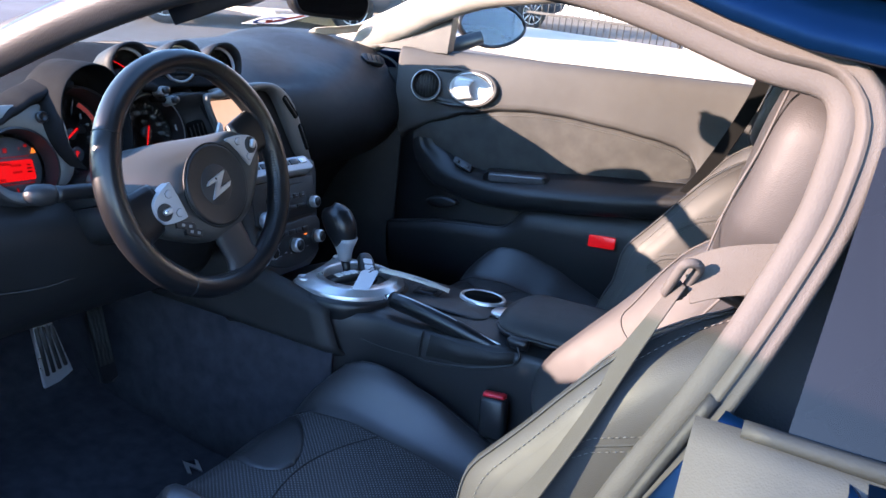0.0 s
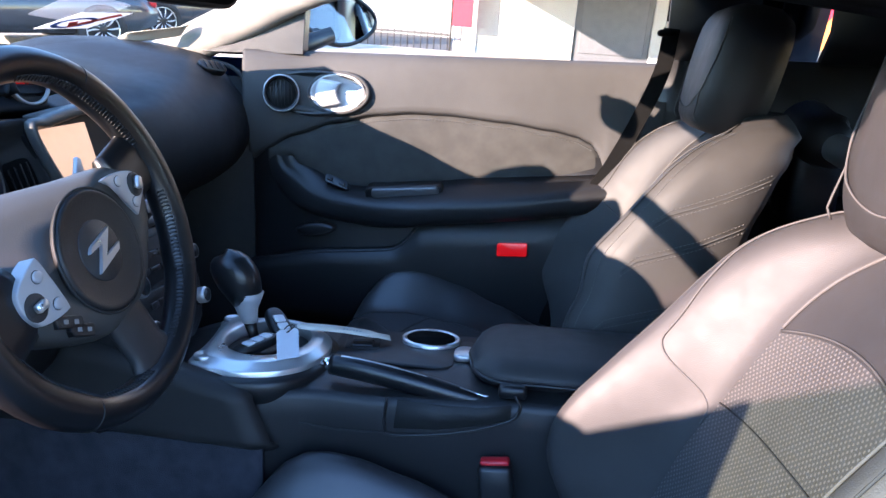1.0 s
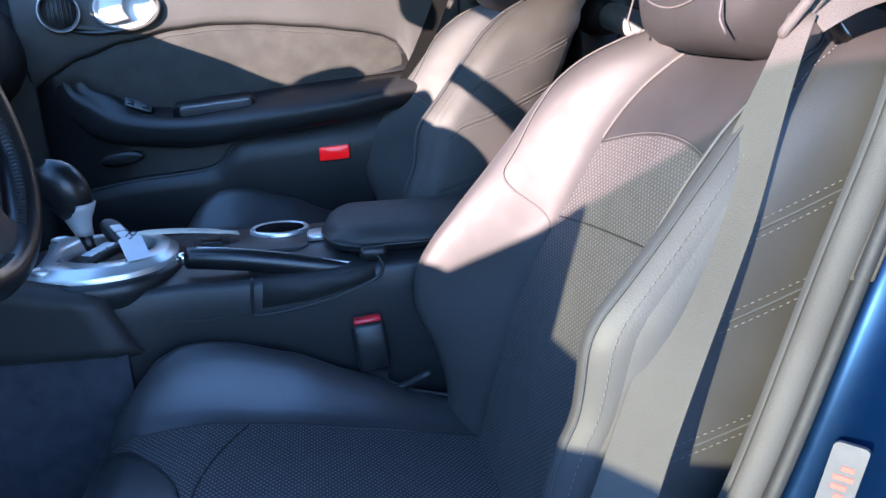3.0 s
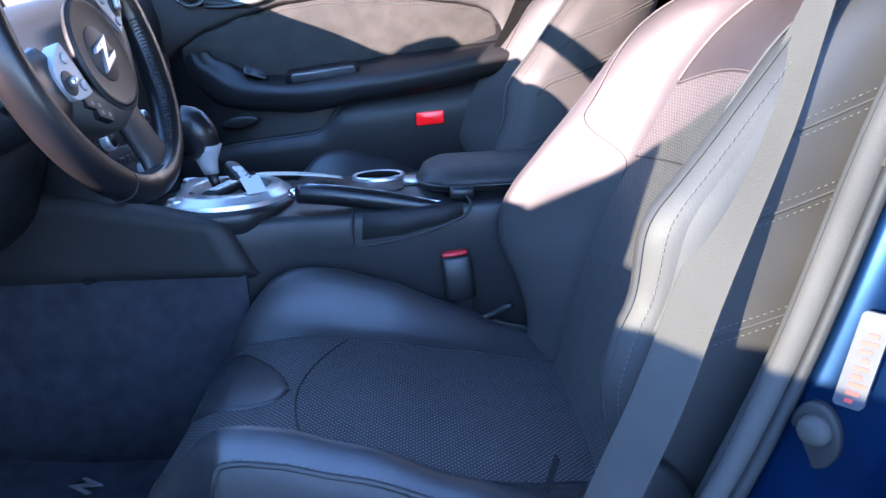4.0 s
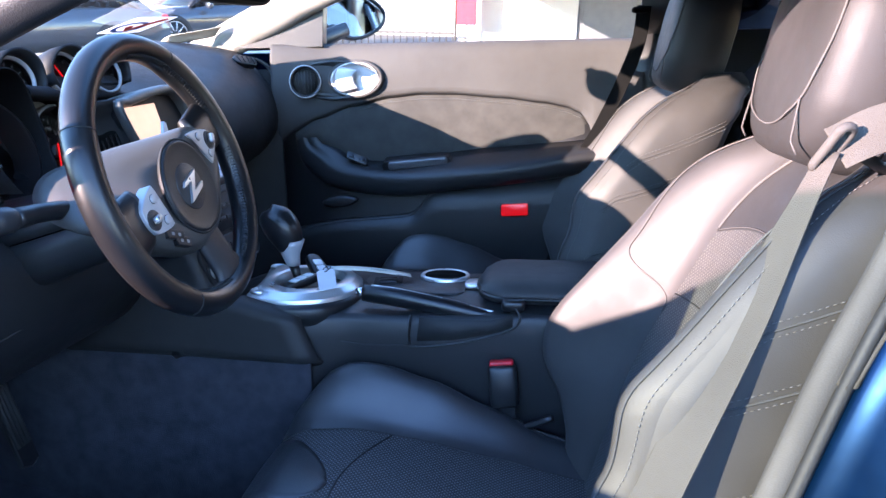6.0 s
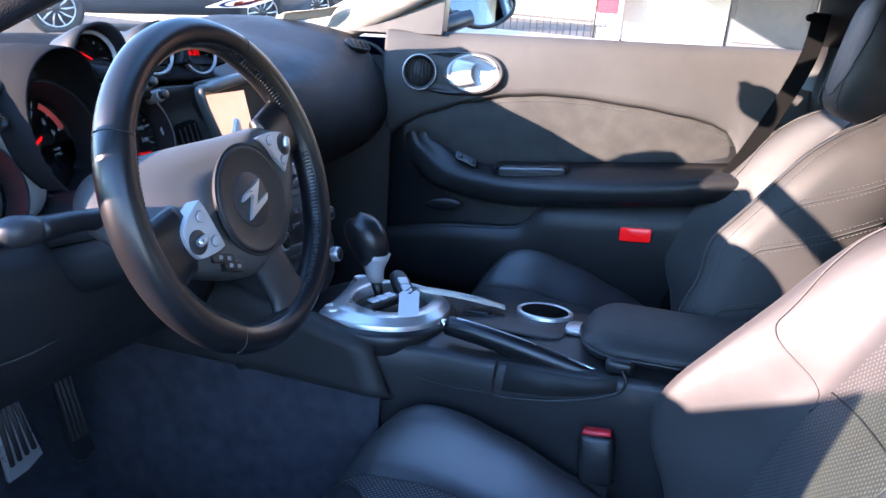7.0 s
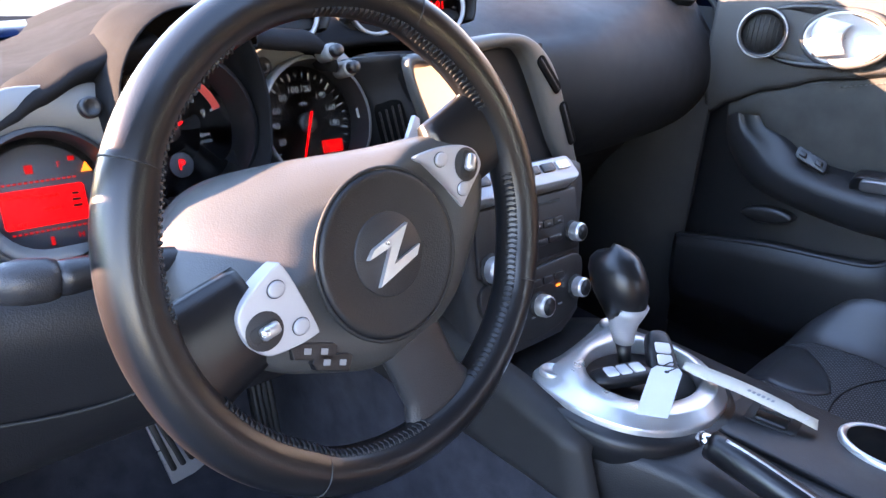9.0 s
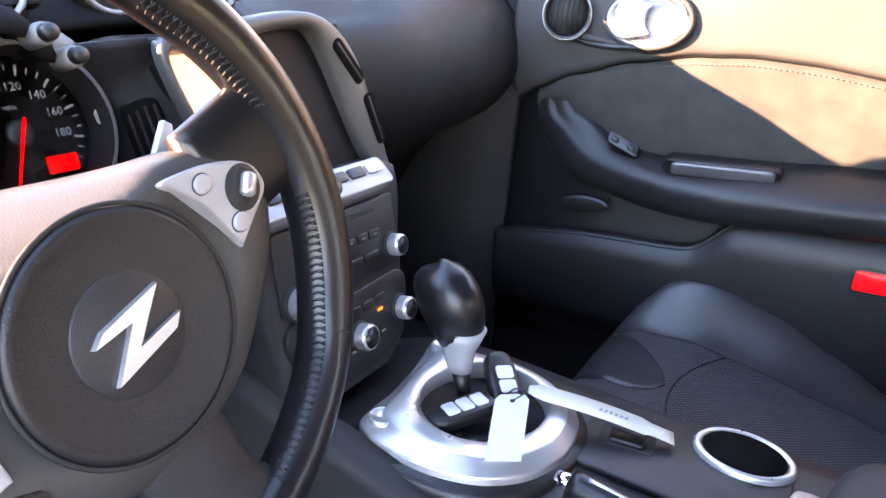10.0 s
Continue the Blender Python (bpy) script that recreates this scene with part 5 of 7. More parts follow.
for k, o in enumerate(((-0.0805, -0.0415), (-0.0725, -0.0570))):
    km = WM @ Matrix.Translation((o[0], o[1], 0.0055)) @ pose(0, 0, 0, 0, 0, -38)
    kb = part("phone_button", prism([(-0.019, 0.002), (-0.015, -0.006), (0.017, -0.0065), (0.0185, 0.004), (0.014, 0.0065), (-0.010, 0.0055)] if k == 0 else [(-0.017, -0.001), (-0.012, -0.006), (0.014, -0.0065), (0.016, 0.004), (0.012, 0.006), (-0.014, 0.0055)], km, -0.010, 0.0045, 0.0012), PLASTIC_HARD, sw, "small black phone button", flat=True)
    for j in (-1, 1):
        part("button_mark", rbox((0.0065 * j + 0.001, 0, 0.0046), (0.0055, 0.0042, 0.0006), 0.0003, km), WHITE_INK, kb, flat=True)
# spokes
def spoke(a_c, w0, w1, material, label, h0=-0.006, h1=-0.002, r0=0.085):
    c, s_ = math.cos(radians(a_c)), math.sin(radians(a_c))
    rows = []
    for k in range(9):
        t = k / 8
        r = r0 + (0.158 - r0) * t
        w = w0 + (w1 - w0) * t + 0.012 * smooth(0.75, 1.0, t)
        h = h0 + (h1 - h0) * t
        ring = []
        for j in range(14):
            a = 2 * math.pi * j / 14
            u, v = w * (abs(math.cos(a)) ** 0.7) * (1 if math.cos(a) > 0 else -1), 0.011 * math.sin(a)
            ring.append(WM @ Vector((r * c - u * s_, r * s_ + u * c, h + v)))
        rows.append(ring)
    part("spoke", skin(rows, True, True), material, sw, label)
spoke(4, 0.034, 0.036, LEATHER_WHEEL, "perforated leather spoke", r0=0.095)
spoke(180, 0.034, 0.040, LEATHER_WHEEL, "broad leather spoke", r0=0.095)
spoke(-91, 0.030, 0.030, GUNMETAL, "dark grey lower spoke", r0=0.07)
for s in (1,):
    pdm = WM0 @ Matrix.Translation((s * 0.098, 0.058, -0.050)) @ pose(0, 0, 0, 0, 0, s * -30)
    part("gear_paddle", prism([(s * -0.006, -0.02), (s * 0.012, -0.02), (s * 0.012, 0.0), (s * 0.002, 0.022), (s * -0.004, 0.022)], pdm, -0.002, 0.003, 0.001), SILVER_PAINT, sw, "silver gear paddle")
# column shroud and stalks
sc_ = thing("column_shroud", (-0.15, -0.377, 0.76), "black steering column shroud", "column")
cm = axes(WC + CN * -0.10 + CU * -0.025, CR, CU, CN)
for lo_, hi_, nm_ in ((-0.10, 0.002, "lower_shell"), (0.004, 0.10, "upper_shell")):
    rows = []
    for sc2, h in ((1.25, -0.14), (1.1, -0.06), (1.0, 0.0), (0.94, 0.04), (0.80, 0.058), (0.4, 0.062)):
        rows.append([cm @ Vector((x * sc2, min(max(y, lo_), hi_) * sc2, h)) for x, y in rounded(0.13, 0.10, 0.035, 6)])
    part(nm_, skin(rows, True, True), PLASTIC, sc_)
for s, e_ in ((-1, Vector((-0.109, -0.585, 0.797))), (1, Vector((-0.11, -0.18, 0.79)))):
    st_ = thing("indicator_stalk" if s < 0 else "wiper_stalk", WC + CN * -0.09, "black column stalk with a grey end" if s < 0 else "short black wiper control stalk", "stalk")
    a = WC + CN * -0.085 + CR * 0.05 * s + CU * -0.01
    part("stalk_arm", tube(crv([a, a.lerp(e_, 0.5) + Vector((0, 0, 0.004)), a.lerp(e_, 0.80)], 12), [0.013, 0.013, 0.0125, 0.012, 0.0115, 0.011, 0.011, 0.011, 0.011, 0.0115, 0.012, 0.012], 12), PLASTIC_HARD, st_)
    d = (e_ - a).normalized()
    part("stalk_end", tube([a.lerp(e_, 0.80), a.lerp(e_, 0.84), a.lerp(e_, 0.93), a.lerp(e_, 1.0), a.lerp(e_, 1.04)], [0.0125, 0.0145, 0.0150, 0.0130, 0.005], 16), GUNMETAL, st_, "grey twist end")

# ---- centre stack ----
SN = Vector((0.977, 0, 0.215)).normalized()
SU = Vector((-0.215, 0, 0.977)).normalized()
SO = Vector((-0.150, 0.0, 0.678))
SP = axes(SO, CR, SU, SN)
cs = thing("centre_stack", (-0.16, 0.0, 0.55), "grey centre stack with screen, radio and heater controls", "centre stack")
def stack_edge(v):
    """Half limits of the stack across at height v up the face."""
    return lerp_table([(-0.13, -0.075), (-0.11, -0.105), (0.0, -0.118), (0.09, -0.135), (0.11, -0.160), (0.13, -0.176), (0.21, -0.178), (0.235, -0.16)], v), lerp_table([(-0.13, 0.06), (-0.11, 0.098), (0.0, 0.110), (0.06, 0.122), (0.12, 0.115), (0.18, 0.098), (0.22, 0.07), (0.245, 0.03)], v)
rows = []
for k in range(34):
    v = -0.13 + 0.375 * k / 33
    a, b = stack_edge(v)
    dn = 0.040 * smooth(0.085, 0.105, v)
    dl = 0.040 * smooth(0.085, 0.105, v)
    rows.append([SP @ Vector((a + 0.05, v, -0.16)), SP @ Vector((a + 0.02, v, -0.14)), SP @ Vector((a, v, -0.02 - dn - dl)), SP @ Vector((a + 0.006, v, -0.004 - dn - dl))] + [SP @ Vector((a + 0.012 + (b - a - 0.024) * j / 12, v, -dn - dl * smooth(0.42, 0.30, j / 12))) for j in range(13)] + [SP @ Vector((b - 0.006, v, -0.004 - dn)), SP @ Vector((b, v, -0.02 - dn)), SP @ Vector((b, v, -0.12))])
part("stack_face", skin(rows), GUNMETAL, cs, "dark grey satin fascia")
# pale frame round the screen: arched top, broad right leg with two slots
OUTER = [(-0.164, 0.226), (-0.135, 0.240), (-0.08, 0.250), (-0.01, 0.257), (0.035, 0.253), (0.070, 0.234), (0.096, 0.200), (0.112, 0.150), (0.126, 0.095), (0.134, 0.050), (0.122, 0.020), (0.104, 0.060), (0.02, 0.080), (-0.08, 0.084), (-0.116, 0.094), (-0.134, 0.135)]
INSIDE = [(-0.155, 0.218), (-0.128, 0.224), (-0.075, 0.233), (-0.02, 0.240), (0.012, 0.2415), (0.030, 0.232), (0.044, 0.205), (0.060, 0.160), (0.074, 0.120), (0.084, 0.100), (0.088, 0.092), (0.075, 0.094), (0.01, 0.096), (-0.08, 0.100), (-0.108, 0.106), (-0.125, 0.140)]
fo, fi = outline(OUTER), outline(INSIDE)
mix = lambda f: [(a[0] + (b[0] - a[0]) * f, a[1] + (b[1] - a[1]) * f) for a, b in zip(fo, fi)]
rows = [[SP @ Vector((x, y, h)) for x, y in pts] for pts, h in (([(x + 0.05 * smooth(-0.09, -0.15, x), y) for x, y in fo], -0.078), (fo, -0.026), (mix(0.08), -0.018), (mix(0.25), -0.014), (mix(0.8), -0.015), (mix(0.95), -0.018), (fi, -0.024), (fi, -0.060))]
part("screen_frame", skin(rows, True), FRAME_GREY, cs, "satin grey arched frame round the screen")
# navigation screen, leaning back in its frame
scm = SP @ Matrix.Translation((-0.036, 0.168, -0.034)) @ Matrix.Rotation(radians(-3), 4, "X")
scr = part("screen", prism([(-0.074, -0.070), (0.122, -0.074), (0.122, 0.077), (-0.122, 0.062), (-0.124, 0.050)], scm, -0.004, 0.0025, 0.001), SCREEN, cs, "dark glossy navigation screen", flat=True)
# glowing patch painted as a reflection, not a page on display
part("screen_reflection", prism([(-0.072, -0.062), (0.002, -0.062), (0.002, 0.060), (-0.116, 0.055), (-0.119, 0.050)], scm, 0.001, 0.0035), SCREEN_GLOW, scr, "warm reflection put on the screen as a glow", flat=True)
# two slanting slots in the frame's leg
for (y0, v0), (y1, v1) in (((0.052, 0.226), (0.088, 0.182)), ((0.094, 0.168), (0.112, 0.112))):
    d_ = Vector((y1 - y0, v1 - v0, 0))
    vm = SP @ axes(((y0 + y1) / 2, (v0 + v1) / 2, -0.016), (d_.y, -d_.x, 0), d_, (0, 0, -1)) @ Matrix.Diagonal((1, 1, -1, 1))
    vv = part("stack_vent", prism(rounded(0.016, d_.length, 0.006), vm, -0.02, 0.0035, 0.001), VOID, cs, "narrow black air slot")
    part("slot_blade", rbox((0.0, 0, 0.003), (0.003, d_.length * 0.9, 0.003), 0.001, vm), PLASTIC_HARD, vv)
# dark cheek between the gauges and the screen, its vent turned to the driver
rows = []
for k in range(24):
    v = 0.098 + 0.140 * k / 23
    sh_ = 0.25 * (0.19 - v)
    f = 1 - 0.4 * smooth(0.20, 0.24, v)
    rows.append([SP @ Vector((y + sh_, v, h)) for y, h in ((-0.205, -0.150), (-0.196, -0.118), (-0.188, -0.092 * f), (-0.176, -0.072 * f), (-0.152, -0.045 * f), (-0.148, -0.037), (-0.149, -0.024))])
part("vent_cheek", skin(rows), DASH, cs, "dark moulding beside the screen", thick=-0.003)
vm = SP @ axes((-0.157, 0.156, -0.0585), (0.66, 0, 0.75), (-0.25, 0.95, 0.1), (-0.75, 0, 0.66))
vv = part("stack_vent", prism(outline([(-0.015, 0.026), (-0.004, 0.035), (0.012, 0.037), (0.017, 0.026), (0.019, -0.030), (0.014, -0.040), (-0.006, -0.042), (-0.014, -0.032)]), vm, -0.02, 0.003, 0.001), VOID, cs, "black slatted air vent")
for k in range(4):
    part("vent_slat", rbox((-0.009 + 0.0075 * k, -0.003 + 0.001 * k, 0.0035), (0.0022, 0.056 + 0.004 * min(k, 2), 0.005), 0.0008, vm), PLASTIC_HARD, vv)
# button shelf with silver keys
shm = SP @ pose(-0.030, 0.086, 0.006, -38, 0, 0)
sh = part("key_shelf", prism(rounded(0.225, 0.034, 0.008), shm, -0.02, 0.004, 0.002), SILVER_PAINT, cs, "silver control shelf")
for k in range(7):
    part("shelf_key", prism(rounded(0.024, 0.012, 0.002), shm @ Matrix.Translation((-0.09 + 0.030 * k, 0.004, 0.004)), 0, 0.003, 0.001), PLASTIC_HARD if k % 3 else SILVER, sh)
part("shelf_dial", revolve([(0.016, 0.0), (0.016, 0.012), (0.013, 0.015), (0.0005, 0.015)], shm @ Matrix.Translation((0.0, -0.002, 0.004)), 24), PLASTIC_HARD, sh)
# radio
rdm = SP @ Matrix.Translation((-0.005, 0.018, 0))
rd = part("radio_panel", prism(rounded(0.195, 0.082, 0.006), rdm, -0.02, 0.004, 0.002), PLASTIC, cs, "black radio panel")
part("disc_slot", rbox((0.0, 0.030, 0.0042), (0.12, 0.004, 0.002), 0.0008, rdm), RUBBER_BLACK, rd)
for k in range(6):
    part("radio_key", prism(rounded(0.019, 0.010, 0.002), rdm @ Matrix.Translation((-0.052 + 0.021 * k, 0.004, 0.004)), 0, 0.003, 0.001), PLASTIC_HARD, rd)
    part("key_mark", rbox((-0.052 + 0.021 * k, 0.004, 0.0072), (0.006, 0.002, 0.0004), 0.0001, rdm), INK_GREY, rd, flat=True)
for k in range(4):
    part("radio_key", prism(rounded(0.026, 0.008, 0.002), rdm @ Matrix.Translation((-0.045 + 0.030 * k, -0.018, 0.004)), 0, 0.003, 0.001), PLASTIC_HARD, rd)
def dial_knob(m, r, parent):
    kn = part("knob", revolve([(r, 0.0), (r, 0.014), (r * 0.92, 0.017), (r * 0.80, 0.0175)], m, 24, cap=False), SILVER, parent, "ribbed silver knob")
    part("knob_face", revolve([(r * 0.82, 0.0172), (r * 0.75, 0.016), (0.0005, 0.016)], m, 24), PLASTIC_HARD, kn)
    part("knob_ring", revolve([(r * 1.18, 0.0), (r * 1.16, 0.003), (r * 1.0, 0.004)], m, 24, cap=False), RUBBER_BLACK, kn)
dial_knob(SP @ Matrix.Translation((0.077, 0.002, 0.004)), 0.0125, cs)
dial_knob(SP @ Matrix.Translation((-0.082, -0.012, 0.004)), 0.0165, cs)
# heater panel
htm = SP @ Matrix.Translation((-0.002, -0.072, 0))
ht = part("heater_panel", prism(outline([(-0.095, 0.040), (0, 0.042), (0.092, 0.040), (0.090, -0.01), (0.07, -0.036), (0, -0.050), (-0.07, -0.036), (-0.092, -0.01)]), htm, -0.02, 0.005, 0.002), PLASTIC, cs, "black heater control panel")
dial_knob(SP @ Matrix.Translation((0.077, -0.073, 0.005)), 0.0135, cs)
dial_knob(SP @ Matrix.Translation((-0.080, -0.078, 0.005)), 0.0135, cs)
dial_knob(SP @ Matrix.Translation((0.0, -0.078, 0.005)), 0.0145, cs)
for k in range(5):
    part("heater_key", prism(rounded(0.02, 0.010, 0.003), htm @ Matrix.Translation((-0.045 + 0.0225 * k, 0.022, 0.005)), 0, 0.003, 0.001), PLASTIC_HARD, ht)
part("heater_lamp", rbox((0.043, 0.010, 0.0058), (0.008, 0.003, 0.001), 0.0003, htm), LED_ORANGE, ht, "orange indicator lamp", flat=True)
bmx = bmesh.new()
for k in range(6):
    rbox((-0.045 + 0.018 * k, -0.02 + 0.004 * (k % 2), 0.0056), (0.008, 0.0025, 0.0006), 0.0002, htm, bmx)
part("heater_marks", bmx, INK_GREY, ht, flat=True)

# ---- centre console ----
cc = thing("centre_console", (0.2, 0.05, 0.15), "black plastic centre console between the seats", "console")
CY0, CY1 = -0.070, 0.172
def con(x):
    """Top height and side of the console at x."""
    return lerp_table([(-0.22, 0.50), (-0.12, 0.535), (-0.05, 0.545), (0.10, 0.542), (0.20, 0.540), (0.32, 0.545), (0.42, 0.552), (0.55, 0.555), (0.70, 0.53)], x)
rows = []
for k in range(50):
    x = -0.20 + 0.92 * k / 49
    t = con(x)
    y0 = CY0 - 0.020 * smooth(0.05, -0.15, x)
    ledge = 0.030 * smooth(0.0, 0.06, x)
    in_ = 0.035 * smooth(0.03, 0.0, x)
    y0 -= 0.024 * smooth(0.13, 0.02, x)
    rows.append([(x, y0 + 0.010 + in_, 0.12), (x, y0 + 0.006 + in_, 0.28), (x, y0 + 0.002 + in_, 0.42), (x, y0 - 0.004, t - 0.05), (x, y0, t - 0.025), (x, y0 + 0.004, t - 0.012), (x, y0 + 0.012, t - 0.003 - ledge * 0.3)] + [(x, y0 + 0.02 + (CY1 - y0 - 0.032) * j / 8, t - ledge * 0.3 * max(0, 1 - j / 3)) for j in range(9)] + [(x, CY1 - 0.004, t - 0.012), (x, CY1, t - 0.03), (x, CY1 + 0.012, 0.40), (x, CY1 + 0.03, 0.12)])
part("console_body", skin(rows), PLASTIC, cc, thick=0.003)
# padded tunnel side by the knee, ending in a double seam
def pad_end(z):
    return 0.030 + 0.42 * (0.533 - z)
def pad_point(u, w):
    """u from the firewall to the rear edge, w from the top down."""
    x0 = -0.42 + 0.45 * u
    z = lerp_table([(-0.42, 0.62), (-0.2, 0.590), (-0.0675, 0.560), (-0.019, 0.547), (0.04, 0.530)], x0)
    z -= w * (z - 0.442)
    x = -0.42 + u * (pad_end(z) + 0.42)
    y = -0.088 - 0.027 * min(1, w / 0.10) ** 0.5 + 0.016 * smooth(0.955, 1.0, u) + 0.024 * smooth(0.8, 1, w)
    return Vector((x, y, z))
part("knee_pad", skin([[pad_point(k / 40, j / 16) for j in range(17)] for k in range(41)]), LEATHER_FRESH, cc, "stitched black knee pad", thick=-0.006)
rows = [[(x, -0.096 + 0.04 * smooth(-0.45, -0.9, x) + 0.006 * smooth(0.3, 0.09, z), z) for z in (0.09, 0.25, 0.40, 0.452)] for x in (-1.1, -0.8, -0.6, -0.5, -0.3, -0.1, 0.02, 0.05)]
part("tunnel_carpet", skin(rows), CARPET, cc, "black carpet on the tunnel side", thick=-0.01)
for u in (0.945, 0.925):
    part("knee_stitching", stitches([pad_point(u - 0.10 * (1 - k / 39) ** 6, 0.03 + 0.85 * k / 39) + Vector((0, -0.0012, 0)) for k in range(40)], r=0.0009), THREAD_LIGHT, cc, kind="stuff")
# pocket edge beside the hand brake
part("brake_pocket_edge", tube(crv([(0.225, -0.0745, 0.535), (0.222, -0.076, 0.49), (0.235, -0.077, 0.478), (0.32, -0.077, 0.490), (0.395, -0.076, 0.515), (0.412, -0.074, 0.535), (0.405, -0.070, 0.552)], 50), 0.0022, 6), PLASTIC_HARD, cc)
part("brake_recess", skin([[(x, -0.0735 - 0.001 * k, z) for x, z in row] for k, row in enumerate((((0.24, 0.53), (0.30, 0.528), (0.36, 0.53), (0.40, 0.54)), ((0.235, 0.487), (0.30, 0.492), (0.36, 0.505), (0.40, 0.52))))]), RUBBER_BLACK, cc, thick=0.002)
part("side_crease", tube(crv([(0.02, -0.078, 0.500), (0.08, -0.078, 0.485), (0.15, -0.078, 0.478), (0.222, -0.077, 0.480)], 20), 0.0012, 6), PLASTIC, cc)
# top tray plate with switches and the cup ring
tpm = axes((0.205, 0.085, 0.5435), (1, 0, 0), (0, 1, 0), (0, 0, 1))
part("tray_plate", prism(rounded(0.20, 0.135, 0.02), tpm, -0.006, 0.003, 0.002), PLASTIC, cc, "raised tray plate")
hs = part("heater_switches", prism(rounded(0.055, 0.045, 0.004), axes((0.150, 0.085, 0.5465), (1, 0.15, 0), (-0.15, 1, 0), (0, 0, 1)), -0.004, 0.0015, 0.0005), RUBBER_BLACK, cc, "recessed seat heater switches")
for k in (-1, 1):
    part("switch_rocker", rbox((0.0, 0.0105 * k, 0.003), (0.034, 0.018, 0.006), 0.002, axes((0.150, 0.085, 0.5465), (1, 0.15, 0), (-0.15, 1, 0), (0, 0, 1))), PLASTIC_HARD, hs)
cup = axes((0.256, 0.122, 0.548), (1, 0, 0), (0, 1, 0), (0, 0, 1)) @ Matrix.Diagonal((1, 0.80, 1, 1))
cr_ = part("cup_ring", revolve([(0.049, -0.004), (0.049, 0.003), (0.046, 0.006), (0.041, 0.004), (0.040, -0.003), (0.039, -0.07)], cup, 48, cap=False), SILVER, cc, "bright cup holder ring")
# no hole here: a flat black disc paints the shade of its depth
part("cup_shade_disc", revolve([(0.0402, 0.0045), (0.0395, 0.001), (0.0385, 0.0042), (0.0005, 0.0043)], cup, 36), VOID, cr_)
part("latch_button", prism(outline([(-0.018, -0.016), (0.014, -0.018), (0.016, 0.016), (-0.010, 0.020)]), axes((0.320, 0.068, 0.550), (1, 0.2, 0), (-0.2, 1, 0), (-0.1, 0, 1)), -0.004, 0.006, 0.003), SILVER, cc, "silver lid button")
# armrest lid
ar = thing("console_armrest", (0.47, 0.06, 0.55), "padded black leather console armrest lid", "armrest")
rows = []
for k in range(26):
    u = k / 25
    x = 0.326 + 0.36 * u
    yc = 0.066
    front = math.sin(min(1, u / 0.16) * math.pi / 2) ** 0.45
    a, b = yc - 0.112 * front, yc + 0.098 * front
    h = 0.556 + 0.027 * front
    ring = [(x, a + 0.01 * front, 0.548), (x, a, 0.556 + 0.006 * front), (x, a + 0.004, h - 0.012), (x, a + 0.02 * front, h - 0.002)] + [(x, a + 0.02 * front + (b - a - 0.04 * front) * j / 8, h + 0.004 * math.sin(math.pi * j / 8)) for j in range(1, 8)] + [(x, b - 0.02 * front, h - 0.002), (x, b - 0.004, h - 0.012), (x, b, 0.556 + 0.006 * front), (x, b - 0.01 * front, 0.548)]
    rows.append(ring)
part("lid_pad", skin(rows, True, True), LEATHER, ar)
part("lid_edge", tube([Vector(r[1]) + Vector((0, -0.001, -0.002)) for r in rows], 0.003, 6), PLASTIC_HARD, ar)
part("hinge_block", rbox((0.40, -0.055, 0.552), (0.04, 0.02, 0.02), 0.006), PLASTIC_HARD, ar)

# shifter
sf = thing("gear_shifter", (0.02, 0.03, 0.545), "automatic gear lever in a silver three-bolt surround", "gear lever")
RC = Vector((0.028, 0.030, 0.5545))
rm = axes(RC, (1, 0, -0.02), (0, 1, 0), (0.02, 0, 1))
part("shift_collar", skin([[rm @ Vector((x * s, y * s, h)) for x, y in outline([(0.094, 0.0), (0.078, 0.055), (0.03, 0.092), (-0.04, 0.098), (-0.105, 0.092), (-0.128, 0.06), (-0.120, 0.0), (-0.112, -0.06), (-0.106, -0.108), (-0.07, -0.128), (-0.01, -0.130), (0.04, -0.116), (0.078, -0.072)])] for s, h in ((0.93, -0.075), (0.955, -0.050), (0.985, -0.036), (1.005, -0.026), (1.01, -0.014), (0.975, -0.006), (0.8, -0.005))], True), PLASTIC_HARD, sf, "black gaiter base")
oo = outline([(0.083, -0.004), (0.072, 0.042), (0.036, 0.076), (-0.018, 0.090), (-0.062, 0.086), (-0.090, 0.084), (-0.112, 0.086), (-0.125, 0.068), (-0.119, 0.044), (-0.110, 0.0), (-0.104, -0.045), (-0.104, -0.082), (-0.099, -0.104), (-0.080, -0.116), (-0.052, -0.120), (-0.010, -0.119), (0.032, -0.105), (0.064, -0.076), (0.080, -0.038)])
inner = []
for x, y in oo:
    a = math.atan2(y + 0.002, x + 0.016)
    inner.append((-0.016 + 0.064 * math.cos(a), -0.002 + 0.073 * math.sin(a)))
def grow(o, k, s):
    return [(p[0] + (q[0] - p[0]) * s, p[1] + (q[1] - p[1]) * s) for p, q in zip(o, k)]
rows = [[rm @ Vector((x, y, h)) for x, y in pts] for pts, h in ((oo, -0.010), (oo, 0.001), (grow(oo, inner, 0.04), 0.0035), (grow(oo, inner, 0.30), 0.0075), (grow(oo, inner, 0.36), 0.0108), (grow(oo, inner, 0.42), 0.0120), (grow(oo, inner, 0.88), 0.0128), (grow(oo, inner, 0.96), 0.0118), (inner, 0.0095), (inner, -0.010))]
sr_ = part("shift_surround", skin(rows, True), SILVER, sf, "satin silver three-bolt surround")
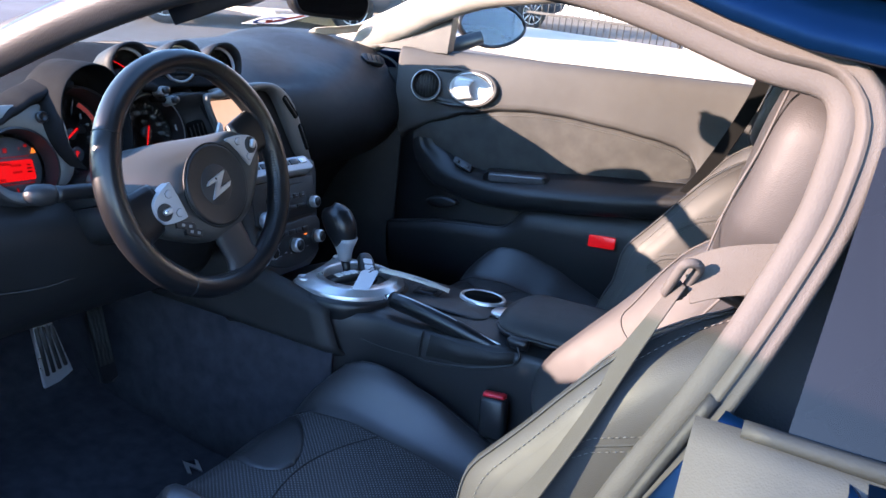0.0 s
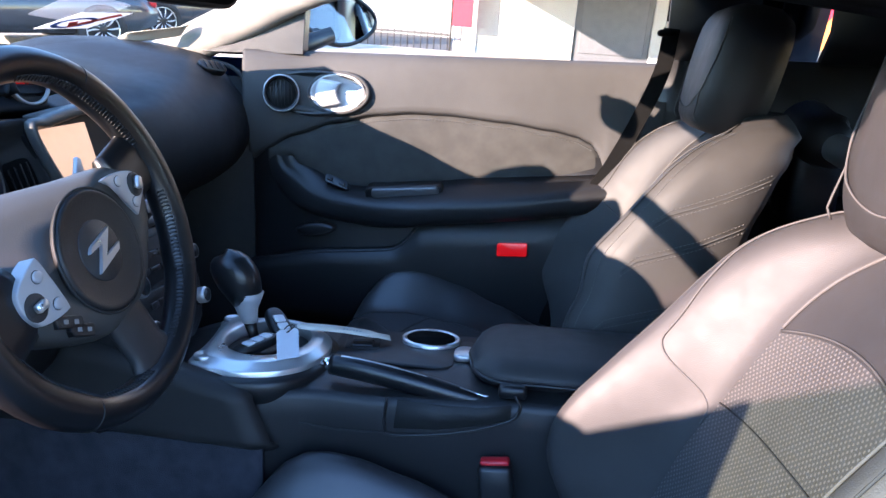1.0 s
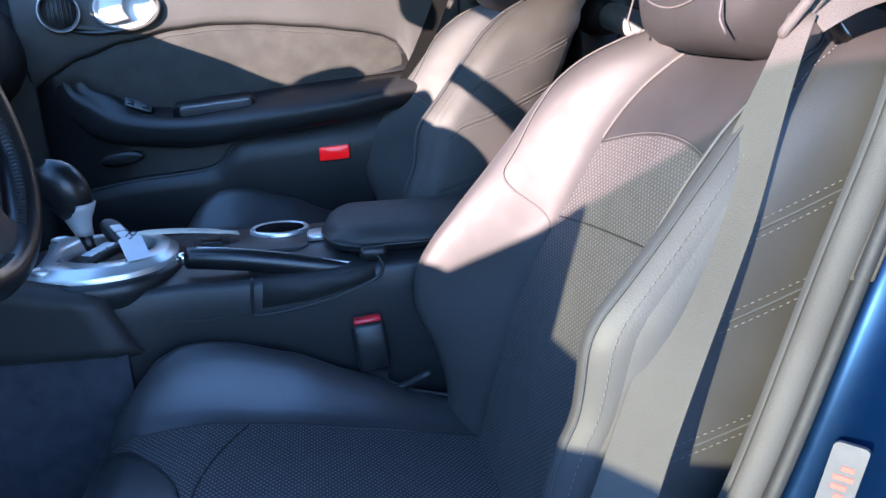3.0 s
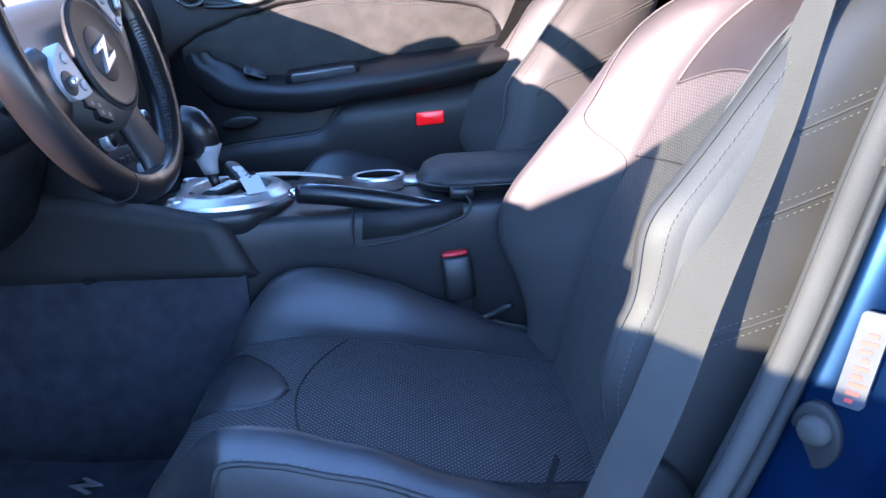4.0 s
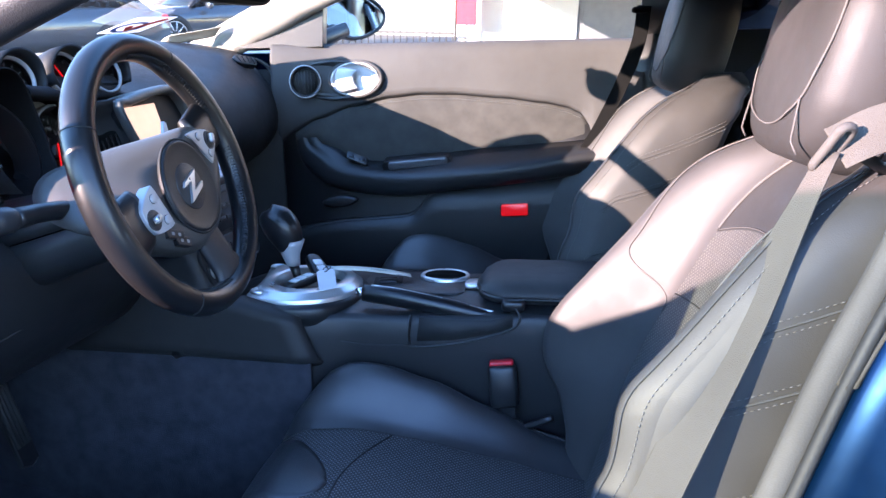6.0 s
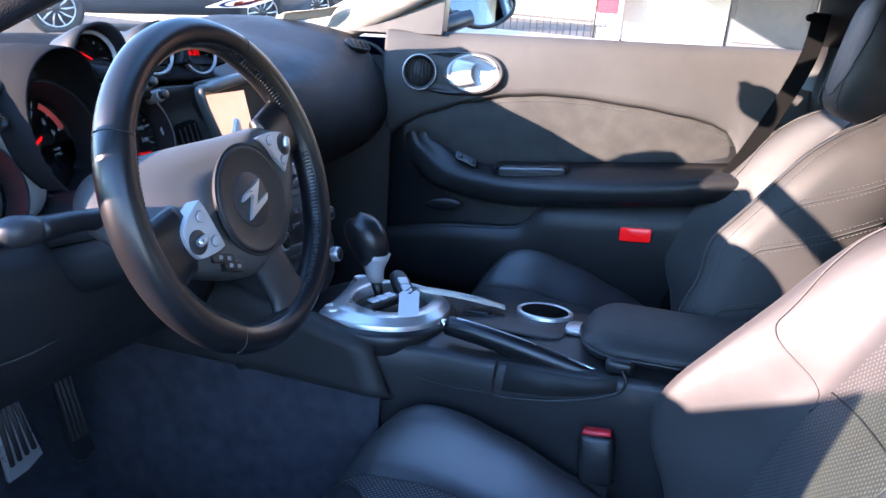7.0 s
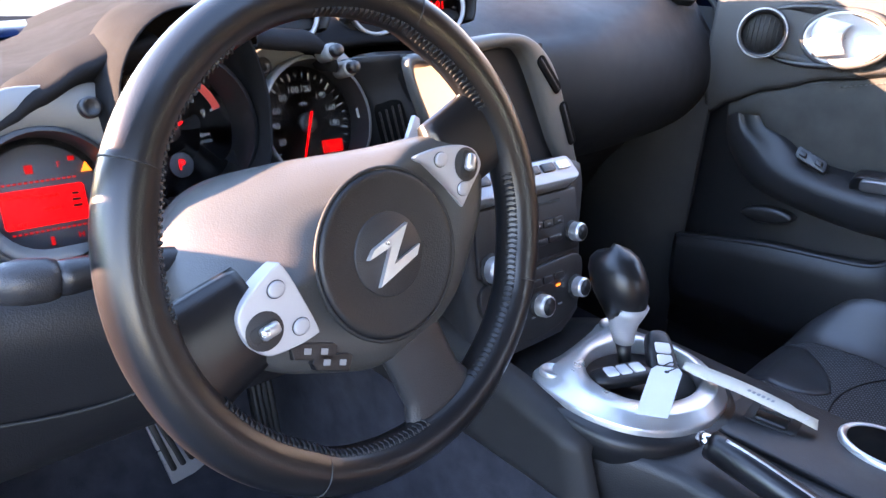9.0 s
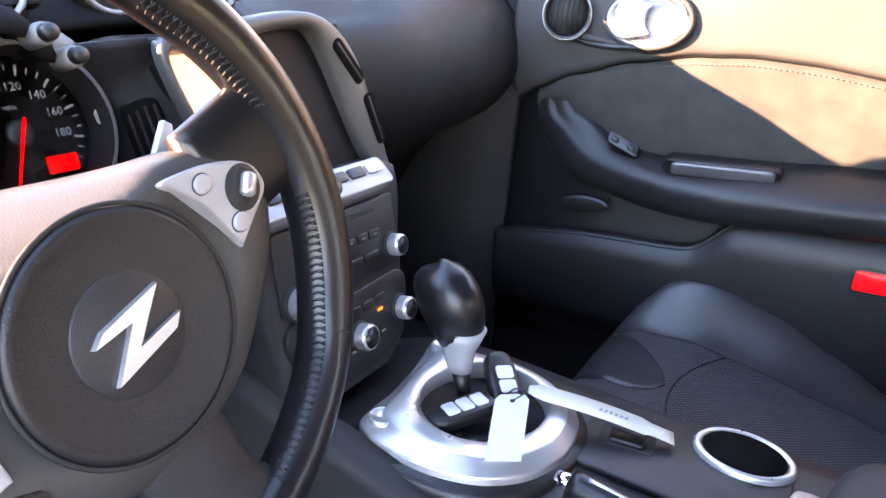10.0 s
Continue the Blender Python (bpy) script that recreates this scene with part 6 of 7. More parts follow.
for x, y in ((-0.082, -0.090), (-0.106, 0.066)):
    part("bolt", revolve([(0.0150, 0.002), (0.0150, 0.0095), (0.0140, 0.0110), (0.0115, 0.0113), (0.0110, 0.0103), (0.0005, 0.0105)], rm @ Matrix.Translation((x, y, 0)), 24), SILVER, sr_)
part("gate_plate", prism(oval(0.067, 0.076, 40), rm @ Matrix.Translation((-0.016, -0.002, 0)), -0.014, -0.008), PLASTIC_HARD, sf)
for k, ch in enumerate("RND"):
    letters(ch, 0.010, rm @ pose(-0.018 + 0.016 * k, -0.048, -0.0075, 0, 0, -60), WHITE_INK, sf, "lettering")
base, top = Vector((-0.008, 0.030, 0.540)), Vector((-0.034, 0.030, 0.648))
lv = (top - base).normalized()
part("lever_stem", tube([base, base.lerp(top, 0.3), base.lerp(top, 0.45)], [0.008, 0.008, 0.010], 12), PLASTIC_HARD, sf)
lm = axes(base, (1, 0, 0), Vector((0, 1, 0)), lv)
part("lever_neck", skin([[lm @ Vector((a * math.cos(t) + dx_, b * math.sin(t), h)) for t in [2 * math.pi * k / 24 for k in range(24)]] for a, b, h, dx_ in ((0.0125, 0.013, 0.050, 0), (0.0145, 0.015, 0.060, 0), (0.018, 0.0175, 0.074, 0.001), (0.024, 0.021, 0.088, 0.004), (0.029, 0.0235, 0.100, 0.006))], True, True), SILVER_PAINT, sf, "silver lever neck")
part("lever_knob", skin([[lm @ Vector((a * math.cos(t) + dx_, b * math.sin(t), h + 0.006 * math.cos(t))) for t in [2 * math.pi * k / 28 for k in range(28)]] for a, b, h, dx_ in ((0.022, 0.019, 0.082, 0.003), (0.029, 0.024, 0.096, 0.003), (0.0345, 0.0285, 0.112, 0.0), (0.0365, 0.030, 0.126, -0.002), (0.0355, 0.029, 0.139, -0.005), (0.031, 0.025, 0.151, -0.007), (0.022, 0.018, 0.159, -0.009), (0.010, 0.008, 0.1625, -0.010), (0.003, 0.002, 0.163, -0.010))], True, True), LEATHER_WHEEL, sf, "smooth black leather knob")
part("knob_seam", tube(crv([lm @ Vector(v) for v in ((0.028, -0.0, 0.100), (0.0295, -0.004, 0.122), (0.022, -0.005, 0.146), (0.004, -0.004, 0.161), (-0.016, -0.003, 0.156))], 20), 0.0006, 5), RUBBER_BLACK, sf)

# keys, tags and a paper strip lying on the shifter surround
def key_fob(name, m, label):
    fb = thing(name, m.translation, label, "key fob", "key fobs on the shifter")
    part("fob_case", prism(outline([(-0.034, -0.012), (0.0, -0.018), (0.032, -0.015), (0.036, 0.0), (0.032, 0.015), (0.0, 0.018), (-0.034, 0.012)]), m, -0.006, 0.006, 0.004), PLASTIC_HARD, fb)
    for k in range(3):
        part("fob_button", prism(rounded(0.014, 0.020, 0.003), m @ Matrix.Translation((-0.012 + 0.016 * k, 0, 0.005)), 0, 0.003, 0.001), PAPER, fb, "pale rubber button")
    part("fob_ring", tube([m @ Vector((0.042 + 0.010 * math.cos(t), 0.010 * math.sin(t), 0.0)) for t in [2 * math.pi * k / 20 for k in range(20)]], 0.001, 5, True), CHROME, fb)
key_fob("key_fob", axes((0.004, -0.006, 0.5665), (0.52, 0.84, 0.12), (-0.85, 0.52, -0.06), (-0.1, -0.05, 0.98)), "black key fob with pale buttons")
key_fob("key_fob", axes((0.024, 0.048, 0.577), (0.62, -0.55, -0.55), (0.55, 0.80, -0.15), (0.52, -0.2, 0.80)), "second key fob leaning on the lever")
tg = thing("key_tag", (0.063, -0.03, 0.57), "blank white paper key tag on a string", "key tag")
tm = axes((0.058, -0.012, 0.5745), (0.80, 0.58, 0.0), (-0.34, 0.90, 0.10), (0, -0.10, 0.98))
part("tag_card", prism([(-0.017, -0.048), (0.016, -0.048), (0.017, 0.040), (0.012, 0.048), (-0.013, 0.048), (-0.018, 0.040)], tm, 0, 0.0008), PAPER, tg, flat=True)
part("tag_hole", revolve([(0.003, 0.0009), (0.0005, 0.0010)], tm @ Matrix.Translation((0, 0.038, 0)), 12), RUBBER_BLACK, tg, flat=True)
part("tag_string", tube(crv([tm @ Vector((0, 0.038, 0.001)), Vector((0.052, 0.034, 0.586)), Vector((0.040, 0.038, 0.584)), Vector((0.030, 0.030, 0.572))], 16), 0.0008, 5), THREAD, tg)
ps = thing("paper_strip", (0.11, 0.06, 0.57), "long pale paper strip lying across the console", "paper strip")
A_, B_ = Vector((0.048, 0.056, 0.578)), Vector((0.192, 0.096, 0.556))
side = Vector((-0.30, 0.95, 0.05)).normalized()
rows = []
for k in range(20):
    u = k / 19
    p = A_.lerp(B_, u) + Vector((0, 0, 0.004 * math.sin(math.pi * u)))
    w = 0.0135 * (0.55 + 0.45 * smooth(0.0, 0.10, u)) * (1 - 0.25 * (u > 0.80))
    rows.append([p - side * w, p, p + side * w])
part("strip", skin(rows), PAPER_TAN, ps, thick=0.0006)
bmx = bmesh.new()
for k in range(6):
    p = A_.lerp(B_, 0.50 + 0.035 * k) + Vector((0, 0, 0.0046))
    rbox(p, (0.003, 0.005, 0.0006), 0.0002, None, bmx)
part("strip_print", bmx, INK_GREY, ps, flat=True)
part("strip_staple", rbox(A_.lerp(B_, 0.92) + Vector((0, 0, 0.0016)), (0.003, 0.009, 0.001), 0.0003), ZINC, ps)

# parking brake
pb = thing("parking_brake", (0.38, -0.05, 0.50), "black leather parking brake lever with a chrome button", "parking brake")
pts = crv([(0.395, -0.048, 0.522), (0.33, -0.047, 0.532), (0.26, -0.045, 0.545), (0.19, -0.042, 0.556), (0.134, -0.038, 0.5605)], 30)
part("grip", tube(pts, [0.010 + 0.0055 * smooth(0, 14, k) - 0.001 * smooth(24, 29, k) for k in range(30)], 14, flat=1.1), LEATHER_WHEEL, pb)
part("grip_strip", tube([p + Vector((0, -0.002, 0.0155 * (0.7 + 0.3 * smooth(0, 14, k)))) for k, p in enumerate(pts[2:28])], 0.0022, 6), SILVER, pb, "thin bright strip along the grip")
part("release_button", tube([(0.136, -0.038, 0.5605), (0.126, -0.037, 0.561), (0.119, -0.036, 0.5615)], [0.0085, 0.0085, 0.006], 14), CHROME, pb, "chrome release button")
part("grip_collar", tube([(0.140, -0.038, 0.560), (0.133, -0.0375, 0.5605)], 0.0148, 14), PLASTIC_HARD, pb)
part("boot", tube(crv([(0.33, -0.045, 0.525), (0.37, -0.046, 0.518), (0.41, -0.046, 0.525)], 10), [0.012, 0.016, 0.018, 0.018, 0.017, 0.016, 0.015, 0.014, 0.012, 0.008], 10), RUBBER_BLACK, pb)

# ---- seats ----
YC = -0.345
BACK_C = [(0.28, 0.515), (0.36, 0.545), (0.45, 0.580), (0.55, 0.622), (0.64, 0.664), (0.70, 0.690), (0.76, 0.722), (0.81, 0.757), (0.845, 0.790), (0.875, 0.83)]
BACK_D = [(0.28, 0.03), (0.36, 0.048), (0.42, 0.085), (0.47, 0.128), (0.52, 0.156), (0.555, 0.156), (0.60, 0.146), (0.646, 0.128), (0.70, 0.106), (0.76, 0.094), (0.805, 0.086), (0.84, 0.068), (0.86, 0.038), (0.875, 0.012)]
BACK_W = [(0.28, 0.215), (0.40, 0.245), (0.52, 0.256), (0.65, 0.252), (0.75, 0.246), (0.81, 0.235), (0.845, 0.205), (0.862, 0.165), (0.875, 0.11)]
BACK_I = [(0.28, 0.135), (0.40, 0.160), (0.52, 0.172), (0.60, 0.165), (0.68, 0.150), (0.74, 0.142), (0.78, 0.128), (0.82, 0.098), (0.85, 0.066), (0.875, 0.05)]

def eased(table, z, r=0.028):
    """The table's value averaged over a short stretch, so that its knots don't show."""
    return sum(lerp_table(table, z + r * f) for f in (-1, -0.6, -0.3, 0, 0.3, 0.6, 1)) / 7


def back_point(z, u):
    """A point of the seat back's front: u from -1 to 1; the insert lies within 0.5."""
    w, wi = eased(BACK_W, z, 0.02) if z < 0.83 else lerp_table(BACK_W, z), eased(BACK_I, z, 0.02)
    a = abs(u)
    dy = wi * a / 0.5 if a <= 0.5 else wi + (w - wi) * (a - 0.5) / 0.5
    g = 0.10 * (a / 0.5) ** 3 if a <= 0.5 else None
    if a > 0.5:
        t = (a - 0.5) / 0.5
        g = 0.10 + 0.95 * smooth(0, 0.85, t) if t < 0.85 else 1.05 - 0.30 * ((t - 0.85) / 0.15) ** 2
    d = eased(BACK_D, z) * (1 if u > 0 else 1 - 0.32 * smooth(0.66, 0.56, z) * smooth(0.4, 0.9, a))
    x = eased(BACK_C, z) - d * g
    return Vector((x, YC + math.copysign(dy, u), z))

US = [-1 + 2 * k / 40 for k in range(41)]
ZS = [0.28 + 0.595 * k / 38 for k in range(39)]
def arch(z, u):
    """Bends the rows upward in the middle where the insert ends."""
    return z + (0.026 * (1 - (u / 0.5) ** 2) * smooth(0.60, 0.72, z) * smooth(0.84, 0.74, z) if abs(u) < 0.5 else 0)

def build_seat(name, label):
    s = thing(name, (0.30, YC, 0.14), label, "car seat", "front seats")
    grid = [[back_point(arch(z, u), u) for u in US] for z in ZS]
    zi = min(range(len(ZS)), key=lambda k: abs(ZS[k] - 0.722))
    cols = lambda rows, a, b: [r[a : b + 1] for r in rows]
    part("back_insert", skin(cols(grid[: zi + 1], 10, 30)), PERF_BACK, s, "perforated leather back insert")
    part("shoulder_panel", skin(cols(grid[zi:], 10, 30)), LEATHER_FRESH, s, "darker, less faded shoulder panel")
    part("back_bolster", skin(cols(grid, 0, 10)), LEATHER, s)
    part("back_bolster", skin(cols(grid, 30, 40)), LEATHER, s)
    # sides and rear of the back
    rows = []
    for k, z in enumerate(ZS):
        a, b = grid[k][0], grid[k][40]
        depth = lerp_table([(0.28, 0.20), (0.45, 0.235), (0.60, 0.225), (0.72, 0.175), (0.80, 0.15), (0.845, 0.11), (0.875, 0.05)], z)
        w = (b - a).y
        ring = [a, a + Vector((0.012, -0.006, 0)), a + Vector((0.03, -0.010, 0)), a + Vector((depth * 0.55, -0.008, 0)), a + Vector((depth * 0.9, 0.006, 0.0)), a + Vector((depth, 0.03, 0)), a + Vector((depth + 0.02, w * 0.3, 0)), a + Vector((depth + 0.02, w * 0.7, 0))]
        ring += [b + Vector((depth, -0.03, 0)), b + Vector((depth * 0.9, -0.006, 0)), b + Vector((depth * 0.55, 0.008, 0)), b + Vector((0.03, 0.010, 0)), b + Vector((0.012, 0.006, 0)), b]
        rows.append(ring)
    part("back_shell", skin(rows), LEATHER, s, "leather sides and rear of the back")
    part("back_top", skin([grid[-1], [p.lerp(Vector((0.875, YC, 0.876)), 0.5) for p in grid[-1]], [Vector((0.875, YC + (p.y - YC) * 0.6, 0.872)) for p in grid[-1]]]), LEATHER, s)
    # seams
    def along(u, z0, z1, lift=0.0012, n=60):
        return [back_point(arch(z0 + (z1 - z0) * k / n, u), u) + Vector((-lift, 0, lift * 0.6)) for k in range(n + 1)]
    for sg in (-1, 1):
        part("seam", tube(along(0.5 * sg, 0.725, 0.868), 0.0019, 6), THREAD, s, "pale piping")
        part("seam", tube([back_point(0.59 + 0.27 * k / 50, sg * (0.51 + 0.30 * smooth(0.0, 0.35, k / 50) + 0.13 * smooth(0.3, 1, k / 50))) + Vector((-0.001, 0, 0.001)) for k in range(51)], 0.0013, 6), THREAD, s)
        part("stitching", stitches(along(0.985 * sg, 0.42 if sg < 0 else 0.50, 0.85, 0.0008), r=0.0006), THREAD_LIGHT, s, kind="stuff")
        part("edge_seam", tube(along(0.955 * sg, 0.42 if sg < 0 else 0.50, 0.85, 0.0008), 0.0011, 5), THREAD_DARK, s)

        def side(f, k):
            i = min(int(f * 3), 2)
            a, b = (rows[k][1 + i], rows[k][2 + i]) if sg < 0 else (rows[k][12 - i], rows[k][11 - i])
            return a.lerp(b, f * 3 - i) + Vector((0, 0.0012 * sg, 0))
        for k0, k1 in ((26, 32), (21, 27), (14, 20)):
            ln = [side(t / 24, k0).lerp(side(t / 24, k1), t / 24) for t in range(3, 25)]
            part("side_seam", tube(ln, 0.0013, 5), THREAD_DARK, s)
            part("side_stitching", stitches([p + Vector((0, 0.0008 * sg, 0.008)) for p in ln], r=0.0006), THREAD_LIGHT, s, kind="stuff")
            part("side_stitching", stitches([p + Vector((0, 0.0008 * sg, -0.006)) for p in ln], r=0.0006), THREAD_LIGHT, s, kind="stuff")
    part("insert_seam", tube([back_point(arch(0.722, u), u) + Vector((-0.0006, 0, 0)) for u in [-0.5 + k / 24 for k in range(25)]], 0.0014, 5), THREAD_DARK, s)
    part("insert_seam", tube([back_point(0.652 - 0.03 * k / 24, -0.5 + k / 24) + Vector((-0.0004, 0, 0)) for k in range(25)], 0.0012, 5), RUBBER_BLACK, s)
    # head restraint
    HR = axes((0.775, YC, 0.934), (0, 1, 0), (0.20, 0, 0.98), (-0.98, 0, 0.20))
    rows = []
    for h, sc, fl in ((-0.062, 0.72, 0), (-0.055, 0.90, 0), (-0.03, 1.0, 0), (0.0, 1.0, 0), (0.030, 0.97, 0), (0.048, 0.90, 0), (0.058, 0.78, 0), (0.062, 0.5, 0), (0.063, 0.1, 0)):
        rows.append([HR @ Vector((x * sc * (1 - 0.10 * smooth(0.0, 0.10, -y)), (y + 0.01) * sc, h)) for x, y in rounded(0.275, 0.230, 0.075, 8)])
    hr = part("headrest", skin(rows, True, True), LEATHER_FRESH, s, "padded leather headrest")
    def pp(x, y):
        r = max(abs(x) / 0.1375, abs(y - 0.01) / 0.115)
        return HR @ Vector((x, y, lerp_table([(0.1, 0.063), (0.5, 0.0625), (0.78, 0.0585), (0.90, 0.049), (0.97, 0.032)], r) + 0.0008))
    smile = [(-0.118, 0.09), (-0.114, 0.02), (-0.098, -0.030), (-0.058, -0.058), (0.0, -0.068), (0.058, -0.058), (0.098, -0.030), (0.114, 0.02), (0.118, 0.09)]
    part("headrest_seam", tube([pp(p.x, p.y) for p in crv([(a, b, 0) for a, b in smile], 60)], 0.0013, 5), THREAD, hr)
    for sg in (-1, 1):
        part("headrest_seam", tube([pp(sg * (0.092 + 0.012 * k / 10), -0.036 - 0.055 * k / 10) for k in range(11)], 0.0012, 5), THREAD, hr)
    part("headrest_plate", rbox((0.795, YC, 0.850), (0.05, 0.20, 0.014), 0.005), PLASTIC_HARD, s)
    for sg in (-1, 1):
        part("headrest_guide", prism(rounded(0.030, 0.016, 0.006), axes((0.775, YC + 0.062 * sg, 0.853), (0, 1, 0), (-0.8, 0, 0.4), (-0.35, 0, 0.93)), -0.006, 0.006, 0.002), SILVER_PAINT, s, "pale headrest guide")
    # cushion
    CUS_Z = [(0.0, 0.300), (0.03, 0.345), (0.07, 0.364), (0.15, 0.368), (0.25, 0.352), (0.38, 0.330), (0.47, 0.316), (0.53, 0.310)]
    CUS_H = [(0.0, 0.045), (0.05, 0.075), (0.11, 0.090), (0.20, 0.092), (0.27, 0.080), (0.36, 0.055), (0.45, 0.028), (0.53, 0.015)]
    CUS_I = [(0.0, 0.150), (0.10, 0.155), (0.25, 0.165), (0.40, 0.165), (0.53, 0.15)]
    def cus(x, u):
        wi, w = lerp_table(CUS_I, x), 0.262 - 0.03 * smooth(0.06, 0.0, x) - 0.02 * smooth(0.35, 0.5, x)
        a = abs(u)
        dy = wi * a / 0.5 if a <= 0.5 else wi + (w - wi) * (a - 0.5) / 0.5
        x0, x = x, x + (0.10 if u < 0 else 0.05) * smooth(0.45, 1.0, a) ** 1.5 * smooth(0.17, 0.0, x)
        g = 0.06 * (a / 0.5) ** 3 if a <= 0.5 else 0
        if a > 0.5:
            t = (a - 0.5) / 0.5
            g = 0.06 + 0.94 * smooth(0, 0.72, t) if t < 0.72 else 1.0 - 0.30 * ((t - 0.72) / 0.28) ** 2
        return Vector((x, YC + math.copysign(dy, u), lerp_table(CUS_Z, x0) + lerp_table(CUS_H, x0) * g))
    XS = [0.0 + 0.53 * k / 40 for k in range(41)]
    cg = [[cus(x - (0.05 * (1 - (u / 0.5) ** 2) * smooth(0.08, 0.2, x) * smooth(0.40, 0.25, x) if abs(u) < 0.5 else 0), u) for u in US] for x in XS]
    xi = 16
    part("cushion_front", skin(cols(cg[: xi + 1], 10, 30)), PERF_SEAT, s, "perforated leather thigh panel")
    part("cushion_insert", skin(cols(cg[xi:], 10, 30)), PERF_SEAT, s, "perforated leather cushion insert")
    part("cushion_bolster", skin(cols(cg, 0, 10)), LEATHER_CUSHION, s)
    part("cushion_bolster", skin(cols(cg, 30, 40)), LEATHER_CUSHION, s)
    part("insert_seam", tube([p + Vector((0, 0, 0.0004)) for p in cg[xi][10:31]], 0.0016, 5), RUBBER_BLACK, s)
    tong = []
    for k in range(15):
        x = 0.012 + 0.140 * k / 14
        half = 0.27 * max(0.0, 1 - (k / 14) ** 2.4) ** 0.7 + 0.004
        mid = 0.24 - 0.24 * (k / 14)
        tong.append([cus(x, mid + half * (2 * j / 10 - 1)) + Vector((0, 0, 0.0015 + 0.006 * math.sin(math.pi * j / 10) * (1 - 0.5 * k / 14))) for j in range(11)])
    part("front_tongue", skin(tong), LEATHER_CUSHION, s, "smooth leather tongue at the front edge", thick=0.003)
    for sg in (-1, 1):
        part("seam", tube([cus(x, 0.5 * sg) + Vector((0, 0, 0.0006)) for x in XS], 0.0016, 5), RUBBER_BLACK, s)
        ed = [cus(x, 0.99 * sg) + Vector((0, 0.002 * sg, 0.001)) for x in XS]
        part("edge_piping", tube(ed, 0.003, 6), LEATHER, s)
        part("edge_stitching", stitches([p + Vector((0, -0.004 * sg, 0.0025)) for p in ed], r=0.0008), THREAD_LIGHT, s, kind="stuff")
    front = [[Vector((p.x - 0.006 * smooth(0, 1, t / 6), p.y, p.z - 0.13 * (t / 6) ** 1.3)) + Vector((0.03 * (t / 6) ** 2, 0, 0)) for p in cg[0]] for t in range(7)]
    part("cushion_nose", skin(front), LEATHER_CUSHION, s)
    for sg, idx in ((-1, 0), (1, 40)):
        part("cushion_side", skin([[r[idx], r[idx] + Vector((0, 0.006 * sg, -0.010)), r[idx] + Vector((0, 0.004 * sg, -0.04)), Vector((r[idx].x, r[idx].y - 0.01 * sg, 0.24))] for r in cg]), LEATHER, s)
        val = [[Vector((x, YC + 0.262 * sg, 0.392 - 0.055 * smooth(0.1, 0.0, x) - 0.11 * smooth(0.28, 0.5, x))), Vector((x, YC + 0.274 * sg, 0.379 - 0.055 * smooth(0.1, 0.0, x) - 0.11 * smooth(0.28, 0.5, x))), Vector((x, YC + 0.277 * sg, 0.28)), Vector((x, YC + 0.268 * sg, 0.2))] for x in [0.02 + 0.53 * k / 24 for k in range(25)]]
        part("seat_valance", skin(val), PLASTIC, s, "black plastic seat side cover", thick=0.003)
    for x in (0.165, 0.262):
        m = axes((x + 0.008, YC - 0.279, 0.372), (1, 0, 0), (0, 0, 1), (0, -1, 0.25))
        kb = part("seat_switch", prism(outline([(-0.026, -0.006), (-0.012, -0.011), (0.0, -0.007), (0.014, -0.012), (0.026, -0.004), (0.022, 0.010), (0.0, 0.013), (-0.022, 0.010)]), m, -0.004, 0.016, 0.005), SILVER_PAINT, s, "silver power seat switch")
    for sg in (-1, 1):
        part("seat_rail", rbox((0.27, YC + 0.19 * sg, 0.135), (0.56, 0.035, 0.03), 0.004), ZINC, s)
        for xx in (0.06, 0.46):
            part("seat_foot", rbox((xx, YC + 0.19 * sg, 0.18), (0.05, 0.03, 0.09), 0.006), PLASTIC_HARD, s)
    part("seat_pan", rbox((0.27, YC, 0.235), (0.50, 0.46, 0.05), 0.02), PLASTIC_HARD, s)
    # tilt hinge cover and tag at the outer hip
    part("hinge_cover", prism(outline([(-0.06, -0.06), (0.05, -0.05), (0.07, 0.03), (0.02, 0.09), (-0.04, 0.05)]), axes((0.52, YC - 0.262, 0.33), (1, 0, 0), (0, 0, 1), (0, -1, 0)), -0.01, 0.014, 0.008), PLASTIC, s)
    return s

ds = build_seat("sport_seat", "black leather sport seat with perforated insert, worn by the sun")
tg2 = part("seat_tag", prism(rounded(0.010, 0.040, 0.002), axes((0.452, YC - 0.243, 0.392), (0.3, -1, 0), (0.3, 0, 1), (-0.8, -0.5, 0)), 0, 0.001), CLOTH, ds, "small black airbag tag", flat=True)
pseat = copy_thing(ds, Matrix.Translation(ds.location + Vector((-0.030, 0.775, 0.055))))
tagged(pseat, "black leather sport seat beside the far door")

# ---- belts ----
def strap(name, pts, width, across, material, parent, label="", thick=0.0014, n=50, taper=1.0):
    """A flat strap along pts; across: the direction of its width, turned on the way if two are given."""
    line = crv(pts, n)
    rows = []
    for k, p in enumerate(line):
        t = frame_along(line, k)
        d = Vector(across[0]).lerp(Vector(across[1]), k / (n - 1))
        d = (d - t * d.dot(t)).normalized()
        w = width * (taper + (1 - taper) * smooth(0, 0.28, k / (n - 1)))
        rows.append([p + d * w * f for f in (-0.5, -0.48, -0.2, 0.2, 0.48, 0.5)])
    return part(name, skin(rows), material, parent, label, thick=thick)

